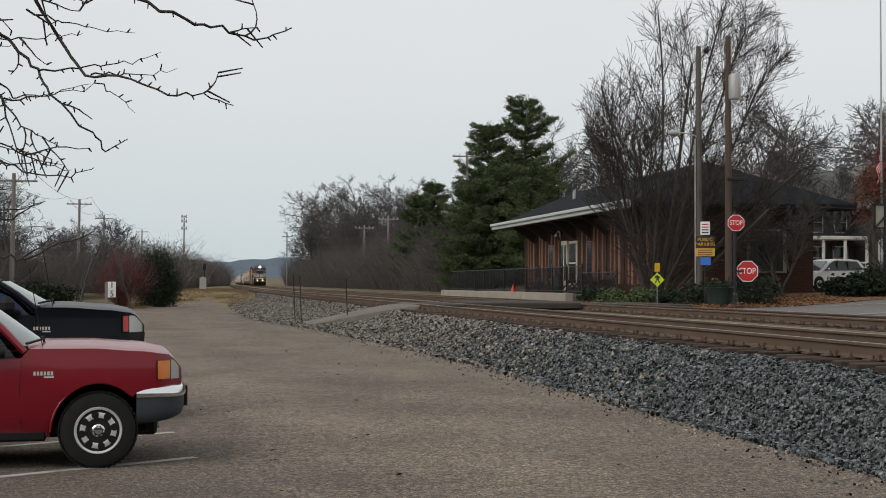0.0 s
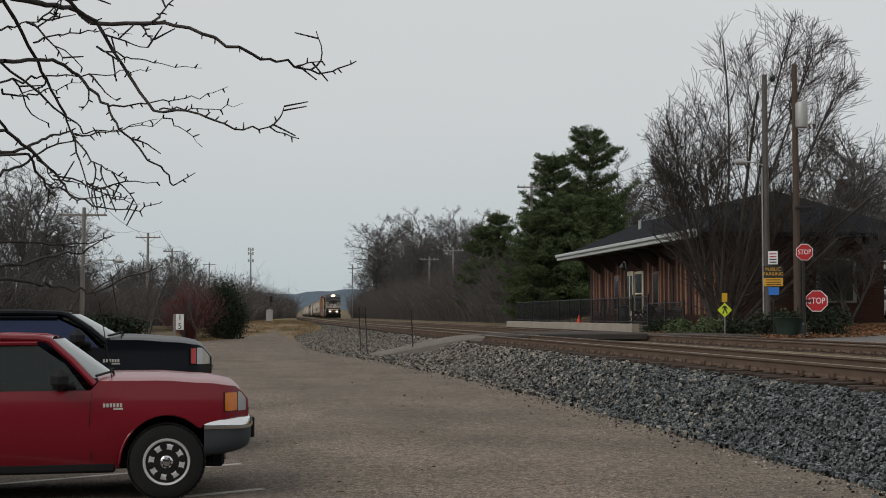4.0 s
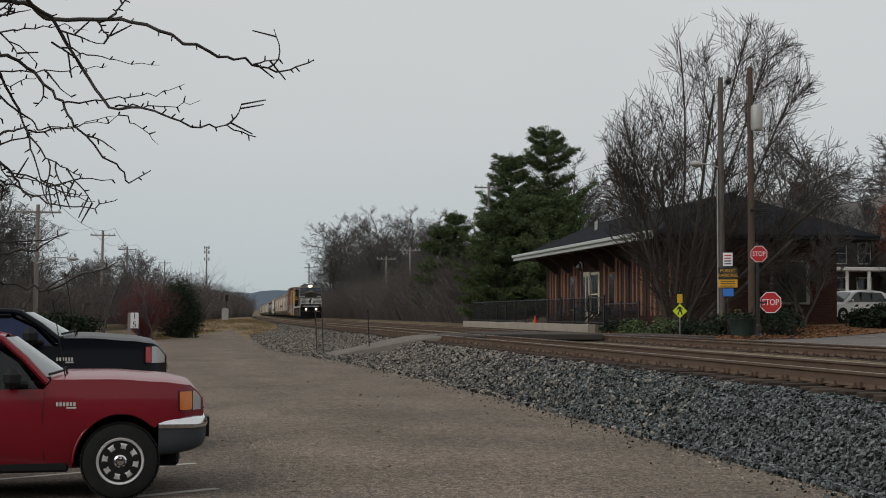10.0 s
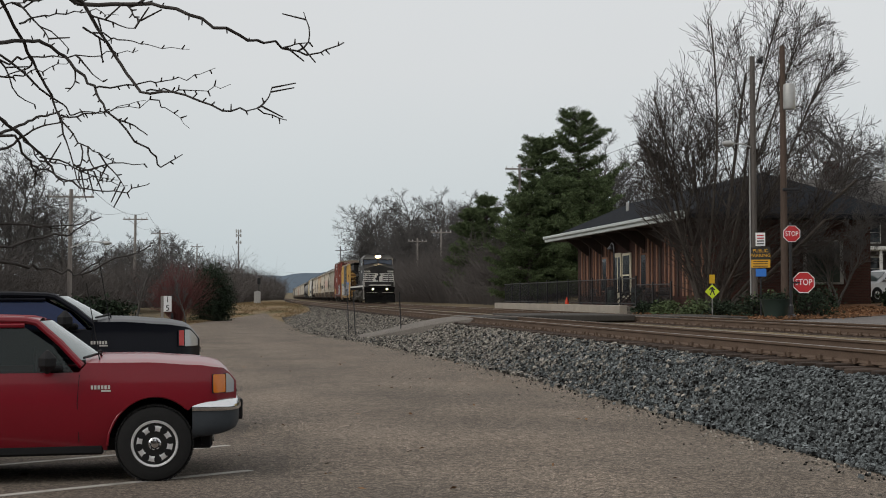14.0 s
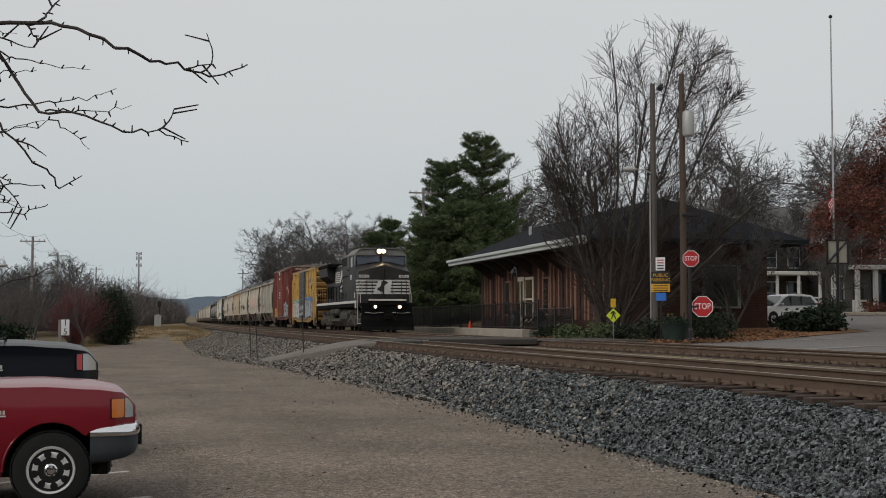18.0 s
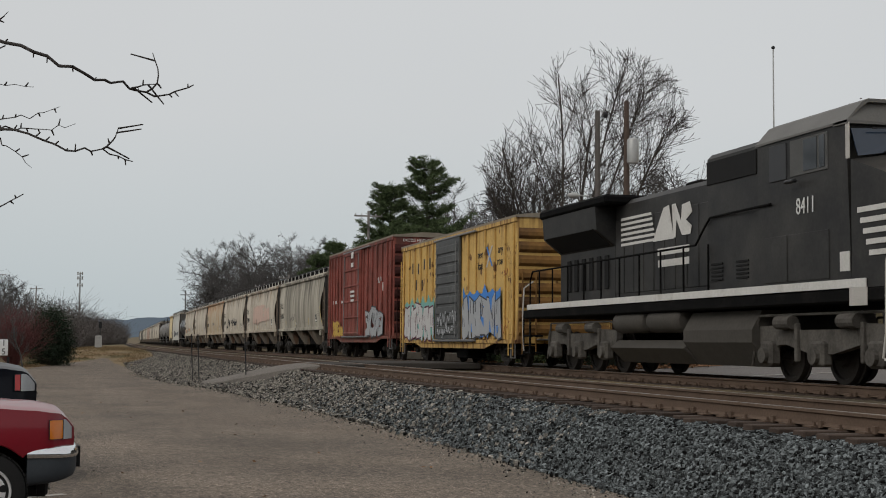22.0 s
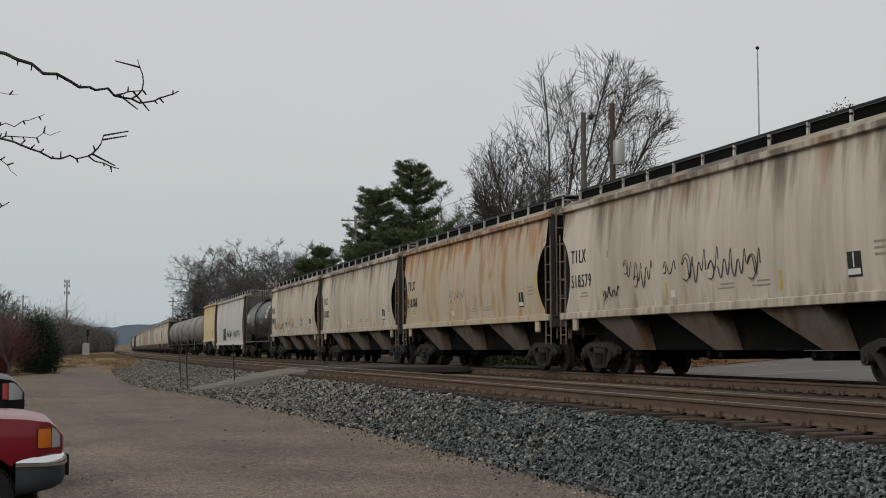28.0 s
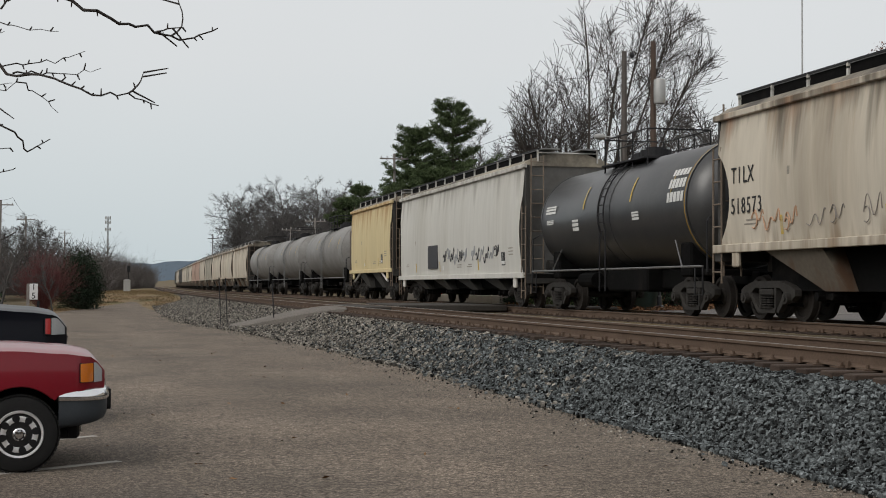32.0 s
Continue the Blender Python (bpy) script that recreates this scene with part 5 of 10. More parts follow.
def side_patch(y0, y1, za, zb, z0, z1, bulge, out=0.006):
    """A thin sheet that lies on the bulging side of a hopper car."""
    return Shape().sheet([[(-hopper_half((z - z0) / (z1 - z0), bulge) - out, y, z) for y in (y0, y1)] for z in np.linspace(za, zb, 4)])


def edge_band(parent, length, sy, low, high, z0=1.50, z1=4.25, bite=0.62, bulge=0.10):
    """Yellow reflective tape along the curved edge of a hopper car's side."""
    rows = []
    for q in np.linspace(low, high, 9):
        e = length / 2 - 0.31 - hopper_bite(q, bite)
        rows.append([(-hopper_half(q, bulge) - 0.006, sy * (e - w), z0 + (z1 - z0) * q) for w in (0.0, 0.13)])
    part("edge_band", Shape().sheet(rows), mark_yellow, parent, "worn yellow band along the edge", smooth=True, fix=False)


def hopper(label, length, paint, roof_paint=None, end_paint=None, z0=1.50, z1=4.25, bite=0.62, bulge=0.10, bays=3, pocket_paint=None, marks=True):
    t = thing("hopper_car", label, "hopper car", "freight cars")
    a = length / 2
    sides, ends = hopper_body(length, z0, z1, bite, bulge)
    body = part("body", sides, paint, t, smooth=True, fix=False)
    # without end_paint, near-black stands for shade in the recessed ends
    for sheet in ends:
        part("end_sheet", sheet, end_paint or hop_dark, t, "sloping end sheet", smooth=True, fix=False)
    rp = [(-1.44, z1 - 0.02), (-1.47, z1 + 0.03), (-1.25, z1 + 0.17), (-0.6, z1 + 0.38), (0, z1 + 0.42), (0.6, z1 + 0.38), (1.25, z1 + 0.17), (1.47, z1 + 0.03), (1.44, z1 - 0.02)]
    part("roof", Shape().prism(rp, "y", -a + 0.3, a - 0.3), roof_paint or hop_roof, t, "dust-streaked roof")
    for sx in (-1, 1):
        part("top_chord", Shape().cbox(sx * 1.44 - 0.05, -a + 0.08, z1 - 0.10, sx * 1.44 + 0.05, a - 0.08, z1 + 0.03, 0.015), paint, body)
        part("side_sill", Shape().cbox(sx * 1.47 - 0.04, -a + 0.1, z0 - 0.12, sx * 1.47 + 0.04, a - 0.1, z0 + 0.05, 0.012), paint, t)
        for sy in (-1, 1):
            ladder(t, sx * 1.45, sy * (a - 0.22), z0 - 0.75, z0 + 2.1, "y", 0.40)
            part("jack_pad", Shape().cbox(sx * 1.44 - 0.05, sy * (a - 1.1) - 0.14, z0 - 0.42, sx * 1.44 + 0.05, sy * (a - 1.1) + 0.14, z0 - 0.1, 0.03), paint, t)
    walk_s = Shape()
    for sx in (-0.62, 0.62):
        walk_s.box(sx - 0.28, -a + 0.05, z1 + 0.48, sx + 0.28, a - 0.05, z1 + 0.52)
    part("running_board", walk_s, steel_grey, t, "grey roof walkway")
    for i in range(int(length / 1.35)):
        y = -a + 0.3 + i * (length - 0.6) / (int(length / 1.35) - 1)
        part("board_post", Shape().box(-1.0, y - 0.025, z1 + 0.10, -0.95, y + 0.025, z1 + 0.52).box(0.95, y - 0.025, z1 + 0.10, 1.0, y + 0.025, z1 + 0.52).box(-1.0, y - 0.025, z1 + 0.38, 1.0, y + 0.025, z1 + 0.42), off_white, t)
    part("board_rail", Shape().box(-1.0, -a + 0.2, z1 + 0.48, -0.96, a - 0.2, z1 + 0.52).box(0.96, -a + 0.2, z1 + 0.48, 1.0, a - 0.2, z1 + 0.52), steel_dark, t)
    for sx in (-1, 1):
        part("mesh_screen", Shape().box(sx * 0.93 - 0.008, -a + 0.3, z1 + 0.14, sx * 0.93 + 0.008, a - 0.3, z1 + 0.47), loco_frame, t, "black mesh beside the walkway")
    # black box behind the pockets, added for the shade in their gaps
    part("center_sill", Shape().box(-0.95, -a + 1.7, 0.60, 0.95, a - 1.7, z0), loco_frame, t)
    part("hatch_cover", Shape().cbox(-0.3, -a + 1.0, z1 + 0.30, 0.3, a - 1.0, z1 + 0.48, 0.05), roof_paint or hop_roof, t)
    for i in range(bays):
        span = (length - 3.9) / bays
        y = -a + 1.95 + span * (i + 0.5)
        h0, h1 = z0 - 0.02, min(0.60, z0 - 0.5)
        pk = Shape().put([(-1.42, y - span * 0.08, h0), (1.42, y - span * 0.08, h0), (1.42, y + span * 0.48, h0), (-1.42, y + span * 0.48, h0),
                          (-1.15, y - span * 0.21, h1), (1.15, y - span * 0.21, h1), (1.15, y - span * 0.02, h1), (-1.15, y - span * 0.02, h1)],
                         [(0, 1, 2, 3), (7, 6, 5, 4), (0, 4, 5, 1), (1, 5, 6, 2), (2, 6, 7, 3), (3, 7, 4, 0)])
        pkp = part("pocket", pk, pocket_paint or pocket_dust, t, "sloping discharge pocket")
        part("gate", Shape().cbox(-0.95, y - 0.5, h1 - 0.16, 0.95, y + 0.5, h1 - 0.02, 0.02).cyl((-1.15, y - 0.3, h1 - 0.1), (1.15, y - 0.3, h1 - 0.1), 0.07, 8).cyl((-1.1, y + 0.35, h1 - 0.1), (1.1, y + 0.35, h1 - 0.1), 0.09, 8), loco_frame, pkp)
    for sy in (-1, 1):
        part("end_sill", Shape().cbox(-1.42, min(sy * (a - 0.3), sy * a), z0 - 0.30, 1.42, max(sy * (a - 0.3), sy * a), z0 + 0.02, 0.02).cbox(-1.4, min(sy * (a - 1.5), sy * a), z0 - 0.06, 1.4, max(sy * (a - 1.5), sy * a), z0 - 0.01, 0.01), hop_dark, t)
        part("end_post", Shape().box(-1.40, sy * (a - 0.2) - 0.05, z0, -1.28, sy * (a - 0.2) + 0.05, z1).box(1.28, sy * (a - 0.2) - 0.05, z0, 1.40, sy * (a - 0.2) + 0.05, z1).cyl((-0.5, sy * (a - 0.7), z0 + 0.25), (0.5, sy * (a - 0.7), z0 + 0.25), 0.2, 10), hop_dark, t)
        ladder(t, -1.05, sy * (a - 0.1), z0 - 0.6, z1 + 0.3, "x", 0.4)
        freight_truck(t, sy * (a - 1.75))
        coupler(t, sy * (a - 0.2), sy)
    # the real beam along the middle
    part("center_sill", Shape().cbox(-0.3, -a + 0.2, z0 - 0.5, 0.3, a - 0.2, z0 - 0.1, 0.02), hop_dark, t)
    if marks:
        for k, (y, z, w, h) in enumerate(((-a + 2.15, 0.30, 0.42, 0.42), (-a + 1.25, 0.62, 0.50, 0.035), (-a + 1.25, 0.72, 0.50, 0.035), (-a + 1.25, 0.82, 0.50, 0.035), (a - 2.1, 0.42, 0.55, 0.03), (a - 2.1, 0.50, 0.45, 0.03), (a - 3.5, 1.30, 0.10, 0.16), (1.1, 0.22, 0.22, 0.15), (-1.6, 0.30, 0.7, 0.03), (-1.6, 0.38, 0.6, 0.03), (-3.0, 0.30, 0.7, 0.03), (-3.0, 0.38, 0.5, 0.03))):
            part("data_stencil", side_patch(y, y + w, z0 + z, z0 + z + h, z0, z1, bulge), mark_white if k == 7 else mark_black if k == 0 else faint_stencil, t, "stencilled data that cannot be read", fix=False)
        part("stencil_field", side_patch(-a + 2.19, -a + 2.57, z0 + 0.34, z0 + 0.44, z0, z1, bulge, 0.009), mark_white, t, "white field of the stencil", fix=False)
        part("stencil_bar", side_patch(-a + 2.36, -a + 2.40, z0 + 0.46, z0 + 0.70, z0, z1, bulge, 0.009), mark_white, t, "white bar of the stencil", fix=False)
        for y in (-a * 0.42, a * 0.18, a * 0.62):
            part("reflector", side_patch(y, y + 0.11, z0 + 0.18, z0 + 0.55, z0, z1, bulge), mark_yellow, t, "faded yellow reflective strip", fix=False)
    return t


# ---- tank cars ----
def curved_patch(y0, y1, z0, z1, radius, zc, out):
    """A thin sheet on the -x side of a lying cylinder."""
    rows = []
    for k in range(7):
        a = math.asin(max(-0.99, min(0.99, (z0 + (z1 - z0) * k / 6 - zc) / radius)))
        rows.append([(-(radius + out) * math.cos(a), y, zc + (radius + out) * math.sin(a)) for y in (y0, y1)])
    return Shape().sheet(rows)


def tank_car(label, length, paint, radius=1.46, zc=2.55, band=False):
    t = thing("tank_car", label, "tank car", "freight cars")
    a, b = length / 2, length / 2 - 1.25
    n = [(0.05, -b - 0.62), (radius * 0.45, -b - 0.54), (radius * 0.78, -b - 0.34), (radius * 0.96, -b - 0.1), (radius, -b + 0.06), (radius, b - 0.06), (radius * 0.96, b + 0.1), (radius * 0.78, b + 0.34), (radius * 0.45, b + 0.54), (0.05, b + 0.62)]
    tank = part("tank", Shape().lathe(n, 40, "y", (0, 0, zc)), paint, t, smooth=True)
    for y in (-b + 0.05, -0.4, 0.4, b - 0.05):
        part("seam", Shape().lathe([(radius + 0.012, y - 0.03), (radius + 0.012, y + 0.03)], 40, "y", (0, 0, zc)), paint, tank, smooth=True)
    top = zc + radius
    part("manway", Shape().cyl((0, 0, top - 0.1), (0, 0, top + 0.22), 0.42, 20).cyl((0, 0, top + 0.22), (0, 0, top + 0.3), 0.28, 16).cbox(-0.25, 0.5, top - 0.1, 0.25, 1.0, top + 0.25, 0.04), steel_dark, t)
    rail = Shape()
    for sx in (-0.85, 0.85):
        rail.tube([(sx, -1.5, top - 0.35), (sx, -1.5, top + 0.62), (sx, 1.5, top + 0.62), (sx, 1.5, top - 0.35)], 0.022, 6)
        rail.tube([(sx, -1.5, top + 0.3), (sx, 1.5, top + 0.3)], 0.018, 6)
        for y in (-0.5, 0.5):
            rail.cyl((sx, y, top - 0.3), (sx, y, top + 0.62), 0.02, 6)
    for y in (-1.5, 1.5):
        rail.tube([(-0.85, y, top + 0.62), (0.85, y, top + 0.62)], 0.02, 6)
    part("platform_rail", rail, steel_dark, t, "dark platform railing")
    part("platform", Shape().box(-0.95, -1.5, top - 0.12, -0.5, 1.5, top - 0.08).box(0.5, -1.5, top - 0.12, 0.95, 1.5, top - 0.08), steel_dark, t)
    for sx in (-1, 1):
        s = Shape()
        for k in range(11):
            an = math.pi * (0.02 + 0.46 * k / 10)
            x, z = sx * (radius + 0.09) * math.cos(an - 0.35), zc + (radius + 0.09) * math.sin(an - 0.35)
            s.cyl((x, -0.21, z), (x, 0.21, z), 0.016, 6)
        arc = [(sx * (radius + 0.09) * math.cos(math.pi * (0.02 + 0.46 * k / 10) - 0.35), zc + (radius + 0.09) * math.sin(math.pi * (0.02 + 0.46 * k / 10) - 0.35)) for k in range(11)]
        for y in (-0.21, 0.21):
            s.tube([(arc[0][0], y, 0.55)] + [(x, y, z) for x, z in arc], 0.02, 6)
        part("ladder", s, steel_grey if paint is not tank_black else steel_dark, t)
        part("side_rail", Shape().tube([(sx * 1.46, -a + 0.4, 1.12), (sx * 1.46, a - 0.4, 1.12)], 0.025, 6).tube([(sx * 1.3, -b + 0.6, 1.12), (sx * 1.2, -b + 1.2, 1.75)], 0.02, 6).tube([(sx * 1.3, b - 0.6, 1.12), (sx * 1.2, b - 1.2, 1.75)], 0.02, 6), steel_grey, t)
        for sy in (-1, 1):
            part("step", Shape().tube([(sx * 1.46, sy * (a - 0.4), 1.1), (sx * 1.46, sy * (a - 0.4), 0.5), (sx * 1.46, sy * (a - 0.8), 0.5), (sx * 1.46, sy * (a - 0.8), 1.1)], 0.02, 6), steel_dark, t)
            part("end_rail", Shape().tube([(sx * 1.4, sy * (a - 0.3), 1.0), (sx * 1.4, sy * (a - 0.3), 2.1), (sx * 1.25, sy * (a - 0.5), 2.2), (sx * 1.1, sy * (a - 0.8), 2.2)], 0.02, 6), steel_dark, t)
    for sy in (-1, 1):
        part("saddle", Shape().cbox(-1.2, sy * (a - 1.9) - 0.3, 0.9, 1.2, sy * (a - 1.9) + 0.3, 1.7, 0.05), loco_frame, t)
        part("stub_sill", Shape().cbox(-0.35, min(sy * (a - 3.2), sy * a), 0.72, 0.35, max(sy * (a - 3.2), sy * a), 1.02, 0.03).cbox(-1.4, sy * (a - 0.4) - 0.1, 0.92, 1.4, sy * (a - 0.4) + 0.1, 1.06, 0.02), loco_frame, t)
        freight_truck(t, sy * (a - 1.75))
        coupler(t, sy * (a - 0.1), sy)
    for y, zz in ((-b * 0.82, zc + 0.2), (-b * 0.35, zc + 0.3), (b * 0.3, zc + 0.3)):
        part("reflector", curved_patch(y - 0.04, y + 0.04, zz - 0.1, zz + 0.5, radius, zc, 0.012), mark_yellow, t, "yellow reflective strip", fix=False)
    return t


train = []          # (car, where its origin lies behind the headlight)
loco = locomotive()
train.append((loco, 0.0))

ybox = boxcar("yellow ribbed boxcar with a dark door and faded graffiti", 14.75, 0.70, 4.46, box_yellow, box_yellow_end, box_door, (-1.37, 1.68), [-7.1, -6.25, -5.2, -4.15, -3.1, -2.2, 2.5, 3.4, 4.3, 5.2, 6.1, 7.0], 3)
lettering("stencil", "next\nload", 0.36, mark_black, ybox, west(-1.478, -3.6, 3.35), "small black stencilled words")
lettering("stencil", "any\nroad", 0.36, mark_black, ybox, west(-1.478, -5.75, 3.4), "small black stencilled words")
part("emblem", Shape().prism([(-4.95, 3.1), (-4.35, 3.75), (-4.22, 3.75), (-4.82, 3.1)], "x", -1.482, -1.476), paints[1], ybox, "blue and white crossed bars")
part("emblem", Shape().prism([(-4.95, 3.75), (-4.35, 3.1), (-4.22, 3.1), (-4.82, 3.75)], "x", -1.487, -1.481), paints[0], ybox, "blue and white crossed bars")
for y, z in ((5.6, 3.55), (4.7, 3.5), (3.8, 3.62), (2.95, 3.6), (5.0, 2.9), (4.1, 2.85)):
    part("emblem_bar", Shape().box(-1.482, y - 0.08, z - 0.2, -1.476, y + 0.08, z + 0.2), mark_black, ybox, "black bar in place of a company name")
plum = mat("spray_plum", (0.10, 0.025, 0.045), 0.6, var=0.2, scale=3)
graffiti(ybox, -1.548, -6.0, -1.8, 0.85, 2.30, paints[2], paints[5], paints[1], 4, 6)
graffiti(ybox, -1.548, 2.0, 6.5, 0.80, 2.20, paints[0], plum, paints[3], 9, 7)
tag(ybox, -1.64, [(-1.2, 1.3, 1.2, 0.75), (0.1, 1.3, 1.25, 0.7), (-1.0, 1.2, 0.95, 0.4), (0.2, 1.2, 0.9, 0.4)], [paints[2]], 14, 0.016)
tag(ybox, -1.556, [(-6.9, 0.7, 1.0, 0.5), (-6.8, 0.6, 2.6, 0.4)], [paints[4]], 15)
train.append((ybox, 18.7 + 14.75 / 2))

rbox = boxcar("maroon ribbed boxcar with a wide door and low graffiti", 14.55, 0.88, 5.08, box_maroon, box_maroon_end_shaded, box_maroon, (-1.0, 2.9), [-7.0, -6.2, -5.2, -4.2, -3.2, -2.2, -1.3, 3.3, 4.1, 4.9, 5.7, 6.5, 7.1], 5, True)
for y, z, w, h in ((0.6, 4.6, 0.5, 0.28), (0.6, 4.2, 0.5, 0.2), (0.5, 3.0, 0.9, 0.1), (0.5, 2.8, 0.9, 0.1), (0.5, 2.6, 0.7, 0.1), (3.4, 2.6, 1.2, 0.12), (5.7, 2.6, 0.9, 0.16), (-5.2, 2.9, 0.35, 0.35)):
    part("marking_bar", Shape().box(-1.655 if abs(y) < 1.5 else -1.49, y - w / 2, z, -1.64 if abs(y) < 1.5 else -1.475, y + w / 2, z + h), mark_white, rbox, "white stencil marks that cannot be read")
graffiti(rbox, -1.548, -5.6, -2.2, 1.0, 2.25, paints[2], paints[5], None, 21, 5)
graffiti(rbox, -1.548, 3.2, 5.9, 1.0, 1.75, paints[7], paints[4], None, 25, 4)
tag(rbox, -1.556, [(-5.3, 0.9, 3.0, 0.6)], [paints[0]], 27, 0.016)
lettering("end_words", "EXCESS HEIGHT CAR", 0.17, mark_white, rbox, south(-0.35, -14.55 / 2 - 0.10, 4.90), "small white stencilled words", squeeze=0.95)
train.append((rbox, 35.05 + 14.55 / 2))

# six cars with curved sides
plan = [(51.25, 16.35, "dusty grey-olive covered hopper car with rust and dark streaks", hop_grey, "518661"),
        (68.5, 16.7, "cream covered hopper car with faded pink graffiti", hop_cream, "518568"),
        (86.1, 16.4, "dirty cream covered hopper car with black tagged graffiti", hop_cream, "518579"),
        (103.2, 16.55, "tan covered hopper car with orange rust streaks", hop_tan, "518708"),
        (120.6, 16.5, "dusty cream covered hopper car with dark streaks", hop_cream, "518582"),
        (137.8, 16.7, "cream covered hopper car with pale red graffiti", hop_cream, "518573")]
for k, (s0, length, label, paint, number) in enumerate(plan):
    h = hopper(label, length, paint)
    for i, letter in enumerate("TILX"):
        lettering("mark_letter", letter, 0.48, mark_black, h, west(-1.524, length / 2 - 1.15 - 0.25 * i, 2.92), squeeze=0.8)
    for i, digit in enumerate(number):
        lettering("car_digit", digit, 0.46, mark_black, h, west(-1.519, length / 2 - 1.10 - 0.235 * i, 2.30), squeeze=0.82)
    if k in (0, 3, 5):
        edge_band(h, length, -1, 0.05, 0.42 if k != 5 else 0.62)
    if k in (3, 4):
        edge_band(h, length, 1, 0.05, 0.40)
    if k == 2:
        tag(h, -1.515, [(4.1, 1.1, 1.75, 0.5), (2.2, 1.7, 1.95, 0.8), (1.0, 0.9, 2.0, 0.6), (-2.7, 3.4, 1.85, 0.95)], [paints[5]], 42)
    elif k == 5:
        tag(h, -1.502, [(4.6, 2.0, 1.75, 0.6), (-0.9, 1.6, 1.8, 0.75)], [faint_red_spray], 45, 0.016)
        tag(h, -1.505, [(2.9, 1.3, 1.7, 0.55), (0.9, 1.6, 1.72, 0.75), (-3.9, 1.1, 1.85, 0.95)], [faint_grey_spray], 46, 0.010)
    elif k == 3:
        tag(h, -1.512, [(-0.2, 1.9, 2.15, 0.55)], [faint_grey_spray], 43)
    elif k == 0:
        tag(h, -1.512, [(1.6, 1.6, 1.9, 0.6)], [faint_grey_spray], 40)
    if k == 1:
        faded = mat("faded_pink_spray", (0.56, 0.40, 0.33), 0.7, var=0.2, scale=2)
        graffiti(h, -1.526, -5.0, 3.4, 2.0, 3.3, faded, None, None, 31, 7, 0)
    train.append((h, s0 + length / 2))

tk = tank_car("glossy black tank car with white stencils and a ladder amidships", 13.0, tank_black)
for y, z, w, h in ((4.35, 2.75, 0.9, 0.22), (4.35, 2.45, 0.6, 0.12), (2.2, 2.2, 0.5, 0.3), (-4.6, 2.6, 0.9, 0.75), (-2.2, 2.3, 0.45, 0.2)):
    for q0, q1 in ((0.0, 0.3), (0.42, 0.7), (0.8, 1.0)):
        part("stencil_bar", curved_patch(y - w / 2, y + w / 2, z + h * q0, z + h * q1, 1.46, 2.55, 0.012), mark_white, tk, "white stencils that cannot be read", fix=False)
for y in (-4.9, -4.7, -4.5, -4.3):
    part("stencil_gap", curved_patch(y - 0.02, y + 0.02, 2.6, 3.35, 1.46, 2.55, 0.016), tank_black, tk, fix=False)
part("tank_ring", Shape().lathe([(1.472, -5.17), (1.472, -5.12)], 40, "y", (0, 0, 2.55)), mat("faded_ochre", (0.30, 0.19, 0.04), 0.6), tk, "thin ochre band round the tank", smooth=True)
part("brake_rig", Shape().cbox(-0.9, -1.6, 0.55, 0.9, 1.2, 1.15, 0.05).cyl((-1.05, 1.5, 0.85), (-1.05, 2.6, 0.85), 0.2, 12).cbox(-0.5, -4.2, 0.62, 0.5, 4.2, 1.1, 0.04), loco_frame, tk)
train.append((tk, 154.6 + 6.5))
hw = hopper("long off-white covered hopper car with dark paint patches", 18.6, hop_white, None, tank_grey, z0=1.05, z1=4.42, bite=0.25, bulge=0.08, bays=4, pocket_paint=hop_dark)
part("patch", Shape().box(-1.510, 2.0, 1.35, -1.47, 3.6, 2.25), paints[5], hw, "dark painted-over patch")
tag(hw, -1.505, [(-6.5, 3.6, 1.4, 0.8), (-2.4, 3.6, 1.4, 0.8)], [paints[5], paints[2]], 61, 0.014)
train.append((hw, 167.9 + 9.3))
hy = hopper("short pale yellow covered hopper car with steel struts", 10.9, hop_yellow, z0=1.42, z1=4.5, bite=0.2, bulge=0.06, bays=2, pocket_paint=hop_dark)
for sx in (-1, 1):
    for y in (-4.4, 4.4):
        part("strut", Shape().tube([(sx * 1.4, y * 0.95, 0.9), (sx * 1.4, y * 0.55, 1.4)], 0.05, 6), off_white, hy)
train.append((hy, 188.0 + 5.45))
tg = tank_car("dirty grey tank car with a platform railing on top", 16.2, tank_grey, 1.5, 2.62)
train.append((tg, 200.1 + 8.1))
for s0 in (217.4, 235.4):
    train.append((copy_thing(tg, Matrix()), s0 + 8.1))
gen = [hopper("cream covered hopper car far down the train", 16.4, hop_cream, marks=False),
       hopper("faded pinkish covered hopper car far down the train", 16.4, hop_pink, marks=False),
       hopper("grey covered hopper car far down the train", 16.4, hop_grey, marks=False),
       hopper("black covered hopper car far down the train", 16.4, hop_dark, hop_dark, marks=False)]
s0 = 253.0
order = [0, 0, 0, 2, 0, 1, 1, 0, 2, 0, 0, 3, 3, 0, 2, 3]
used = set()
for k in order:
    c = gen[k] if k not in used else copy_thing(gen[k], Matrix())
    used.add(k)
    train.append((c, s0 + 8.4))
    s0 += 16.9

SPEED, HEAD_AT_20 = 14.74, 49.5


def along(s):
    """The pose of a car whose middle lies s metres along the far track."""
    a = math.atan(BEND * min(max(s - BEND_FROM, 0.0), BEND_RUN))
    return pose(TRACKS[1] + lean(s), s, RAIL_TOP, 0, 0, -math.degrees(a))


def train_motion():
    times = [0.0, 0.1] + [float(k) for k in range(1, 32)] + [31.9, 32.0]
    for car, back in train:
        walk(car, [(t, along(HEAD_AT_20 + back - SPEED * (t - 20.0))) for t in times])


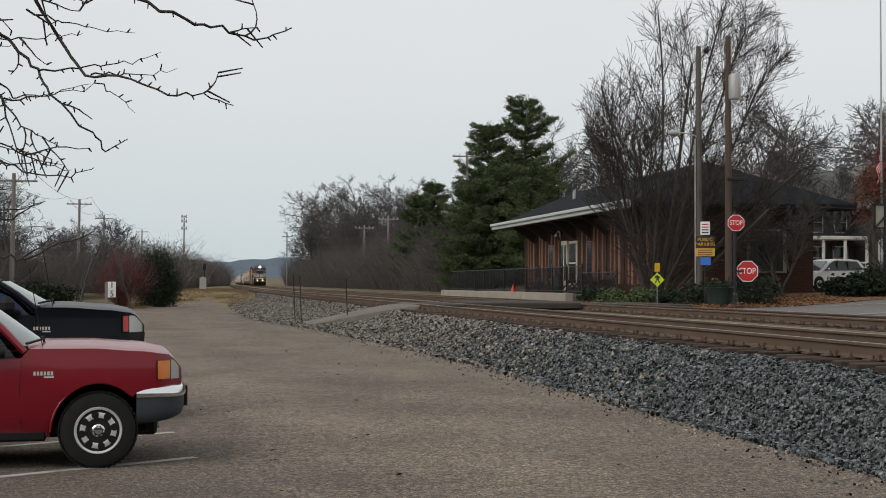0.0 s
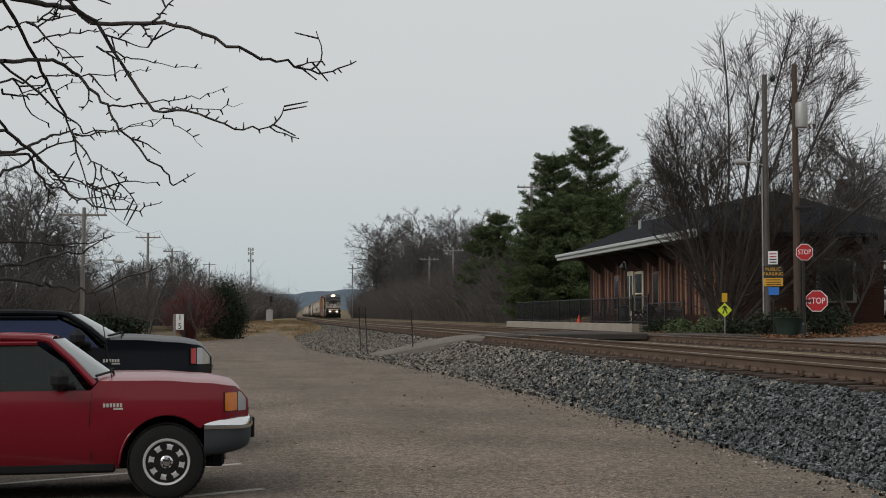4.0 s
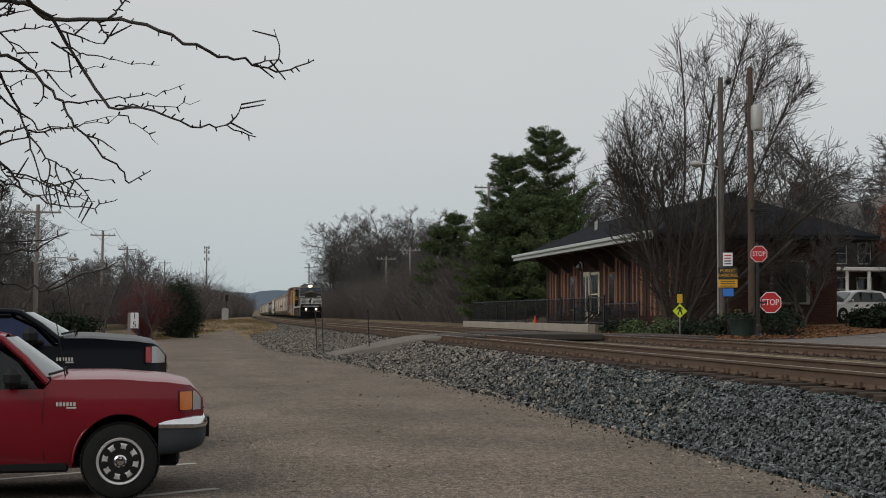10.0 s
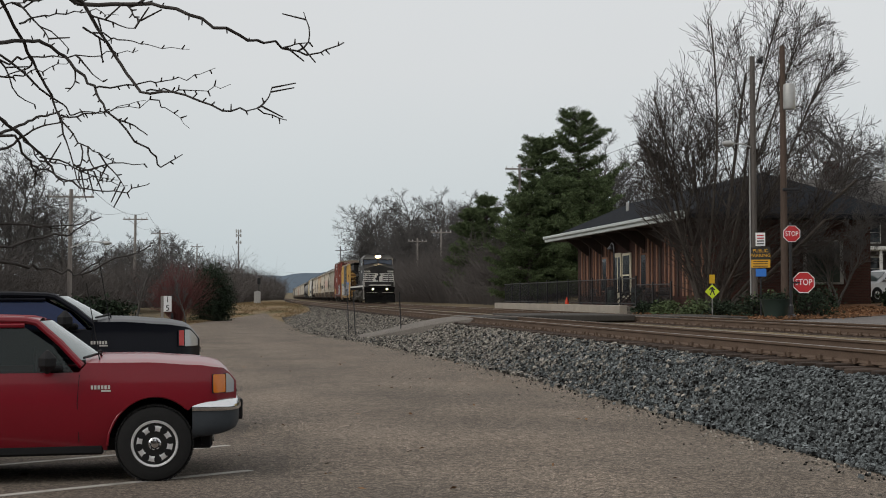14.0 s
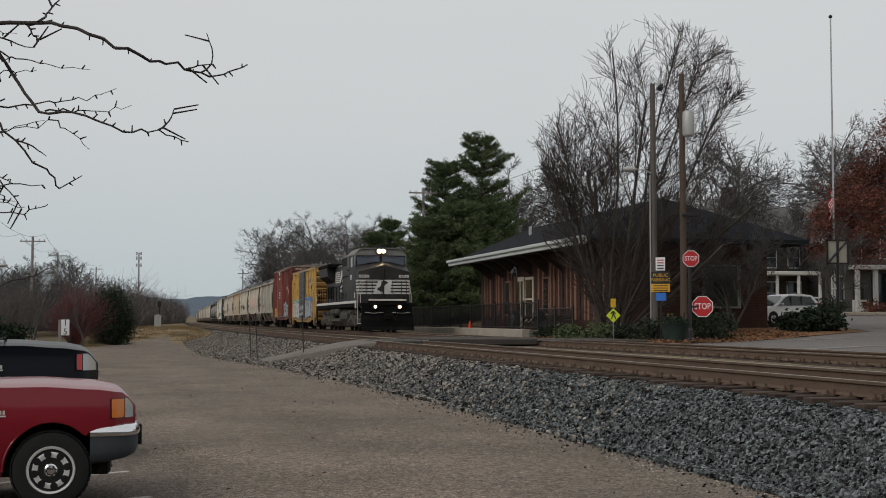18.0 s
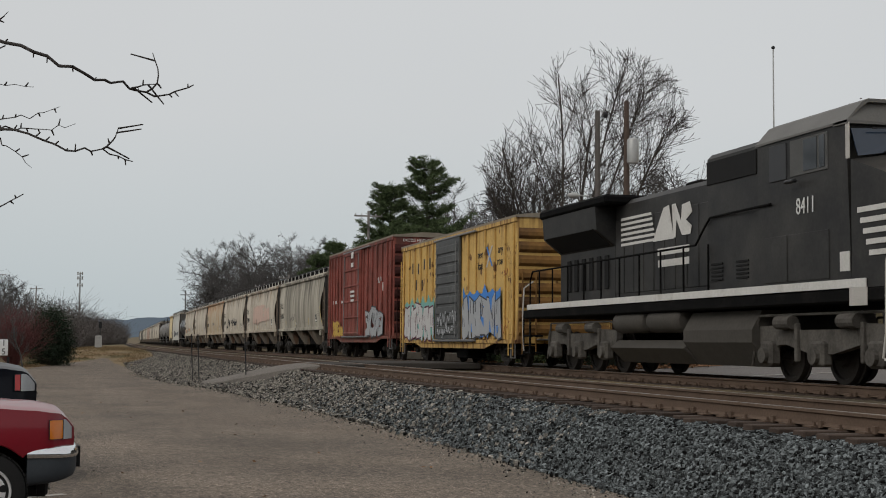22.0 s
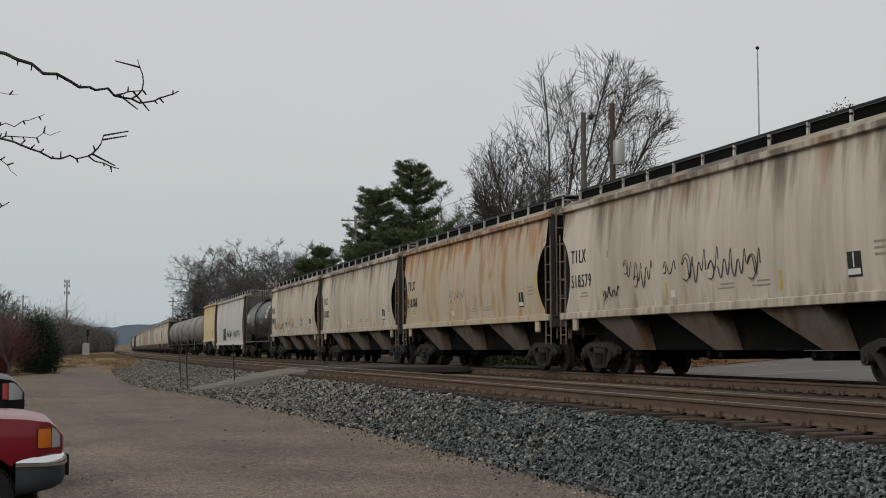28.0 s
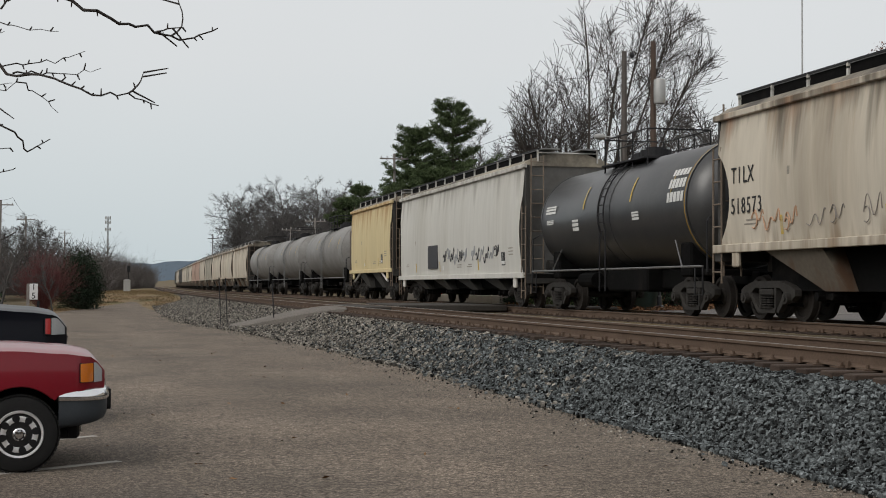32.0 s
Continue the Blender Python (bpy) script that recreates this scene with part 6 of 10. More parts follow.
# ---- trees and bushes ----
def tubes(name, segs, n, material, label=""):
    """Round bars (x0 y0 z0 x1 y1 z1 r0 r1) joined into one mesh."""
    a = np.array(segs, float)
    p, q, r0, r1 = a[:, :3], a[:, 3:6], a[:, 6], a[:, 7]
    d = q - p
    d /= np.linalg.norm(d, axis=1, keepdims=True) + 1e-9
    ref = np.where(np.abs(d[:, 2:3]) > 0.9, np.array([[1.0, 0, 0]]), np.array([[0, 0, 1.0]]))
    u = np.cross(d, ref)
    u /= np.linalg.norm(u, axis=1, keepdims=True) + 1e-9
    w = np.cross(d, u)
    an = 2 * np.pi * np.arange(n) / n
    ring = u[:, None] * np.cos(an)[None, :, None] + w[:, None] * np.sin(an)[None, :, None]
    v = np.concatenate([p[:, None] + ring * r0[:, None, None], q[:, None] + ring * r1[:, None, None]], 1)
    k = np.arange(n)
    f = np.stack([k, (k + 1) % n, n + (k + 1) % n, n + k], 1)
    f = f[None] + (2 * n * np.arange(len(a)))[:, None, None]
    me = bpy.data.meshes.new(name)
    me.from_pydata(v.reshape(-1, 3).tolist(), [], f.reshape(-1, 4).tolist())
    me.materials.append(material)
    if n > 4:
        me.shade_smooth()
    return me


def grow(rng, segs, p, d, length, r, level, top, bend=0.16, rise=0.10, kids=4, angle=0.75, shrink=0.6, first=0.25):
    n = max(3, 6 - level)
    step = length / n
    for i in range(n):
        d = (d + Vector((rng.gauss(0, bend), rng.gauss(0, bend), rng.gauss(0, bend) + rise))).normalized()
        q = p + d * step
        r1 = max(r * (1 - 0.6 / n), 0.004)
        segs.append((*p, *q, r, r1, level))
        if level < top and (i + 1) / n > first:
            m = kids if i < n - 1 else kids + 1
            for _ in range(max(1, round(m * rng.uniform(0.4, 1.0)))):
                side = d.orthogonal().normalized()
                side.rotate(Matrix.Rotation(rng.uniform(0, 6.283), 3, d))
                a = angle * rng.uniform(0.6, 1.25)
                e = (d * math.cos(a) + side * math.sin(a)).normalized()
                grow(rng, segs, q, e, length * shrink * rng.uniform(0.6, 1.1) * (1 - 0.35 * i / n), r1 * 0.55, level + 1, top, bend, rise, kids, angle, shrink, first)
        p, r = q, r1


def bare_tree_meshes(seed, stems, height, radius, top, lean_out, kids, twig, bark_mat=None, **kw):
    rng, segs = random.Random(seed), []
    for k in range(stems):
        an = 6.283 * (k + rng.uniform(-0.3, 0.3)) / stems
        o = lean_out * rng.uniform(0.5, 1.2) if stems > 1 else 0.03
        d = Vector((math.cos(an) * o, math.sin(an) * o, 1)).normalized()
        grow(rng, segs, Vector((0.12 * math.cos(an), 0.12 * math.sin(an), 0)) if stems > 1 else Vector((0, 0, 0)), d, height * rng.uniform(0.85, 1.05), radius, 0, top, kids=kids, **kw)
    big = [s[:8] for s in segs if s[8] <= 1]
    small = [(*s[:6], max(s[6], twig), max(s[7], twig * 0.7)) for s in segs if s[8] > 1]
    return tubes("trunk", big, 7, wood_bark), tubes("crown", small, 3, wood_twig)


def bare_tree(meshes, m, label, group="", size=1.0):
    t = thing("tree", label, "tree", group, m=m @ Matrix.Diagonal((size, size, size, 1)))
    part("trunk", meshes[0], None, t)
    part("crown", meshes[1], None, t)
    return t


def stand(x, y, turn=0.0, dz=0.0):
    return pose(x, y, ground_height(x, y) + dz, 0, 0, turn)


def fan_tree(seed, stems, middle, reach):
    """A many-stemmed tree: stems fan from one foot, limbs fork upwards, twigs fill a ragged dome."""
    rng, big, mid, small = random.Random(seed), [], [], []
    middle = Vector(middle)

    def room(p, d):
        """How far p may go along d inside the dome, whose outline is uneven."""
        k = 1.0 + 0.13 * noise.noise((p + d * 2.0) * 0.42) + 0.06 * noise.noise(p * 1.3)
        h = [reach[i] * k for i in range(3)]
        u = Vector([(p[i] - middle[i]) / h[i] for i in range(3)])
        v = Vector([d[i] / h[i] for i in range(3)])
        qa, qb, qc = v.dot(v), u.dot(v), u.dot(u) - 1
        disc = qb * qb - qa * qc
        return 0.0 if disc <= 0 else max(0.0, (-qb + math.sqrt(disc)) / qa)

    def shoot(p, d, length, r, level):
        n = (9, 6, 4, 2)[level] if length > 0.5 else 2
        sway = Vector((rng.gauss(0, 1), rng.gauss(0, 1), 0)) * (0.03, 0.06, 0.07, 0.08)[level]
        step = length / n
        for i in range(n):
            lift = (0.006, 0.03, 0.03, 0.03)[level]
            d = (d + sway * math.cos(3.0 * i / n) + Vector((rng.gauss(0, 0.03), rng.gauss(0, 0.03), lift + rng.gauss(0, 0.03)))).normalized()
            q = p + d * step
            r1 = max(r * (1 - (0.92 if level == 0 else 0.75) / n), 0.0085)
            (big if level == 0 else mid if level == 1 else small).append((*p, *q, r, r1))
            if level < 3:
                along = (i + 1) / n
                count = (0, 1, 1, 2, 2, 3, 3, 3, 4)[i] if level == 0 else (1, 1, 1, 2, 2)[rng.randrange(5)] if level == 1 else (1, 1, 1, 2)[rng.randrange(4)]
                for _ in range(count):
                    side = d.orthogonal().normalized()
                    side.rotate(Matrix.Rotation(rng.uniform(0, 6.283), 3, d))
                    out = Vector((q.x - middle.x * 0.5, q.y, 0)).normalized() if level == 0 else Vector((0, 0, 0))
                    e = (d + side * rng.uniform(0.42, 0.95) + out * 0.22).normalized()
                    if e.z < -0.25:
                        continue
                    far = room(q, e)
                    ln = min(far * rng.uniform(0.7, 1.02), (4.2 * (1.15 - 0.5 * along), 1.7, 0.75)[level] * rng.uniform(0.5, 1.15))
                    if ln > 0.15:
                        shoot(q, e, ln, max(r1 * rng.uniform(0.34, 0.5), 0.0085), level + 1)
            p, r = q, r1
            if level == 0 and i > 3 and room(p, d) < 0.5:
                break
    for k in range(stems):
        an = 6.283 * (k + rng.uniform(-0.25, 0.25)) / stems
        out = rng.uniform(0.35, 0.85) if k % 3 else rng.uniform(0.05, 0.3)
        d = Vector((math.cos(an) * out + 0.17, math.sin(an) * out, 1)).normalized()
        p = Vector((0.3 * math.cos(an), 0.3 * math.sin(an), -0.1))
        shoot(p, d, room(p + d * 3.0, d) * rng.uniform(0.80, 0.95) + 3.0, rng.uniform(0.085, 0.135), 0)
    for k in range(90):          # suckers and drooping lower twigs
        a, w = rng.uniform(0, 6.283), rng.uniform(0.2, 1.0)
        p = Vector((w * 1.3 * math.cos(a) + 0.3, w * 1.3 * math.sin(a), 0.5 + 3.2 * w * rng.uniform(0.4, 1.0)))
        d = Vector((math.cos(a), math.sin(a), rng.uniform(0.1, 1.0))).normalized()
        shoot(p, d, rng.uniform(0.9, 2.6), 0.016, 2)
    return tubes("trunk", big, 8, bark), tubes("limb_frame", mid, 5, bark), tubes("crown", small, 3, twig_mat)


big_tree = thing("tree", "large bare many-stemmed tree beside the depot", "tree", m=stand(20.15, 56.8, 0, -0.1))
for nm, me in zip(("trunk", "limb_frame", "crown"), fan_tree(7, 15, (2.05, 0, 7.3), (5.6, 3.6, 7.05))):
    part(nm, me, None, big_tree)

wood_kinds = [bare_tree_meshes(20, 1, 9.0, 0.20, 3, 0, 4, 0.015, rise=0.06, angle=0.8, shrink=0.55),
              bare_tree_meshes(31, 1, 10.5, 0.19, 3, 0, 4, 0.015, rise=0.10, angle=0.62, shrink=0.48),
              bare_tree_meshes(42, 3, 7.0, 0.13, 3, 0.45, 4, 0.014, rise=0.06, angle=0.7, shrink=0.6),
              bare_tree_meshes(53, 1, 11.5, 0.24, 3, 0, 5, 0.016, rise=0.03, angle=0.95, shrink=0.52)]
rng = random.Random(77)
for k in range(46):          # the wood beyond the tracks
    y = 142 + 206 * (k / 45) ** 1.2 + rng.uniform(-4, 4)
    x = 24 + lean(y) + rng.uniform(0, 9) + 2.0 * (k % 3)
    bare_tree(wood_kinds[rng.randrange(4)], stand(x, y, rng.uniform(0, 360)), "bare winter tree in a dense wood", "wood beyond the tracks", rng.uniform(0.85, 1.25) * (0.62 + 0.55 * ease(y, 150, 300)))
for k in range(34):          # the wood behind the parking lot
    y = 70 + 170 * (k / 33) ** 1.1 + rng.uniform(-4, 4)
    x = -14.5 - rng.uniform(0, 12) + 9.0 * ease(y, 120, 220)
    bare_tree(wood_kinds[rng.randrange(4)], stand(x, y, rng.uniform(0, 360)), "bare winter tree behind the parking lot", "wood behind the lot", rng.uniform(0.72, 1.0) * (1.0 - 0.22 * ease(y, 90, 180)))
for k in range(26):          # trees behind the depot and the houses
    y = 98 + rng.uniform(0, 45)
    x = 33 + 2.0 * k + rng.uniform(-1, 1)
    bare_tree(wood_kinds[rng.randrange(4)], stand(x, y, rng.uniform(0, 360)), "bare winter tree behind the houses", "trees behind the houses", rng.uniform(0.72, 0.95) if x < 41 else rng.uniform(0.95, 1.3))


def thicket(name, count, place, tall, thick, material, label):
    """Brush: thin bent stems with side twigs, joined."""
    rg = np.random.default_rng(len(name) + count)
    p, h = place(rg, count)
    n = len(p)
    h = h * tall * rg.uniform(0.35, 1.0, n)
    segs = []
    tilt = rg.normal(0, 0.28, (n, 2))
    mid = p + np.stack([tilt[:, 0] * h * 0.5, tilt[:, 1] * h * 0.5, h * 0.5], 1)
    top = mid + np.stack([(tilt[:, 0] + rg.normal(0, 0.35, n)) * h * 0.5, (tilt[:, 1] + rg.normal(0, 0.35, n)) * h * 0.5, h * 0.5], 1)
    t = np.full((n, 1), thick)
    segs.append(np.concatenate([p, mid, t, t * 0.8], 1))
    segs.append(np.concatenate([mid, top, t * 0.8, t * 0.45], 1))
    for _ in range(4):
        q = rg.uniform(0.25, 1.0, (n, 1))
        a = np.where(q < 0.5, p + (mid - p) * q * 2, mid + (top - mid) * (q * 2 - 1))
        e = a + np.stack([rg.normal(0, 0.22, n) * h, rg.normal(0, 0.22, n) * h, np.abs(rg.normal(0.12, 0.16, n)) * h], 1)
        segs.append(np.concatenate([a, e, t * 0.5, t * 0.25], 1))
    return tagged(new(name, tubes(name, np.concatenate(segs), 3, material)), label, "brush", kind="stuff")


def right_place(rg, n):
    y = 112 + 260 * rg.uniform(0, 1, n) ** 1.3
    x = 21.5 + np.array([lean(q) for q in y]) + rg.exponential(3.0, n)
    return np.stack([x, y, np.full(n, 0.8)], 1), 0.7 + 0.6 * (np.sin(y * 0.13) * 0.5 + 0.5)


def left_place(rg, n):
    y = 62 + 190 * rg.uniform(0, 1, n) ** 1.4
    x = np.interp(y, [62, 110, 150, 200, 252], [-14.5, -12.5, -8.0, -4.0, 1.5]) - rg.exponential(5.0, n)
    return np.stack([x, y, np.full(n, 0.0) + np.interp(y, [62, 140], [0.0, 0.6])], 1), 0.6 + 0.5 * (np.sin(y * 0.21 + x * 0.3) * 0.5 + 0.5)


def house_place(rg, n):
    x = rg.uniform(30, 84, n)
    y = 104 + rg.uniform(0, 22, n)
    return np.stack([x, y, np.full(n, 1.9)], 1), 0.7 + 0.3 * rg.uniform(0, 1, n)


def trackside_place(rg, n):
    y = 150 + 330 * rg.uniform(0, 1, n)
    x = np.interp(y, [150, 250, 480], [-4.0, 2.0, 17]) - rg.exponential(3.5, n)
    return np.stack([x, y, np.full(n, 0.5)], 1), 0.8 + 0.4 * np.sin(y * 0.1)


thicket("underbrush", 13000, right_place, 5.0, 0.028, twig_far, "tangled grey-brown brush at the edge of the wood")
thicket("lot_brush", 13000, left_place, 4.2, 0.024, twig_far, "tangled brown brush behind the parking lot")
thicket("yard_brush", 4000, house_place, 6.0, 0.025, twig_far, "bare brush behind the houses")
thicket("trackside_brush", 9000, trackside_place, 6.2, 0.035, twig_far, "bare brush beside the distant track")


def leaves(name, centres, per, size, spread_r, material, seed, flat=0.6, needles=False):
    """Small leaf blades scattered round the centres, joined."""
    rg = np.random.default_rng(seed)
    c = np.repeat(np.array(centres, float), per, 0)
    n = len(c)
    c = c + rg.normal(0, 1, (n, 3)) * np.array(spread_r)
    a = rg.normal(0, 1, (n, 3))
    a[:, 2] *= flat
    a /= np.linalg.norm(a, axis=1, keepdims=True)
    b = np.cross(a, rg.normal(0, 1, (n, 3)))
    b /= np.linalg.norm(b, axis=1, keepdims=True) + 1e-9
    s = size * rg.uniform(0.6, 1.3, (n, 1))
    wd = s * (0.16 if needles else 0.5)
    v = np.stack([c - a * s, c + b * wd, c + a * s, c - b * wd], 1)
    f = np.arange(4 * n).reshape(-1, 4)
    me = bpy.data.meshes.new(name)
    me.from_pydata(v.reshape(-1, 3).tolist(), [], f.tolist())
    me.materials.append(material)
    return me


def pine(x, y, height, radius, seed, label, bare=0.12, tiers=16, gap=None):
    """Whorls of boughs that run out level and turn up, each with side shoots that end in plumes of needles."""
    rg = random.Random(seed)
    t = thing("pine_tree", label, "tree", m=stand(x, y))
    part("trunk", tubes("trunk", [(0, 0, -0.2, 0.1, 0, height * 0.5, 0.28, 0.18), (0.1, 0, height * 0.5, 0, 0, height * 0.97, 0.18, 0.03)], 8, bark), None, t)
    limbs, at, way = [], [], []
    for k in range(tiers):
        q = bare + (1 - bare) * (k + rg.uniform(-0.25, 0.25)) / tiers
        if gap and gap[0] < q < gap[1]:
            continue
        z = height * q
        env = (0.5 + radius * (0.06 + 0.92 * (1 - q) ** 0.8)) * (0.88 + 0.24 * math.sin(k * 2.4 + seed))
        turn = rg.uniform(0, 6.283)
        for j in range(8):
            an = 6.283 * (j + rg.uniform(-0.35, 0.35)) / 8 + turn
            ln = max(0.4, env * rg.uniform(0.5, 1.15))
            droop = -0.10 + 0.5 * q
            z = height * q + rg.uniform(-0.55, 0.45) * (1.1 - q)
            n = 2 + int(ln * 2.1)
            last = Vector((0, 0, z))
            for i in range(1, n + 1):
                w = i / n
                p = Vector((math.cos(an) * ln * w, math.sin(an) * ln * w, z + ln * (droop * w + 0.22 * w * w)))
                limbs.append((*last, *p, 0.05 * (1.05 - w) + 0.012, 0.05 * (1.05 - w) + 0.008))
                last = p
                if w < 0.28:
                    continue
                for sd in (-1, 0, 1):
                    b = an + sd * rg.uniform(0.5, 1.0)
                    sl = rg.uniform(0.25, 0.55) * (1.15 - 0.5 * w) * min(1.0, ln * 0.55)
                    e = p + Vector((math.cos(b) * sl, math.sin(b) * sl, rg.uniform(0.02, 0.16)))
                    limbs.append((*p, *e, 0.012, 0.006))
                    for u in (0.35, 0.7, 1.0):
                        at.append(p.lerp(e, u))
                        way.append((math.cos(b), math.sin(b), 0.55))
    for u in range(8):
        at.append((0, 0, height * (0.95 + 0.01 * u)))
        way.append((rg.uniform(-0.6, 0.6), rg.uniform(-0.6, 0.6), 1.0))
    part("bough_frame", tubes("bough_frame", limbs, 4, bark), None, t)
    nrg = np.random.default_rng(seed)
    per = 13
    c, d = np.repeat(np.array([tuple(v) for v in at]), per, 0), np.repeat(np.array(way), per, 0)
    m = len(c)
    c = c + nrg.normal(0, 1, (m, 3)) * (0.13, 0.13, 0.06)
    d = d + nrg.normal(0, 0.8, (m, 3))
    d /= np.linalg.norm(d, axis=1, keepdims=True)
    b = np.cross(d, nrg.normal(0, 1, (m, 3)))
    b /= np.linalg.norm(b, axis=1, keepdims=True) + 1e-9
    ln = 0.25 * nrg.uniform(0.7, 1.35, (m, 1))
    v = np.stack([c, c + d * ln * 0.55 + b * 0.026, c + d * ln, c + d * ln * 0.55 - b * 0.026], 1)
    me = bpy.data.meshes.new("crown")
    me.from_pydata(v.reshape(-1, 3).tolist(), [], np.arange(4 * m).reshape(-1, 4).tolist())
    me.materials.append(needle)
    part("crown", me, None, t)
    return t


pine(28.0, 111, 15.0, 5.2, 3, "tall white pine with layered green boughs", 0.14, 19, (0.70, 0.755))
pine(24.9, 111, 13.2, 4.6, 5, "dark green pine with a ragged top", 0.12, 19)
pine(22.8, 106, 8.6, 3.9, 8, "broad dark green pine with drooping boughs", 0.05, 13)
pine(27.0, 103, 8.8, 4.4, 11, "dense green pine behind the depot", 0.06, 13)
pine(26.0, 142, 10.6, 2.8, 13, "dark pine among bare trees", 0.12, 15)
pine(23.6, 138, 9.4, 2.6, 17, "dark pine among bare trees", 0.10, 14)
pine(29.4, 116, 10.4, 4.4, 19, "dense green pine behind the depot", 0.06, 14)
pine(25.6, 108, 9.4, 4.4, 23, "dense green pine among taller pines", 0.06, 14)


tuft_rng = random.Random(19)
tufts = []
while len(tufts) < 1500:
    y = 92 + 120 * tuft_rng.random() ** 1.4
    x = tuft_rng.uniform(-6.0, 6.4) + lean(y)
    if y > 119 or x < lot_left(y) - 0.1 or x > lot_right(y) + 0.6:
        if noise.noise((x * 0.35, y * 0.12, 0)) > -0.1:
            tufts.append((x, y, ground_height(x, y) + 0.07))
tagged(new("grass_tufts", leaves("grass_tufts", tufts, 16, 0.10, (0.35, 0.5, 0.03), dry_grass, 23, 2.5, True)), "tufts of dry tan winter grass beside the tracks", "grass", kind="stuff")


def bush(name, x, y, w, d, h, material, seed, label, count=60, per=26, leaf=0.11, dz=0.0):
    rg = random.Random(seed)
    t = thing(name, label, "bush", m=stand(x, y, rg.uniform(0, 40), dz))
    segs, cs = [], []
    for k in range(count):
        an, q = rg.uniform(0, 6.283), rg.uniform(0, 1) ** 0.5
        e = (math.cos(an) * w / 2 * q, math.sin(an) * d / 2 * q, h * rg.uniform(0.15, 1.0) * (1 - 0.45 * q * q))
        segs.append((0.15 * e[0], 0.15 * e[1], 0, *e, 0.02, 0.006))
        cs.append(e)
    part("stem", tubes("stem", segs, 4, twig_mat), None, t)
    part("foliage", leaves("foliage", cs, per, leaf, (w * 0.10, d * 0.10, h * 0.10), material, seed), None, t)
    return t


def twig_bush(name, x, y, w, h, material, seed, label, stems=260, thick=0.012):
    rg, segs = random.Random(seed), []
    for k in range(stems):
        an, o = rg.uniform(0, 6.283), rg.uniform(0.05, 0.75)
        d = Vector((math.cos(an) * o * w / h, math.sin(an) * o * w / h, 1)).normalized()
        p = Vector((rg.uniform(-0.2, 0.2), rg.uniform(-0.2, 0.2), 0))
        grow(rg, segs, p, d, h * rg.uniform(0.5, 1.0), thick, 2, 3, bend=0.16, rise=0.03, kids=2, angle=0.5, shrink=0.45)
    t = thing(name, label, "bush", m=stand(x, y))
    part("twig_mass", tubes("twig_mass", [s[:8] for s in segs], 3, material), None, t)
    return t


twig_bush("red_twig_bush", -3.7, 92, 4.4, 3.5, red_twig, 4, "round bush of dull red bare twigs", 420, 0.010)
bush("evergreen_bush", -1.55, 97, 2.7, 2.6, 3.9, shrub_leaf, 6, "tall dark clipped evergreen bush", 420, 60, 0.06)
bush("evergreen_bush", -7.9, 78, 4.4, 3.0, 1.7, shrub_leaf, 9, "low dark green bush at the edge of the lot", 90, 30, 0.13)
for k, (x, y, s) in enumerate(((-4.6, 66, 0.36), (-2.9, 86, 0.26))):
    bare_tree(wood_kinds[k], stand(x, y, 50 * k), "slim bare young tree beside the parking lot", "", s)

# the russet oak beyond the street
oak_rng, oak_segs = random.Random(91), []
grow(oak_rng, oak_segs, Vector((0, 0, -0.1)), Vector((-0.04, 0, 1)), 12.6, 0.48, 0, 3, bend=0.12, rise=0.03, kids=3, angle=1.0, shrink=0.62, first=0.30)
oak = thing("oak_tree", "large oak still holding russet brown leaves", "tree", m=stand(54.4, 87.0))
part("trunk", tubes("trunk", [s[:8] for s in oak_segs if s[8] <= 1], 7, bark), None, oak)
part("twig_mass", tubes("twig_mass", [s[:8] for s in oak_segs if s[8] > 1], 3, twig_mat), None, oak)
tips = [s[3:6] for s in oak_segs if s[8] >= 1 and oak_rng.random() < 0.7]
while len(tips) < 1150:       # clumps that fill an uneven, drooping crown
    p = Vector((oak_rng.gauss(0, 1), oak_rng.gauss(0, 1), oak_rng.gauss(0, 1))).normalized() * oak_rng.uniform(0.35, 1.0) ** 0.6
    q = Vector((0.0 + 9.6 * p.x, 5.5 * p.y, 9.3 + 4.4 * p.z - 1.6 * p.x * p.x))
    if noise.noise(q * 0.42) > -0.05 and q.z > 5.2 + 0.10 * max(0.0, -q.x) ** 1.3:
        tips.append(tuple(q))
part("crown", leaves("crown", tips, 40, 0.095, (0.42, 0.42, 0.30), oak_leaf, 3), None, oak)

# ---- distant hills, seen through the gap of the tracks ----
# the blue haze of distance is put into the hills' colour
hill_mat = mat("hazy_hill", (0.105, 0.135, 0.17), 1.0, var=0.12, scale=0.01, fine=0.06)
for k, (y, h, c, w) in enumerate(((1500, 36, 80, 420), (2300, 64, -40, 800))):
    hs = Shape()
    top, bot = [], []
    for i in range(61):
        x = c + w * (i / 30 - 1)
        z = 4 + h * (0.55 + 0.3 * noise.noise((x * 0.004, k * 9.0, 0)) + 0.12 * noise.noise((x * 0.03, k * 5.0, 0))) * math.sin(math.pi * i / 60) ** 0.4
        top.append((x, y + 60, z))
        bot.append((x, y, -6))
    hs.sheet([bot, top, [(p[0], y + 400, -6) for p in top]])
    solid("hill", hs, hill_mat, "distant wooded hill in blue haze", "hill", kind="structure", fix=False)


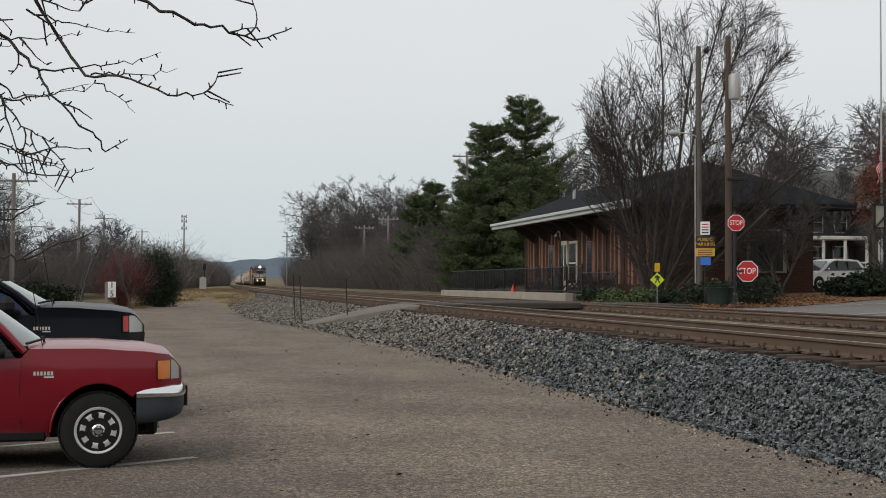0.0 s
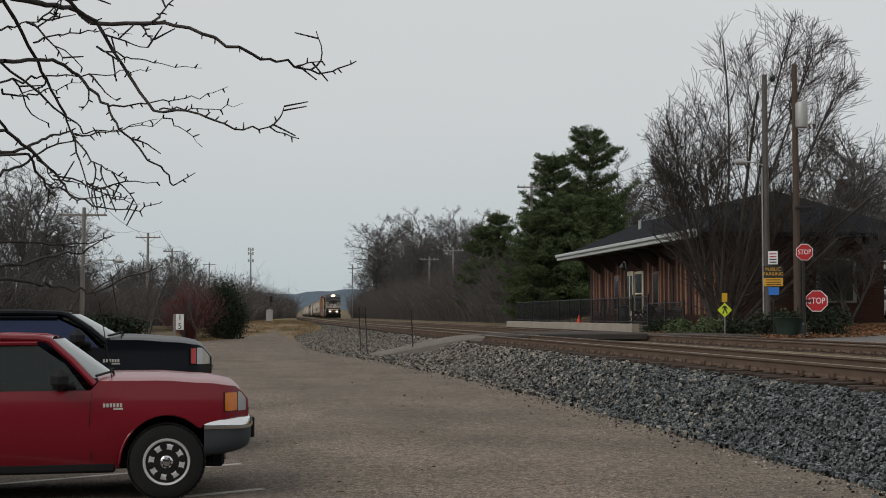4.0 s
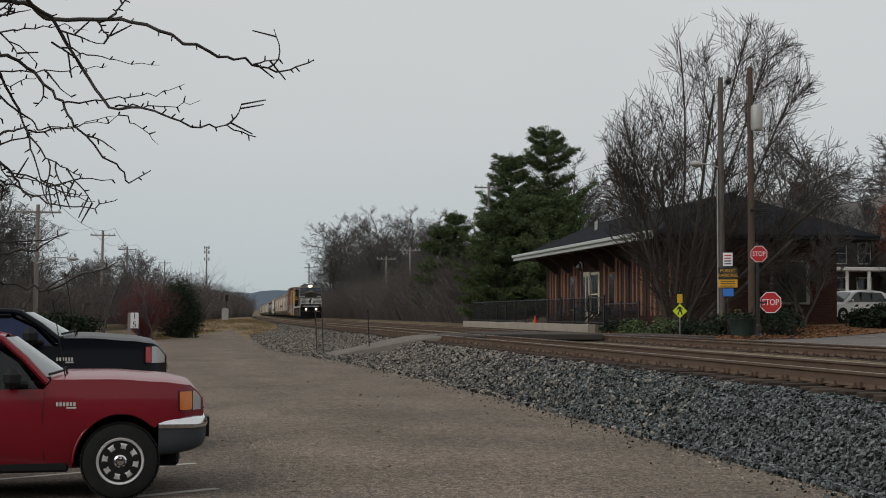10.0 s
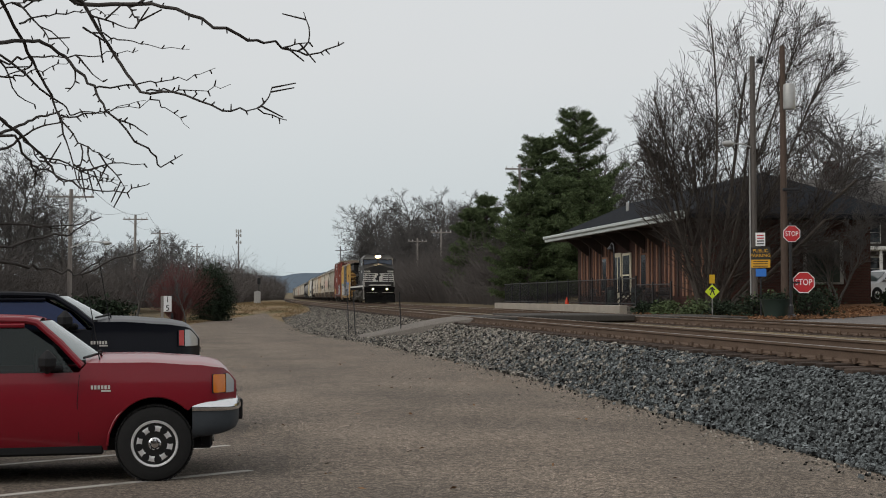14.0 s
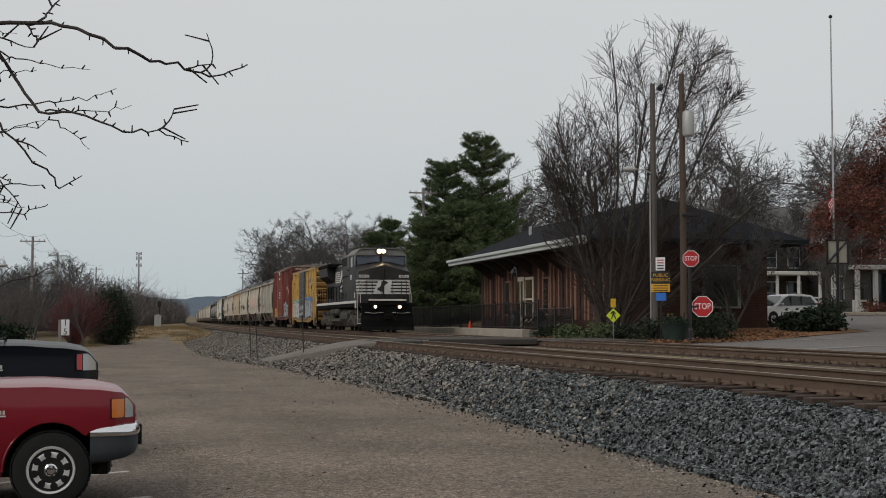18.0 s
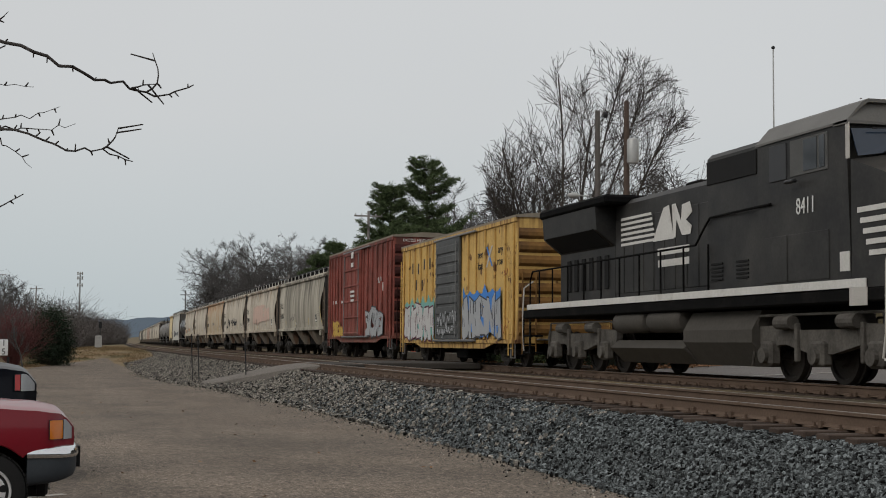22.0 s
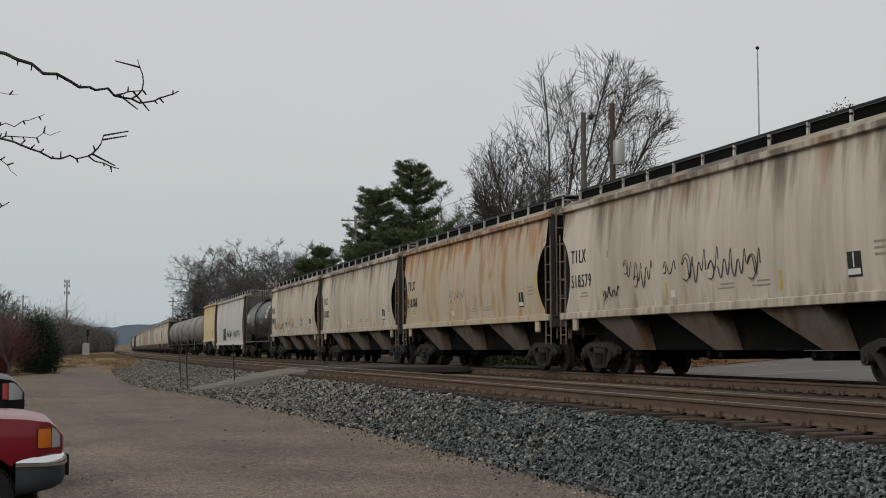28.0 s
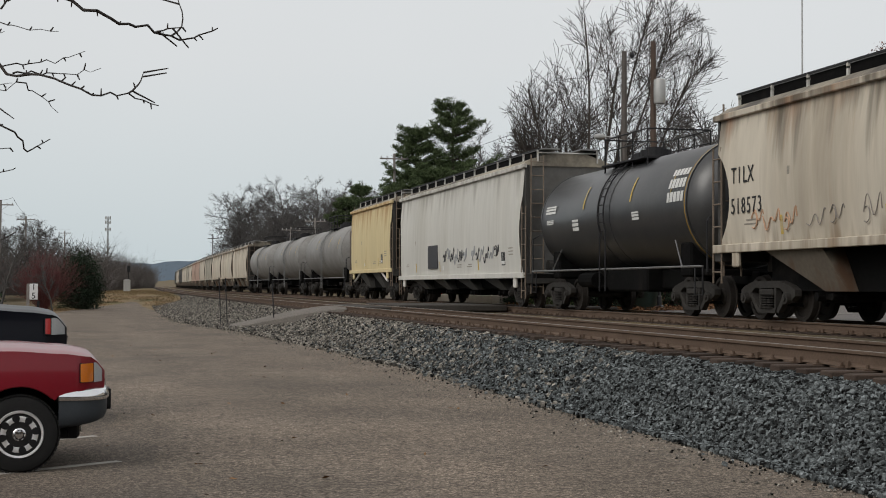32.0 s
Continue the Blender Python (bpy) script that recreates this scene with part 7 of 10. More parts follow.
# ---- branches that hang into the view ----
# degrees to the right of the tracks, degrees up, along each bough
BOUGHS = {
    "a": (3.9, 0.020, [(-8.38, 12.34), (-7.17, 12.17), (-6.06, 11.68), (-3.88, 11.83), (-1.92, 11.46), (0.14, 10.69), (1.57, 10.25), (3.01, 9.92), (4.47, 10.44)]),
    "b": (3.8, 0.015, [(-7.48, 12.64), (-6.12, 11.68), (-4.79, 9.68), (-3.78, 8.31), (-2.01, 8.16), (-0.60, 7.66), (0.94, 7.64), (2.11, 7.26)]),
    "c": (4.0, 0.015, [(-8.34, 10.07), (-7.62, 10.11), (-6.51, 9.29), (-5.64, 8.39), (-5.14, 7.46), (-3.50, 6.05), (-2.99, 5.30), (-2.11, 5.80)]),
    "d": (4.05, 0.014, [(-8.34, 10.01), (-7.60, 8.68), (-7.03, 7.33), (-6.58, 5.72), (-5.89, 3.84)]),
    "e": (4.2, 0.012, [(-8.28, 6.23), (-7.55, 5.56), (-7.06, 4.82), (-5.83, 4.32), (-4.35, 4.25), (-3.42, 4.62)]),
    "f": (4.3, 0.010, [(-8.32, 8.77), (-6.98, 7.71), (-6.42, 7.29), (-5.14, 7.46), (-3.40, 8.03)]),
    "g": (4.4, 0.012, [(-8.29, 6.91), (-7.70, 7.18), (-6.97, 7.40), (-6.29, 6.23), (-5.61, 5.93), (-4.74, 5.41)]),
    "h": (3.9, 0.010, [(-3.88, 11.83), (-3.32, 12.38), (-2.89, 12.90)]),
    "i": (4.1, 0.010, [(-8.27, 5.66), (-7.97, 5.17), (-7.18, 4.94), (-6.81, 4.58), (-5.59, 4.86), (-4.29, 4.50)]),
    "j": (4.6, 0.012, [(-8.23, 2.86), (-6.40, 2.85), (-5.31, 3.23)]),
    "k": (4.7, 0.014, [(-8.22, 2.21), (-6.86, 2.47), (-6.40, 2.62), (-5.34, 3.21)]),
    "l": (4.8, 0.015, [(-8.20, 1.26), (-7.29, 1.13), (-6.37, 0.85), (-5.18, 1.28), (-3.36, 2.10)]),
    "m": (4.8, 0.010, [(-6.37, 0.85), (-5.46, 1.43), (-4.72, 2.15)]),
    "n": (3.9, 0.008, [(-9.91, 11.18), (-9.03, 11.5), (-8.25, 11.67), (-7.56, 11.87)]),
    "o": (3.9, 0.008, [(-8.63, 10.79), (-7.65, 11.14), (-6.45, 11.29), (-5.65, 11.4), (-4.67, 11.29)]),
    "p": (3.8, 0.008, [(-6.08, 10.66), (-5.23, 10.41), (-4.42, 10.24), (-3.39, 10.11), (-1.84, 10.04)]),
    "q": (4.0, 0.009, [(-9.78, 9.14), (-8.61, 9.39), (-7.63, 9.54), (-5.83, 9.61), (-4.82, 9.82), (-3.9, 9.93)]),
    "r": (4.0, 0.009, [(-9.81, 8.83), (-8.99, 8.67), (-8.21, 8.79), (-7.42, 9.1), (-6.59, 9.38)]),
    "s": (3.9, 0.008, [(-5.61, 8.44), (-4.4, 8.56), (-3.17, 8.68), (-1.94, 8.92), (-0.8, 9.32)]),
    "t": (3.8, 0.007, [(-3.62, 8.34), (-2.55, 8.41), (-1.52, 8.42), (-0.17, 8.68)]),
    "u": (4.1, 0.008, [(-6.84, 7.22), (-5.9, 7.33), (-5.0, 7.5), (-3.58, 7.95)]),
    "v": (3.8, 0.006, [(-3.48, 8.16), (-2.75, 7.66), (-1.82, 6.85)]),
    "w": (4.1, 0.013, [(-9.82, 5.52), (-8.96, 5.95), (-8.18, 6.48), (-7.0, 7.09), (-6.71, 7.3)]),
    "y": (4.2, 0.008, [(-7.58, 5.58), (-6.38, 5.2), (-5.37, 4.81), (-4.56, 4.73)]),
    "z": (4.1, 0.012, [(-9.76, 7.67), (-8.77, 6.77), (-7.98, 5.88), (-7.37, 4.98)]),
}


def out_there(yaw, up, r):
    a, b = radians(yaw), radians(up)
    return Vector((EYE[0] + r * math.sin(a) * math.cos(b), EYE[1] + r * math.cos(a) * math.cos(b), EYE[2] + r * math.sin(b)))


FREE = "hmnopqrstuvwyz"        # twigs that spring from other boughs
near_tree = thing("overhanging_tree", "bare budding tree whose boughs hang into view", "tree")
brng = random.Random(12)
tree_at = Vector((-3.4, 4.4, 0))
part("trunk", Shape().tube([tree_at + Vector((0, 0, -0.1)), tree_at + Vector((0.05, 0, 1.6)), tree_at + Vector((0, 0.1, 3.2)), tree_at + Vector((0.1, 0.1, 5.5))], 0.15, 10, 0.07), bark, near_tree, smooth=True)
for key, (dist, thick, line) in BOUGHS.items():
    pts = [out_there(a, b, dist + 0.12 * math.sin(i)) for i, (a, b) in enumerate(line)]
    if key not in FREE:
        pts = [Vector((tree_at.x, tree_at.y, max(0.9, pts[0].z - 0.1))), (pts[0] + tree_at + Vector((0, 0, pts[0].z))) / 2] + pts
        pts[1] = pts[2] + (pts[2] - pts[3]) * 1.6
    segs = []
    fine = []
    for a, b in zip(pts, pts[1:]):
        for k in range(4):
            fine.append(a.lerp(b, k / 4) + Vector((brng.gauss(0, 0.004), brng.gauss(0, 0.004), brng.gauss(0, 0.004))))
    fine.append(pts[-1])
    n = len(fine)
    thick *= 0.8 if key in FREE else 1.0
    for i in range(n - 1):
        r0, r1 = thick * (1 - 0.82 * i / n), thick * (1 - 0.82 * (i + 1) / n)
        segs.append((*fine[i], *fine[i + 1], r0 * 0.46, r1 * 0.46))
    for i in range(9 if key not in FREE else 2, n - 1):
        d = (fine[i + 1] - fine[i - 1]).normalized()
        side = Vector((d.z, brng.uniform(-0.4, 0.4), -d.x)).normalized() * brng.choice((-1, 1))
        if brng.random() < 0.42:
            e = fine[i] + (d * 0.4 + side).normalized() * brng.uniform(0.006, 0.02)
            segs.append((*fine[i], *e, 0.0026, 0.0016))
        if brng.random() < 0.11 and key not in "stuv":
            p, dd, ln = fine[i], (d * brng.uniform(0.7, 1.4) + side * 0.8).normalized(), brng.uniform(0.06, 0.2)
            for k in range(6):
                q = p + dd * ln / 6
                segs.append((*p, *q, 0.0030 - 0.0003 * k, 0.0028 - 0.0003 * k))
                if brng.random() < 0.55:
                    s2 = Vector((dd.z, 0.2, -dd.x)) * brng.choice((-1, 1))
                    ln2 = 0.015 if brng.random() < 0.7 else 0.07
                    segs.append((*q, *(q + (dd * 0.6 + s2).normalized() * ln2), 0.0028, 0.0018))
                p, dd = q, (dd + Vector((brng.gauss(0, 0.22), brng.gauss(0, 0.1), brng.gauss(0, 0.22)))).normalized()
    part("bough", tubes("bough", segs, 6, branch_near), None, near_tree)


# ---- depot ----
def brick_material(name, a, b, mortar):
    m = mat(name, a, 0.9, var=0.2, scale=0.6, fine=20)
    n, l = m.node_tree.nodes, m.node_tree.links
    br = n.new("ShaderNodeTexBrick")
    br.inputs["Color1"].default_value, br.inputs["Color2"].default_value, br.inputs["Mortar"].default_value = (*a, 1), (*b, 1), (*mortar, 1)
    br.inputs["Scale"].default_value = 1.0
    br.inputs["Mortar Size"].default_value, br.inputs["Brick Width"].default_value, br.inputs["Row Height"].default_value = 0.008, 0.21, 0.075
    tc, sp_, cb = n.new("ShaderNodeTexCoord"), n.new("ShaderNodeSeparateXYZ"), n.new("ShaderNodeCombineXYZ")
    ad = n.new("ShaderNodeMath")
    l.new(tc.outputs["Object"], sp_.inputs[0])
    l.new(sp_.outputs["X"], ad.inputs[0])
    l.new(sp_.outputs["Y"], ad.inputs[1])
    l.new(ad.outputs[0], cb.inputs["X"])
    l.new(sp_.outputs["Z"], cb.inputs["Y"])
    l.new(cb.outputs[0], br.inputs["Vector"])
    mx = [x for x in n if x.type == "MIX" and x.blend_type == "MULTIPLY"][0]
    l.new(br.outputs["Color"], mx.inputs[6])
    return m


depot_brick = brick_material("depot_brick", (0.064, 0.027, 0.022), (0.046, 0.021, 0.017), (0.058, 0.045, 0.038))
batten = mat("orange_batten", (0.22, 0.118, 0.078), 0.8, var=0.2, scale=2, fine=20, each=0.15)
dark_wood = mat("dark_timber", (0.05, 0.036, 0.030), 0.85, var=0.25, scale=2, fine=20)
roof_dark = mat("dark_shingles", (0.018, 0.020, 0.024), 0.95, var=0.3, scale=2, fine=12, bump=0.01, spec=0.1)
fascia_white = mat("pale_fascia", (0.42, 0.45, 0.44), 0.6, var=0.1, scale=1)
white_trim = mat("white_trim", (0.62, 0.62, 0.60), 0.6, var=0.1, scale=1)
cream_paint = mat("cream_paint", (0.55, 0.50, 0.38), 0.6, var=0.1)
green_dark = mat("dark_green_paint", (0.018, 0.032, 0.026), 0.5, var=0.15)

depot = thing("depot", "brick railway depot with a low dark roof and orange battens", "building")
DX0, DX1, DY0, DY1 = 22.0, 30.0, 62.5, 87.0
gz = 0.95
w = part("front_wall", Shape().box(DX0, DY0, gz - 0.3, DX0 + 0.3, DY1, 5.5), depot_brick, depot)
k = 0
y = DY0 + 0.5
while y < DY1 - 0.2:
    if not 74.4 < y < 78.7:
        part("batten", Shape().cbox(DX0 - 0.07, y, gz + 0.7, DX0 - 0.005, y + (0.15 if k % 3 else 0.25), 4.75, 0.01), batten if k % 4 != 1 else dark_wood, w)
    y += 0.62 if k % 2 else 0.82
    k += 1
part("end_wall", Shape().box(DX0, DY0 - 0.3, gz - 0.3, DX1, DY0, 5.3), depot_brick, depot)
part("end_wall", Shape().prism([(DX0, gz - 0.3), (DX1, gz - 0.3), (DX1, 5.5), ((DX0 + DX1) / 2, 7.4), (DX0, 5.5)], "y", DY1, DY1 + 0.3), depot_brick, depot)
part("back_wall", Shape().box(DX1 - 0.3, DY0, gz - 0.3, DX1, DY1, 5.5), depot_brick, depot)
mx = (DX0 + DX1) / 2
rf = part("roof", Shape().put([(DX0 - 1.6, DY0 - 1.6, 5.26), (DX1 + 1.6, DY0 - 1.6, 5.26), (DX1 + 1.6, DY1 + 2.2, 5.26), (DX0 - 1.6, DY1 + 2.2, 5.26),
                               (DX0 - 1.6, DY0 - 1.6, 5.46), (DX1 + 1.6, DY0 - 1.6, 5.46), (DX1 + 1.6, DY1 + 2.2, 5.46), (DX0 - 1.6, DY1 + 2.2, 5.46), (mx, DY0 + 3.2, 7.82), (mx, DY1 + 2.2, 7.82)],
                              [(3, 2, 1, 0), (0, 1, 5, 4), (1, 2, 6, 5), (2, 3, 7, 9, 6), (3, 0, 4, 7), (4, 5, 8), (5, 6, 9, 8), (7, 4, 8, 9)]), roof_dark, depot, "dark hipped shingle roof")
part("fascia", Shape().cbox(DX0 - 1.75, DY0 - 1.6, 5.20, DX0 - 1.6, DY1 + 2.3, 5.42, 0.02), fascia_white, rf, "pale eaves board")
part("gutter", Shape().cbox(DX0 - 1.86, DY0 - 1.6, 5.40, DX0 - 1.62, DY1 + 2.35, 5.58, 0.03), fascia_white, rf, "pale gutter")
part("soffit", Shape().box(DX0 - 1.6, DY0 - 0.9, 5.22, DX0, DY1 + 2.1, 5.26), dark_wood, rf)
for y in np.arange(DY0 + 1, DY1, 3.0):
    part("bracket", Shape().prism([(DX0 - 1.5, 5.2), (DX0 - 0.02, 5.2), (DX0 - 0.02, 4.2), (DX0 - 0.12, 4.2)], "y", float(y) - 0.06, float(y) + 0.06), dark_wood, depot)
part("roof_vent", Shape().cyl((mx - 2.2, 82, 6.2), (mx - 2.2, 82, 7.4), 0.10, 8), galvanised, rf)
dr = part("door", Shape().cbox(DX0 - 0.10, 77.0, gz, DX0 - 0.01, 78.3, 4.15, 0.02), cream_paint, depot, "cream double door frame")
for y0 in (77.08, 77.72):
    part("pane", Shape().box(DX0 - 0.115, y0, 1.9, DX0 - 0.10, y0 + 0.42, 3.9), glass_dark, dr)
wn_ = part("window", Shape().cbox(DX0 - 0.10, 75.0, 1.5, DX0 - 0.01, 76.6, 4.1, 0.02), cream_paint, depot, "tall dark window")
part("pane", Shape().box(DX0 - 0.115, 75.15, 1.7, DX0 - 0.10, 76.45, 3.95), glass_dark, wn_)
part("sash_bar", Shape().box(DX0 - 0.125, 75.15, 2.8, DX0 - 0.11, 76.45, 2.88), cream_paint, wn_)
ew = part("window", Shape().cbox(26.6, DY0 - 0.38, 2.2, 28.6, DY0 - 0.29, 4.3, 0.02), mat("grey_trim", (0.28, 0.28, 0.27), 0.7), depot, "shuttered dark green window")
part("pane", Shape().box(26.75, DY0 - 0.40, 2.3, 28.4, DY0 - 0.385, 4.2), green_dark, ew)
for y in (72.0, 80.0):
    part("shop_window", Shape().cbox(DX0 - 0.08, y, 1.9, DX0 - 0.004, y + 1.1, 4.0, 0.02), batten, depot)
    part("pane", Shape().box(DX0 - 0.09, y + 0.12, 2.0, DX0 - 0.08, y + 0.98, 3.9), glass_dark, depot)

# platform edge, fence, things before the depot
pw = thing("platform_wall", "low pale concrete platform edge beside the track", "wall", kind="structure")
for k in range(11):
    part("block", Shape().cbox(18.7, 66.0 + 3.0 * k, 0.72, 19.1, 68.97 + 3.0 * k, 1.20, 0.02), concrete, pw)
deck = Shape().box(19.1, 66.0, 0.7, 22.0, 99.0, 1.12)
solid("platform", deck, path_concrete, "worn concrete depot platform", "platform", kind="structure")
PICKET = mesh_of("picket", Shape().box(-0.01, 0, 0.1, 0.01, 0.02, 1.45), black_paint)
for k in range(14):
    y = 60.5 + 2.8 * k
    zb = 1.12 if y >= 66 else ground_height(19.6, y)
    f = thing("fence_panel", "black iron fence panel with thin pickets", "fence", "fence along the platform")
    part("post", Shape().cbox(19.56, y, zb, 19.64, y + 0.08, zb + 1.55, 0.01), black_paint, f)
    part("top_rail", Shape().box(19.585, y, zb + 1.40, 19.615, y + 2.8, zb + 1.45), black_paint, f)
    part("low_rail", Shape().box(19.585, y, zb + 0.15, 19.615, y + 2.8, zb + 0.20), black_paint, f)
    for i in range(1, 18):
        part("picket", PICKET, None, f, m=Matrix.Translation((19.6, y + i * 0.155, zb)))
tb = thing("picnic_table", "dark wooden picnic table on the platform", "table", "picnic tables")
for i in range(4):
    part("board", Shape().cbox(-0.9, -0.4 + 0.21 * i, 0.72, 0.9, -0.22 + 0.21 * i, 0.76, 0.01), dark_wood, tb)
for sy in (-0.65, 0.65):
    part("bench", Shape().cbox(-0.9, sy - 0.12, 0.42, 0.9, sy + 0.12, 0.46, 0.01), dark_wood, tb)
for sx in (-0.65, 0.65):
    part("leg", Shape().prism([(-0.7, 0.0), (-0.6, 0.0), (0.1, 0.72), (0.0, 0.72)], "x", sx - 0.04, sx + 0.04).prism([(0.7, 0.0), (0.6, 0.0), (-0.1, 0.72), (0.0, 0.72)], "x", sx - 0.04, sx + 0.04), dark_wood, tb)
tb.matrix_basis = pose(20.8, 66.9, 1.12, 0, 0, 80)
for x, y, r in ((20.7, 69.6, 95), (20.9, 72.4, 85)):
    copy_thing(tb, pose(x, y, 1.12, 0, 0, r))
cone = thing("traffic_cone", "small orange-red traffic cone on the platform", "cone", m=pose(19.35, 79.5, 1.12))
part("cone", Shape().cyl((0, 0, 0.03), (0, 0, 0.5), 0.14, 12, 0.03).cbox(-0.2, -0.2, 0, 0.2, 0.2, 0.04, 0.01), mat("cone_red", (0.55, 0.06, 0.03), 0.6), cone)
gl = thing("gooseneck_lamp", "black gooseneck lamp post before the depot", "street lamp", m=pose(20.3, 72.6, 1.12))
part("post", Shape().tube([(0, 0, 0), (0, 0, 3.0), (0, 0.1, 3.3), (0, 0.4, 3.42), (0, 0.7, 3.3)], 0.04, 8), black_paint, gl)
part("shade", Shape().cyl((0, 0.7, 3.1), (0, 0.7, 3.3), 0.2, 12, 0.06), black_paint, gl)
globe = thing("wall_lantern", "small lit lantern on a dark post", "lamp", m=stand(19.9, 47.6))
part("post", Shape().cyl((0, 0, 0), (0, 0, 2.9), 0.035, 8), black_paint, globe)
part("lantern", Shape().cyl((0, 0, 2.9), (0, 0, 3.25), 0.09, 8, 0.13).cyl((0, 0, 3.25), (0, 0, 3.38), 0.15, 8, 0.03), black_paint, globe)
part("bulb", Shape().lathe([(0.01, 2.98), (0.06, 3.02), (0.07, 3.08), (0.05, 3.14), (0.01, 3.17)], 10), mat("lantern_glow", (0.9, 0.9, 0.85), 0.4, emit=(1.0, 0.93, 0.8), power=2.0), globe)

# ---- planting bed: shrubs, leaves, planter ----
bed_s = strip(np.arange(44.6, 63, 0.6), lambda y: 17.4, poly([(44, 17.6), (46.5, 19.8), (48, 21.4), (57, 32.2), (63, 33.5)]), lambda x, y: ground_height(x, y) + 0.05 + 0.05 * noise.noise((x, y, 0)), 16, 0.1)
solid("planting_bed", bed_s, leaf_litter, "planting bed covered in brown fallen leaves", "flower bed", kind="structure", fix=False)
lrng = random.Random(3)
spots = [(17.6 + lrng.random() * 10, 45 + lrng.random() * 14) for _ in range(420)]
spots = [(x, y, ground_height(x, y) + 0.12) for x, y in spots if x < 17.4 + (y - 43.5) * 1.0]
tagged(new("leaf_litter", leaves("leaf_litter", spots, 30, 0.06, (0.5, 0.5, 0.03), leaf_litter, 8, 0.2)), "brown fallen leaves lying on the bed", "leaves", kind="stuff")
for k, (x, y, wd, h) in enumerate(((17.9, 52.0, 1.3, 0.8), (18.2, 50.0, 1.2, 0.75), (18.8, 48.6, 1.4, 0.95), (20.3, 50.5, 1.6, 1.0), (20.9, 48.4, 1.3, 1.5), (21.8, 49.3, 1.4, 1.3), (17.6, 55.0, 1.2, 0.7), (17.7, 58.0, 1.3, 0.7))):
    bush("shrub", x, y, wd, wd, h, shrub_leaf if k % 3 else needle, 50 + k, "low dark evergreen shrub in the planting bed", 40, 26, 0.07)
for k, (x, y, wd, h) in enumerate(((30.1, 57.6, 1.9, 1.15), (31.0, 58.4, 1.6, 1.35), (29.6, 58.7, 1.4, 0.9))):
    bush("juniper", x, y, wd, wd, h, shrub_leaf, 70 + k, "spreading dark juniper bush at the street corner", 70, 34, 0.10)
bare_tree(wood_kinds[2], stand(27.3, 60.0, 30), "small bare ornamental tree beside the street", "", 0.50)
bare_tree(wood_kinds[0], stand(33.6, 62.6, 70), "small bare ornamental tree beside the street", "", 0.45)
pot = thing("planter", "large dark planter with low plants", "planter", m=stand(18.9, 46.6))
part("pot", Shape().lathe([(0.02, 0.0), (0.38, 0.0), (0.44, 0.4), (0.52, 0.72), (0.55, 0.76), (0.48, 0.77), (0.44, 0.70), (0.02, 0.66)], 18), green_dark, pot, smooth=True)
part("foliage", leaves("foliage", [(0.3 * math.cos(a), 0.3 * math.sin(a), 0.82) for a in np.arange(0, 6.2, 0.5)], 22, 0.07, (0.12, 0.12, 0.08), shrub_leaf, 5), None, pot)

# ---- signs ----
sign_red = mat("sign_red", (0.42, 0.018, 0.022), 0.45, var=0.08, scale=2)
sign_white = mat("sign_white", (0.72, 0.72, 0.72), 0.5, var=0.05)
sign_black = mat("sign_black", (0.02, 0.02, 0.02), 0.5, var=0.05)
sign_gold = mat("sign_gold", (0.62, 0.33, 0.02), 0.5, var=0.08)
sign_blue = mat("sign_blue", (0.03, 0.16, 0.52), 0.5, var=0.08)
sign_lime = mat("sign_lime", (0.50, 0.62, 0.02), 0.5, var=0.05)


def bench(x, y, turn):
    t = thing("bench", "black iron bench on the depot platform", "bench", "benches on the platform", m=pose(x, y, 1.12, 0, 0, turn))
    for k in range(4):
        part("seat_slat", Shape().cbox(-0.75, -0.22 + 0.12 * k, 0.42, 0.75, -0.12 + 0.12 * k, 0.45, 0.008), black_paint, t)
        part("back_slat", Shape().cbox(-0.75, 0.27 + 0.02 * k, 0.55 + 0.11 * k, 0.75, 0.30 + 0.02 * k, 0.63 + 0.11 * k, 0.008), black_paint, t)
    for sx in (-0.7, 0.7):
        part("leg_frame", Shape().tube([(sx, -0.22, 0), (sx, -0.2, 0.62), (sx, 0.25, 0.62)], 0.025, 6).tube([(sx, 0.25, 0), (sx, 0.26, 0.45), (sx, 0.36, 0.98)], 0.025, 6), black_paint, t)


for bx_, by_ in ((20.9, 66.6), (20.9, 69.2), (20.9, 80.5)):
    bench(bx_, by_, -90)
for bx_, by_ in ((20.6, 74.2), (21.2, 71.4)):
    bin_ = thing("litter_bin", "dark green litter bin on the depot platform", "bin", "bins on the platform", m=pose(bx_, by_, 1.12))
    part("drum", Shape().lathe([(0.02, 0), (0.27, 0), (0.31, 0.1), (0.31, 0.85), (0.27, 0.9), (0.02, 0.9)], 16), green_dark, bin_, smooth=True)
    part("lid", Shape().lathe([(0.33, 0.88), (0.33, 0.93), (0.2, 1.05), (0.02, 1.08)], 16), black_paint, bin_, smooth=True)


def octagon(r):
    return [(r * math.cos(math.pi / 8 + k * math.pi / 4), r * math.sin(math.pi / 8 + k * math.pi / 4)) for k in range(8)]


def stop_plate(parent, x, y, z, width, turn=0):
    r = width / 2 / math.cos(math.pi / 8)
    m = Matrix.Translation((x, y, z)) @ Matrix.Rotation(radians(turn), 4, "Z")
    pl = part("stop_plate", Shape().prism(octagon(r), "y", -0.004, 0.004), sign_white, parent, "white-edged red octagon", m=m)
    part("red_face", Shape().prism(octagon(r * 0.93), "y", -0.008, -0.0045), sign_red, pl)
    lettering("word", "STOP", width * 0.42, sign_white, pl, Matrix.Translation((0, -0.011, 0)) @ FACE_SOUTH, "white word", 0.002, 0.78)
    return pl


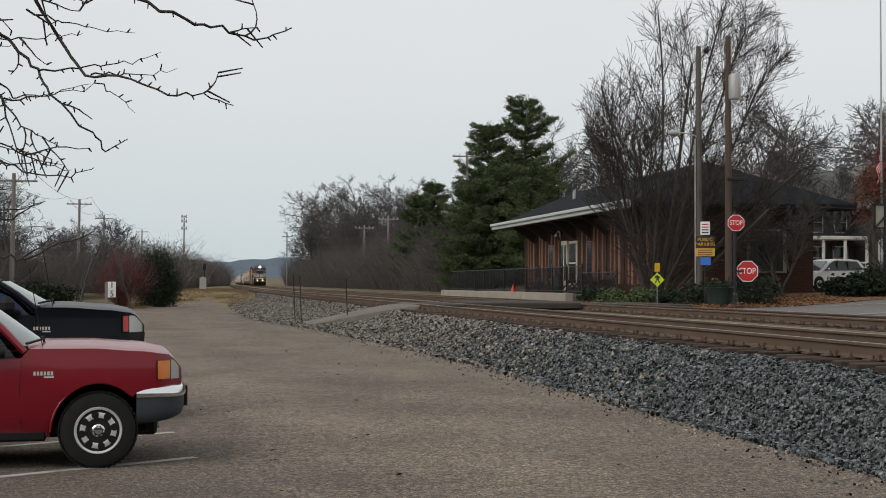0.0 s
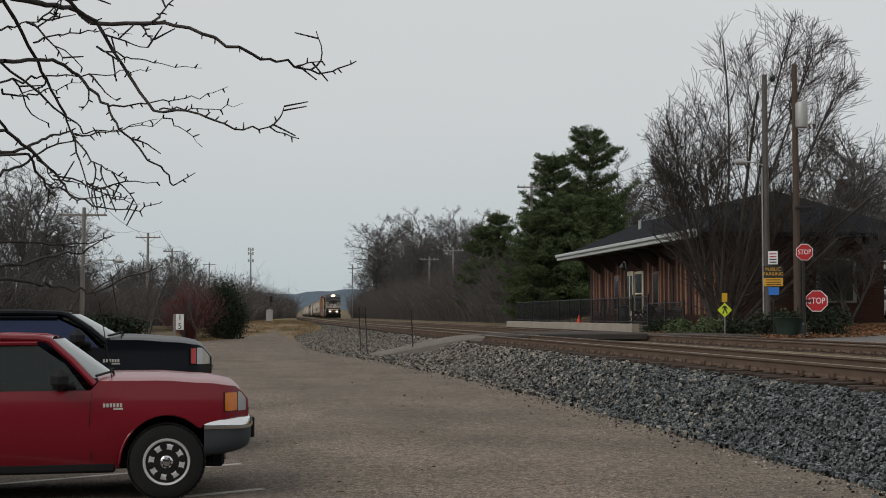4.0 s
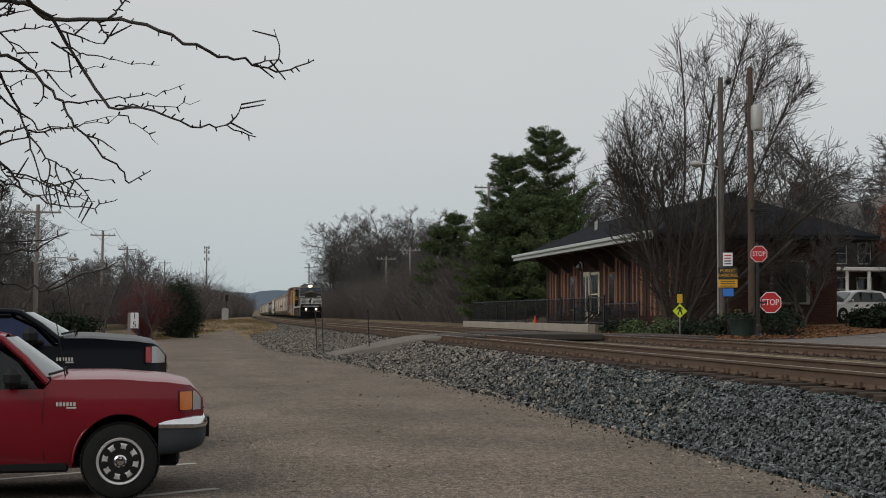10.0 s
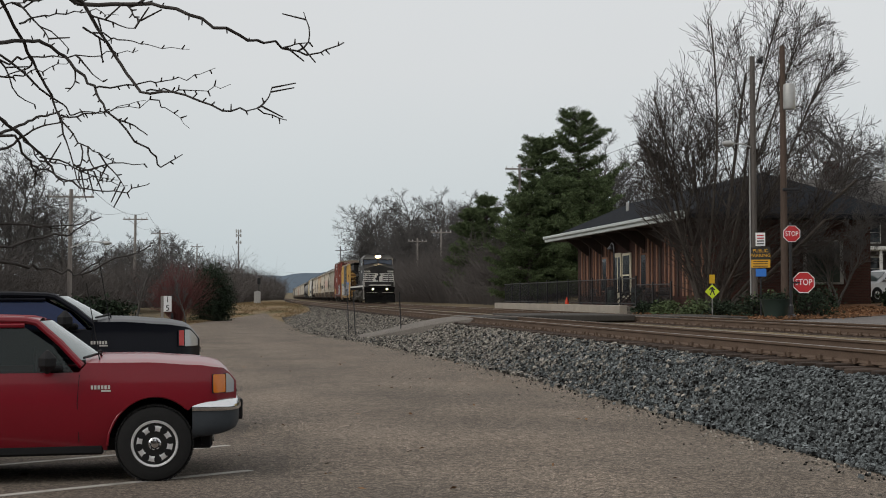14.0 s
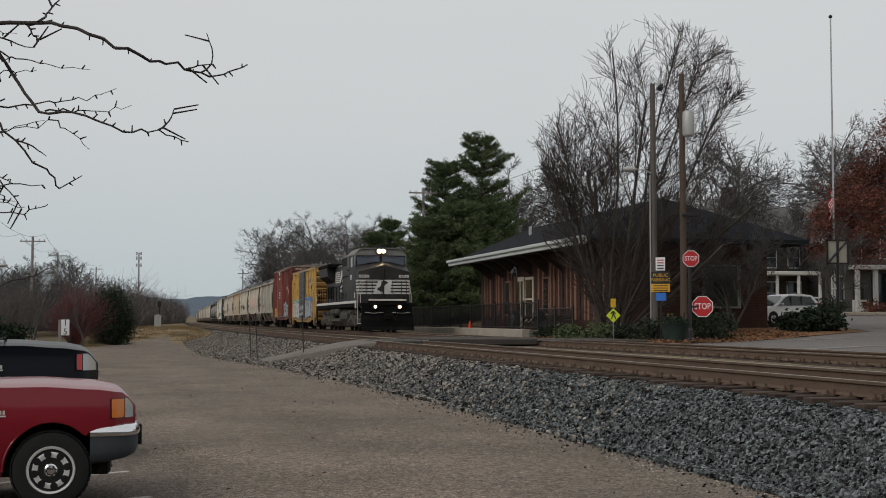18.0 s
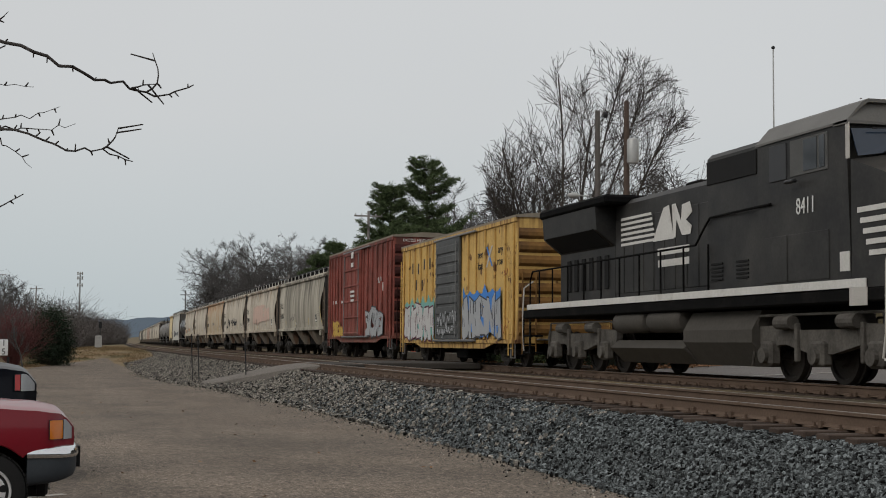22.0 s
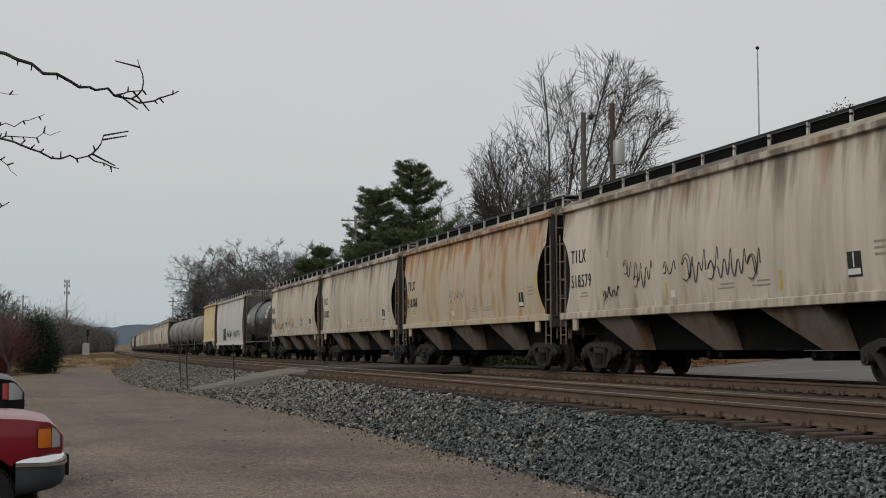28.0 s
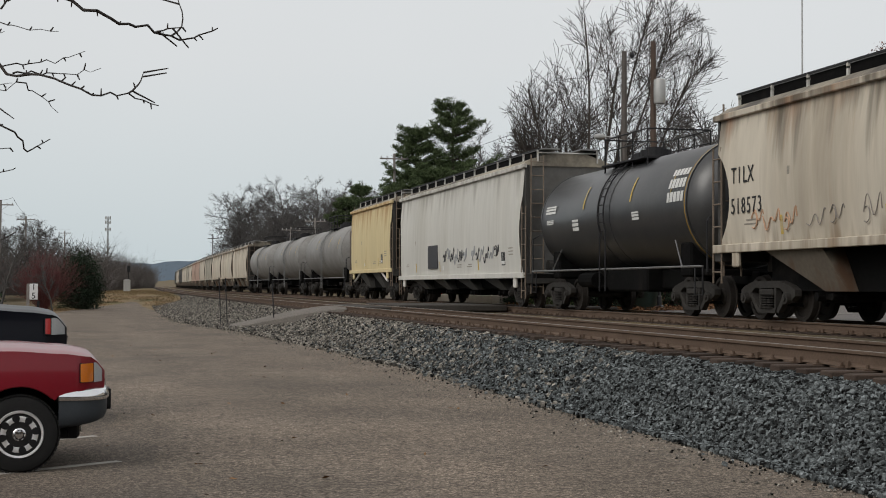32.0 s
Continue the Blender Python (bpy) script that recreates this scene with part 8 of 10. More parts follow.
TO_EYE = lambda x, y: -math.degrees(math.atan2(x, y))
sp1 = thing("stop_sign", "two red stop signs on a black post", "stop sign", "stop signs", m=Matrix.Translation((19.22, 46.0, 0.90)))
part("post", Shape().cyl((0, 0, 0), (0, 0, 3.2), 0.055, 10).lathe([(0.02, 0.0), (0.20, 0.0), (0.19, 0.06), (0.10, 0.12), (0.09, 0.4), (0.06, 0.46), (0.02, 0.46)], 12).cyl((0, 0, 3.2), (0, 0, 3.32), 0.07, 8, 0.02), black_paint, sp1, "black fluted post")
stop_plate(sp1, 0.02, -0.08, 2.92, 0.57, TO_EYE(19.2, 46) + 4)
stop_plate(sp1, 0.43, -0.10, 1.22, 0.73, TO_EYE(19.6, 46))
part("arm", Shape().box(0.0, -0.06, 1.2, 0.4, -0.04, 1.25), black_paint, sp1)
sp2 = thing("stop_sign", "red stop sign on a black post beside the street", "stop sign", "stop signs", m=Matrix.Translation((36.3, 56.8, 0.95)))
part("post", Shape().cyl((0, 0, 0), (0, 0, 4.6), 0.07, 10).lathe([(0.02, 0.0), (0.22, 0.0), (0.2, 0.08), (0.11, 0.15), (0.1, 0.45), (0.02, 0.5)], 12), black_paint, sp2)
stop_plate(sp2, 0.25, -0.1, 2.95, 0.95, TO_EYE(36.5, 57))
sp3 = thing("stop_sign", "small distant red stop sign before a house", "stop sign", "stop signs", m=Matrix.Translation((53.6, 91.0, 1.9)))
part("post", Shape().cyl((0, 0, 0), (0, 0, 2.6), 0.05, 8), black_paint, sp3)
stop_plate(sp3, 0, -0.08, 2.6, 0.75, TO_EYE(53.6, 91))

ps = thing("parking_sign", "stacked parking signs on a thin steel post", "sign", m=Matrix.Translation((18.75, 47.6, 0.95)) @ Matrix.Rotation(radians(TO_EYE(18.75, 47.6)), 4, "Z"))
part("post", Shape().cyl((0, 0, 0), (0, 0, 2.95), 0.03, 8), steel_dark, ps)
p0 = part("small_plate", Shape().cbox(-0.17, -0.06, 2.50, 0.17, -0.045, 2.98, 0.01), sign_white, ps, "white plate with small lines that cannot be read")
for i in range(4):
    part("text_bar", Shape().box(-0.12, -0.066, 2.56 + i * 0.1, 0.12, -0.061, 2.60 + i * 0.1), sign_black if i < 2 else sign_red, p0)
p1_ = part("black_plate", Shape().cbox(-0.34, -0.06, 2.02, 0.34, -0.045, 2.45, 0.01), sign_black, ps)
lettering("word", "PUBLIC\nPARKING", 0.17, sign_gold, p1_, Matrix.Translation((0, -0.066, 2.24)) @ FACE_SOUTH, "gold words", 0.002)
p2_ = part("gold_plate", Shape().cbox(-0.34, -0.06, 1.72, 0.34, -0.045, 2.01, 0.01), sign_gold, ps, "gold plate with small lines that cannot be read")
for i in range(3):
    part("text_bar", Shape().box(-0.26, -0.066, 1.76 + i * 0.085, 0.26, -0.061, 1.79 + i * 0.085), sign_black, p2_)
part("blue_plate", Shape().cbox(-0.17, -0.06, 1.40, 0.20, -0.045, 1.68, 0.01), sign_blue, ps, "small blue plate")

ped = thing("crossing_sign", "yellow-green diamond crossing sign on a short post", "sign", m=Matrix.Translation((17.6, 49.5, 0.9)) @ Matrix.Rotation(radians(TO_EYE(17.6, 49.5)), 4, "Z"))
part("post", Shape().cyl((0, 0, 0), (0, 0, 1.5), 0.025, 8), steel_grey, ped)
part("diamond", Shape().prism([(-0.27, 0.92), (0, 0.65), (0.27, 0.92), (0, 1.19)], "y", -0.045, -0.035), sign_lime, ped, "lime yellow diamond")
part("symbol", Shape().prism([(-0.05, 0.78), (0.0, 0.93), (0.07, 0.78), (0.11, 0.79), (0.04, 1.0), (0.10, 0.96), (0.12, 0.99), (0.02, 1.09), (-0.05, 1.08), (-0.12, 0.98), (-0.09, 0.96), (-0.03, 1.02), (-0.04, 0.92), (-0.10, 0.79)], "y", -0.05, -0.047), sign_black, ped, "black crossing symbol")
part("yellow_plate", Shape().cbox(-0.10, -0.05, 1.22, 0.10, -0.035, 1.55, 0.01), mat("amber_plate", (0.52, 0.32, 0.02), 0.6), ped, "amber plate")

fifteen = thing("speed_sign", "small white speed sign on a wooden post", "sign", m=Matrix.Translation((-1.88, 40.0, 0)) @ Matrix.Rotation(radians(TO_EYE(-1.88, 40)), 4, "Z"))
part("post", Shape().cbox(-0.18, -0.04, 0, -0.10, 0.04, 1.68, 0.01), pole_grey, fifteen)
part("back_post", Shape().cbox(0.10, -0.03, 0, 0.17, 0.03, 1.2, 0.01), steel_dark, fifteen)
pl = part("plate", Shape().cbox(-0.10, -0.06, 1.24, 0.12, -0.045, 1.68, 0.01), sign_white, fifteen, "white plate")
lettering("number", "1\n5", 0.24, sign_black, pl, Matrix.Translation((0.01, -0.066, 1.46)) @ FACE_SOUTH, "black number", 0.002)

for x, y, z, ln in ((4.60, 56.1, 0.0, 1.97), (4.72, 54.5, 0.0, 1.95), (6.05, 50.4, 0.10, 1.72)):
    pp = thing("marker_post", "thin rusty steel post beside the footpath", "post", "posts at the footpath", m=pose(x, y, z, 0, -2.5, 0))
    part("post", Shape().prism([(-0.02, -0.016), (0.02, -0.016), (0.02, 0.016), (0.009, 0.016), (0.009, -0.004), (-0.009, -0.004), (-0.009, 0.016), (-0.02, 0.016)], "z", 0, ln), black_paint, pp)
    part("cap", Shape().box(-0.022, -0.022, ln - 0.10, 0.022, 0.022, ln), steel_dark, pp)

fb = thing("back_of_sign", "square steel sign frame with a diagonal brace on a black post", "sign", m=Matrix.Translation((31.5, 58.0, 1.3)))
part("post", Shape().cyl((0, 0, 0), (0, 0, 4.2), 0.06, 10), black_paint, fb)
part("frame", Shape().box(-0.55, -0.03, 2.9, 0.55, 0.03, 2.97).box(-0.55, -0.03, 3.95, 0.55, 0.03, 4.02).box(-0.55, -0.03, 2.9, -0.48, 0.03, 4.02).box(0.48, -0.03, 2.9, 0.55, 0.03, 4.02), black_paint, fb)
part("brace", Shape().tube([(-0.5, 0, 2.95), (0.5, 0, 3.98)], 0.05, 6), black_paint, fb)
part("plate", Shape().box(-0.5, 0.035, 2.95, 0.5, 0.05, 3.97), galvanised, fb)

# ---- poles and wires ----
wire_mat = mat("black_wire", (0.03, 0.03, 0.03), 0.7, var=0.1)


def pole(x, y, h, r, material, label, arms=(), lean_x=0.0, insul=True):
    t = thing("utility_pole", label, "utility pole", m=stand(x, y))
    part("shaft", Shape().tube([(0, 0, -0.2), (lean_x * 0.5, 0, h * 0.5), (lean_x, 0, h)], r, 10, r * 0.72), material, t, smooth=True)
    for z, ln in arms:
        a = part("crossarm", Shape().cbox(lean_x - ln / 2, -0.06, z - 0.06, lean_x + ln / 2, 0.06, z + 0.06, 0.01), material, t)
        part("brace", Shape().tube([(lean_x - ln * 0.3, -0.07, z - 0.05), (lean_x, -0.1, z - 0.6), (lean_x + ln * 0.3, -0.07, z - 0.05)], 0.018, 5), steel_grey, a)
        for q in (-0.45, -0.25, 0.25, 0.45):
            part("insulator", Shape().cyl((lean_x + ln * q, 0, z + 0.05), (lean_x + ln * q, 0, z + 0.22), 0.05, 8, 0.035), galvanised, a)
    return t


def wire(points, sag=0.4, r=0.012):
    line = []
    for a, b in zip(points, points[1:]):
        a, b = Vector(a), Vector(b)
        for i in range(13 if b == Vector(points[-1]) else 12):
            p = a.lerp(b, i / 12)
            p.z -= sag * 4 * (i / 12) * (1 - i / 12)
            line.append(p)
    solid("wire", Shape().tube(line, r, 4), wire_mat, "thin sagging black overhead wire", "wire", "overhead wires")


pa = pole(20.8, 53.5, 10.6, 0.15, pole_dark, "weathered wooden pole carrying a street lamp arm")
part("lamp_arm", Shape().tube([(0, 0, 6.85), (-0.4, -0.1, 7.0), (-0.95, -0.2, 7.02)], 0.03, 8), galvanised, pa)
part("lamp_head", Shape().lathe([(0.01, 0), (0.09, 0.05), (0.13, 0.2), (0.12, 0.4), (0.03, 0.5)], 10, "x", (-1.4, -0.2, 7.0)), galvanised, pa, "pale street lamp head", smooth=True)
part("bird_ball", Shape().lathe([(0.01, 10.5), (0.1, 10.55), (0.12, 10.65), (0.06, 10.75), (0.01, 10.78)], 10, at=(0.35, 0, -0.2)).tube([(0, 0, 10.3), (0.35, 0, 10.4)], 0.02, 5), steel_dark, pa)
part("conduit", Shape().cyl((-0.17, -0.05, 0), (-0.17, -0.05, 6.8), 0.03, 6), galvanised, pa)
pb = pole(21.55, 52.2, 10.8, 0.15, pole_wood, "dark wooden pole with a grey transformer can")
part("transformer", Shape().lathe([(0.02, 8.2), (0.22, 8.22), (0.24, 8.3), (0.24, 9.1), (0.22, 9.2), (0.05, 9.25)], 14, at=(0.1, -0.42, 0)), galvanised, pb, "grey transformer can", smooth=True)
part("bracket", Shape().box(0.05, -0.3, 8.4, 0.15, 0, 8.5).box(0.05, -0.3, 8.9, 0.15, 0, 9.0), steel_dark, pb)
part("cutout", Shape().cyl((0.35, -0.1, 9.5), (0.45, -0.1, 9.9), 0.04, 6).tube([(0, 0, 9.7), (0.4, -0.1, 9.75)], 0.025, 5), steel_grey, pb)
part("secondary_rack", Shape().cbox(-0.1, -0.2, 5.0, 0.6, -0.1, 5.12, 0.02), steel_dark, pb)
for k, (x, y, h) in enumerate(((-10.9, 95, 8.9), (-10.5, 150, 10.4), (-11.1, 210, 11.6), (-8.0, 300, 13.0))):
    pole(x, y, h, 0.17, pole_grey, "wooden utility pole with a crossarm behind the lot", ((h - 0.5, 2.6 if k else 3.0),), 0.1)
lp = thing("street_lamp", "pale street lamp head on a long arm", "street lamp", m=stand(-10.9, 95))
part("arm", Shape().tube([(0.1, -0.2, 5.0), (1.2, -0.3, 5.4), (2.3, -0.35, 5.35)], 0.04, 6), galvanised, lp)
part("head", Shape().lathe([(0.02, 0), (0.12, 0.1), (0.15, 0.35), (0.04, 0.6)], 10, "x", (2.2, -0.35, 5.3)), galvanised, lp, smooth=True)
for q in (-1.2, 1.2):
    wire([(-10.8 + q, 20, 9.0), (-10.8 + q, 95, 9.05), (-10.4 + q, 150, 10.7), (-11.0 + q, 210, 12.0), (-8 + q, 300, 13.3)], 0.9, 0.014)
for x, y, h in ((23.0, 157, 8.3), (24.5, 146, 8.6), (22.0, 172, 8.0), (22.85, 110, 11.3), (29.0, 250, 12.0)):
    pole(x + lean(y), y, h, 0.15, pole_grey, "weathered utility pole at the edge of the wood", ((h - 0.4, 2.4),))
wire([(20.8, 53.5, 10.0), (22.85 + lean(110), 110, 11.4)], 0.6)
for z0, z1 in ((6.0, 9.6), (5.7, 9.2), (5.2, 5.6)):
    wire([(21.55, 52.2, z0), (37.5, 57.0, z1) if z1 > 6 else (60, 80, 8.5)], 0.5 if z1 > 6 else 1.2, 0.016)
wire([(21.55, 52.2, 7.0), (60, 84, 10.0)], 1.0, 0.014)

tower = thing("cell_tower", "tall thin steel cell tower with antenna rings", "tower", m=stand(2.3, 800))
part("mast", Shape().cyl((0, 0, 0), (0, 0, 40), 0.55, 8, 0.35), steel_grey, tower)
for z in (33.0, 37.0, 39.5):
    s = Shape()
    for k in range(8):
        a = k * math.pi / 4
        s.box(1.4 * math.cos(a) - 0.2, 1.4 * math.sin(a) - 0.2, z - 0.9, 1.4 * math.cos(a) + 0.2, 1.4 * math.sin(a) + 0.2, z + 0.9)
    s.cyl((0, 0, z - 0.1), (0, 0, z + 0.1), 1.4, 10)
    part("antenna_ring", s, galvanised, tower)
cabx = thing("signal_cabinet", "pale signal cabinet beside the distant track", "cabinet", m=stand(2.9, 178))
part("cabinet", Shape().cbox(-0.42, -0.5, 0, 0.42, 0.5, 1.5, 0.05).prism([(-0.46, 1.5), (0.46, 1.5), (0, 1.66)], "y", -0.55, 0.55), galvanised, cabx)
part("signal", Shape().cyl((0.2, 0, 0), (0.2, 0, 3.2), 0.05, 8).cbox(0.0, -0.2, 2.5, 0.4, 0.1, 3.3, 0.03), steel_dark, cabx)
mast = thing("signal_mast", "thin signal mast with a crossarm far along the track", "mast", m=stand(20 + lean(330), 330))
part("mast", Shape().cyl((0, 0, 0), (0, 0, 13), 0.14, 8).box(-1.2, -0.1, 11.8, 1.2, 0.1, 12.0), steel_grey, mast)

flag = thing("flagpole", "tall silver flagpole with a drooping red and white flag", "flagpole", m=stand(48.6, 90))
part("pole", Shape().cyl((0, 0, 0), (0, 0, 21.3), 0.09, 8, 0.05), galvanised, flag)
part("finial", Shape().lathe([(0.01, 21.3), (0.14, 21.4), (0.14, 21.5), (0.01, 21.6)], 8), steel_dark, flag)
fs = [[(-0.06 - 0.26 * j / 6 - 0.05 * math.sin(i * 1.3 + j), 0.10 * math.sin(i * 0.9 + j * 1.2), 9.1 - 0.22 * i - 0.16 * j) for j in range(7)] for i in range(8)]
for i in range(7):
    part("stripe", Shape().sheet([fs[i], fs[i + 1]]).sheet([[(p[0], p[1] + 0.01, p[2]) for p in fs[i]], [(p[0], p[1] + 0.01, p[2]) for p in fs[i + 1]]]), mat("flag_red", (0.5, 0.03, 0.05), 0.8) if i % 2 == 0 else mat("flag_white", (0.6, 0.6, 0.6), 0.8), flag)


# ---- houses beyond the street ----
siding_grey = mat("grey_siding", (0.115, 0.106, 0.100), 0.8, var=0.12, scale=1, fine=10)
siding_yellow = mat("yellow_siding", (0.50, 0.38, 0.13), 0.7, var=0.1, scale=1, fine=10)
shingle_grey = mat("grey_shingles", (0.135, 0.130, 0.125), 0.9, var=0.2, scale=2, fine=12)


def house_window(parent, x, y, z, wd, h, trim=None):
    f = part("window", Shape().cbox(x - wd / 2 - 0.1, y - 0.08, z - 0.1, x + wd / 2 + 0.1, y + 0.02, z + h + 0.1, 0.02), trim or white_trim, parent, "white-framed window")
    part("pane", Shape().box(x - wd / 2, y - 0.10, z, x + wd / 2, y - 0.08, z + h * 0.48), glass_dark, f)
    part("pane", Shape().box(x - wd / 2, y - 0.10, z + h * 0.52, x + wd / 2, y - 0.08, z + h), glass_dark, f)


hs = thing("house", "grey clapboard house with white trim and a porch", "house")
HX0, HX1, HY0, HY1, HZ = 52.6, 61.2, 99.0, 109.0, 1.7
fw = part("front_wall", Shape().prism([(HX0, HZ), (HX1, HZ), (HX1, 8.0), ((HX0 + HX1) / 2, 11.6), (HX0, 8.0)], "y", HY0, HY0 + 0.25), siding_grey, hs)
part("side_wall", Shape().box(HX0, HY0 + 0.25, HZ, HX0 + 0.25, HY1, 8.0), siding_grey, hs)
part("side_wall", Shape().box(HX1 - 0.25, HY0 + 0.25, HZ, HX1, HY1, 8.0), siding_grey, hs)
hm = (HX0 + HX1) / 2
hr = part("roof", Shape().prism([(HX0 - 0.6, 7.5), (hm, 11.7), (HX1 + 0.6, 7.5), (HX1 + 0.6, 7.7), (hm, 11.95), (HX0 - 0.6, 7.7)], "y", HY0 - 0.5, HY1 + 0.5), shingle_grey, hs, "grey shingled roof")
for sx, x in ((-1, HX0 - 0.65), (1, HX1 + 0.65)):
    part("bargeboard", Shape().prism([(x, 7.42), (hm, 11.62), (hm, 11.92), (x, 7.72)], "y", HY0 - 0.62, HY0 - 0.5), white_trim, hr)
for x in (55.2, 57.95):
    house_window(fw, x, HY0, 6.5, 1.0, 1.8)
part("porch_roof", Shape().cbox(HX0 + 1.9, HY0 - 1.4, 5.55, HX1 - 2.6, HY0, 5.9, 0.05).cbox(HX1 - 2.6, HY0 - 1.0, 5.2, HX1 + 0.1, HY0, 5.45, 0.05), white_trim, hs, "white porch roof")
for x in (HX0 + 2.0, HX0 + 3.55, HX0 + 5.4, HX0 + 7.9):
    part("porch_post", Shape().cbox(x, HY0 - 1.3, HZ, x + 0.34, HY0 - 1.0, 5.55 if x < HX1 - 3 else 5.2, 0.03), white_trim, hs)
part("shop_sill", Shape().cbox(HX0 + 2.3, HY0 - 0.3, HZ, HX0 + 3.6, HY0 - 0.05, 3.2, 0.02), white_trim, hs)
part("shop_window", Shape().cbox(HX0 + 4.0, HY0 - 0.14, 3.0, HX0 + 5.3, HY0 - 0.02, 5.3, 0.02), glass_dark, hs)
part("door", Shape().cbox(55.0, HY0 - 0.1, HZ, 55.9, HY0 - 0.02, 4.6, 0.02), mat("dark_door", (0.04, 0.035, 0.03), 0.6), hs)
house_window(fw, 53.7, HY0, 3.2, 0.9, 1.8)
part("dark_bay", Shape().cbox(58.6, HY0 - 0.12, HZ, 60.2, HY0 - 0.02, 5.1, 0.02), dark_wood, hs)

wing = thing("house", "low house wing with grey roof and white porch rail", "house")
WX0, WX1 = 43.0, 52.2
ww = part("front_wall", Shape().box(WX0, 101.0, HZ, WX1, 101.3, 8.0), mat("taupe_siding", (0.065, 0.058, 0.053), 0.8, var=0.12, scale=1, fine=10), wing)
part("roof", Shape().prism([(100.2, 7.6), (104.5, 10.6), (109, 7.6), (109, 7.8), (104.5, 10.9), (100.2, 7.8)], "x", WX0 - 0.6, WX1 + 0.3), shingle_grey, wing, "grey shingled roof")
part("chimney", Shape().cbox(46.6, 104.0, 9.0, 47.6, 104.8, 12.4, 0.03), depot_brick, wing, "brick chimney")
part("chimney", Shape().cbox(43.6, 104.0, 9.0, 44.3, 104.7, 11.8, 0.03), white_trim, wing, "pale chimney")
for x in (44.6, 46.8, 49.0, 51.0):
    house_window(ww, x, 101.0, 5.8, 0.9, 1.5)
    house_window(ww, x, 101.0, 2.9, 1.1, 1.7)
part("porch_roof", Shape().cbox(WX0, 98.6, 5.1, WX1, 101.0, 5.4, 0.05), white_trim, wing)
for x in np.arange(WX0, WX1, 1.8):
    part("porch_post", Shape().cbox(float(x), 98.7, HZ, float(x) + 0.2, 98.9, 5.1, 0.02), white_trim, wing)
part("porch_rail", Shape().box(WX0, 98.75, 3.3, WX1, 98.82, 3.42).box(WX0, 98.75, 2.5, WX1, 98.82, 2.6), white_trim, wing)
far_house = thing("house", "cream house half hidden behind the oak", "house")
part("front_wall", Shape().box(63.5, 104, 1.7, 74.0, 112, 8.5), mat("cream_siding", (0.28, 0.235, 0.14), 0.8, var=0.12), far_house)
part("roof", Shape().prism([(103.3, 8.3), (108, 12.0), (112.7, 8.3), (108, 12.3)], "x", 63.0, 74.5), shingle_grey, far_house)
house_window(far_house, 65.5, 104, 4.8, 1.1, 1.9)
part("house_wall_disc", Shape().cyl((66.8, 103.9, 3.6), (66.8, 103.98, 3.6), 0.45, 16), dark_wood, far_house)

rw = thing("garden_wall", "low wall of pale stone courses beyond the street", "wall", kind="structure")
for c in range(2):
    for k in range(26):
        part("stone", Shape().cbox(45.0 + 1.0 * k + 0.5 * c, 84.2, 1.72 + 0.21 * c, 45.96 + 1.0 * k + 0.5 * c, 84.6, 1.92 + 0.21 * c, 0.02), concrete, rw)
yard = strip(np.arange(84.4, 99, 1.0), lambda y: 44, lambda y: 90, lambda x, y: ground_height(x, y) + 0.25, 20, 0.0)
solid("front_yard", yard, dry_grass, "thin lawn before the houses", "lawn", kind="structure", fix=False)
for k, (x, y, wd, h) in enumerate(((50.5, 88, 1.6, 0.9), (52.6, 88.5, 1.4, 1.0), (55.0, 89, 1.5, 1.0), (47.5, 88, 1.7, 1.1), (58.5, 88.5, 1.6, 1.1), (60.5, 90, 1.8, 1.6))):
    bush("shrub", x, y, wd, wd, h, shrub_leaf if k % 2 else oak_leaf, 120 + k, "low garden shrub before a house", 30, 24, 0.09, 0.25)

yb = thing("yellow_building", "pale yellow clapboard building with white corner trim", "building")
YX, YY0, YY1, YT = 37.4, 40.0, 58.0, 10.2
bw = part("wall", Shape().box(YX, YY0, 0.7, YX + 9, YY1, YT), siding_yellow, yb)
for k in range(60):
    z = 0.95 + 0.155 * k
    part("board", Shape().prism([(YX - 0.025, z), (YX, z + 0.0), (YX, z + 0.15), (YX - 0.008, z + 0.15)], "y", YY0, YY1 - 0.25), siding_yellow, bw)
part("corner_board", Shape().cbox(YX - 0.05, YY1 - 0.25, 0.7, YX + 0.25, YY1 + 0.04, YT, 0.01), white_trim, yb, "white corner board")
part("cornice", Shape().cbox(YX - 0.75, YY0 - 0.5, YT, YX + 9.5, YY1 + 0.7, YT + 0.35, 0.05).cbox(YX - 0.35, YY0 - 0.3, YT - 0.3, YX + 9.3, YY1 + 0.3, YT, 0.04), white_trim, yb, "white cornice")
part("roof", Shape().prism([(YX - 0.7, YT + 0.35), (YX + 4.5, YT + 2.6), (YX + 9.5, YT + 0.35)], "y", YY0 - 0.4, YY1 + 0.6), shingle_grey, yb)

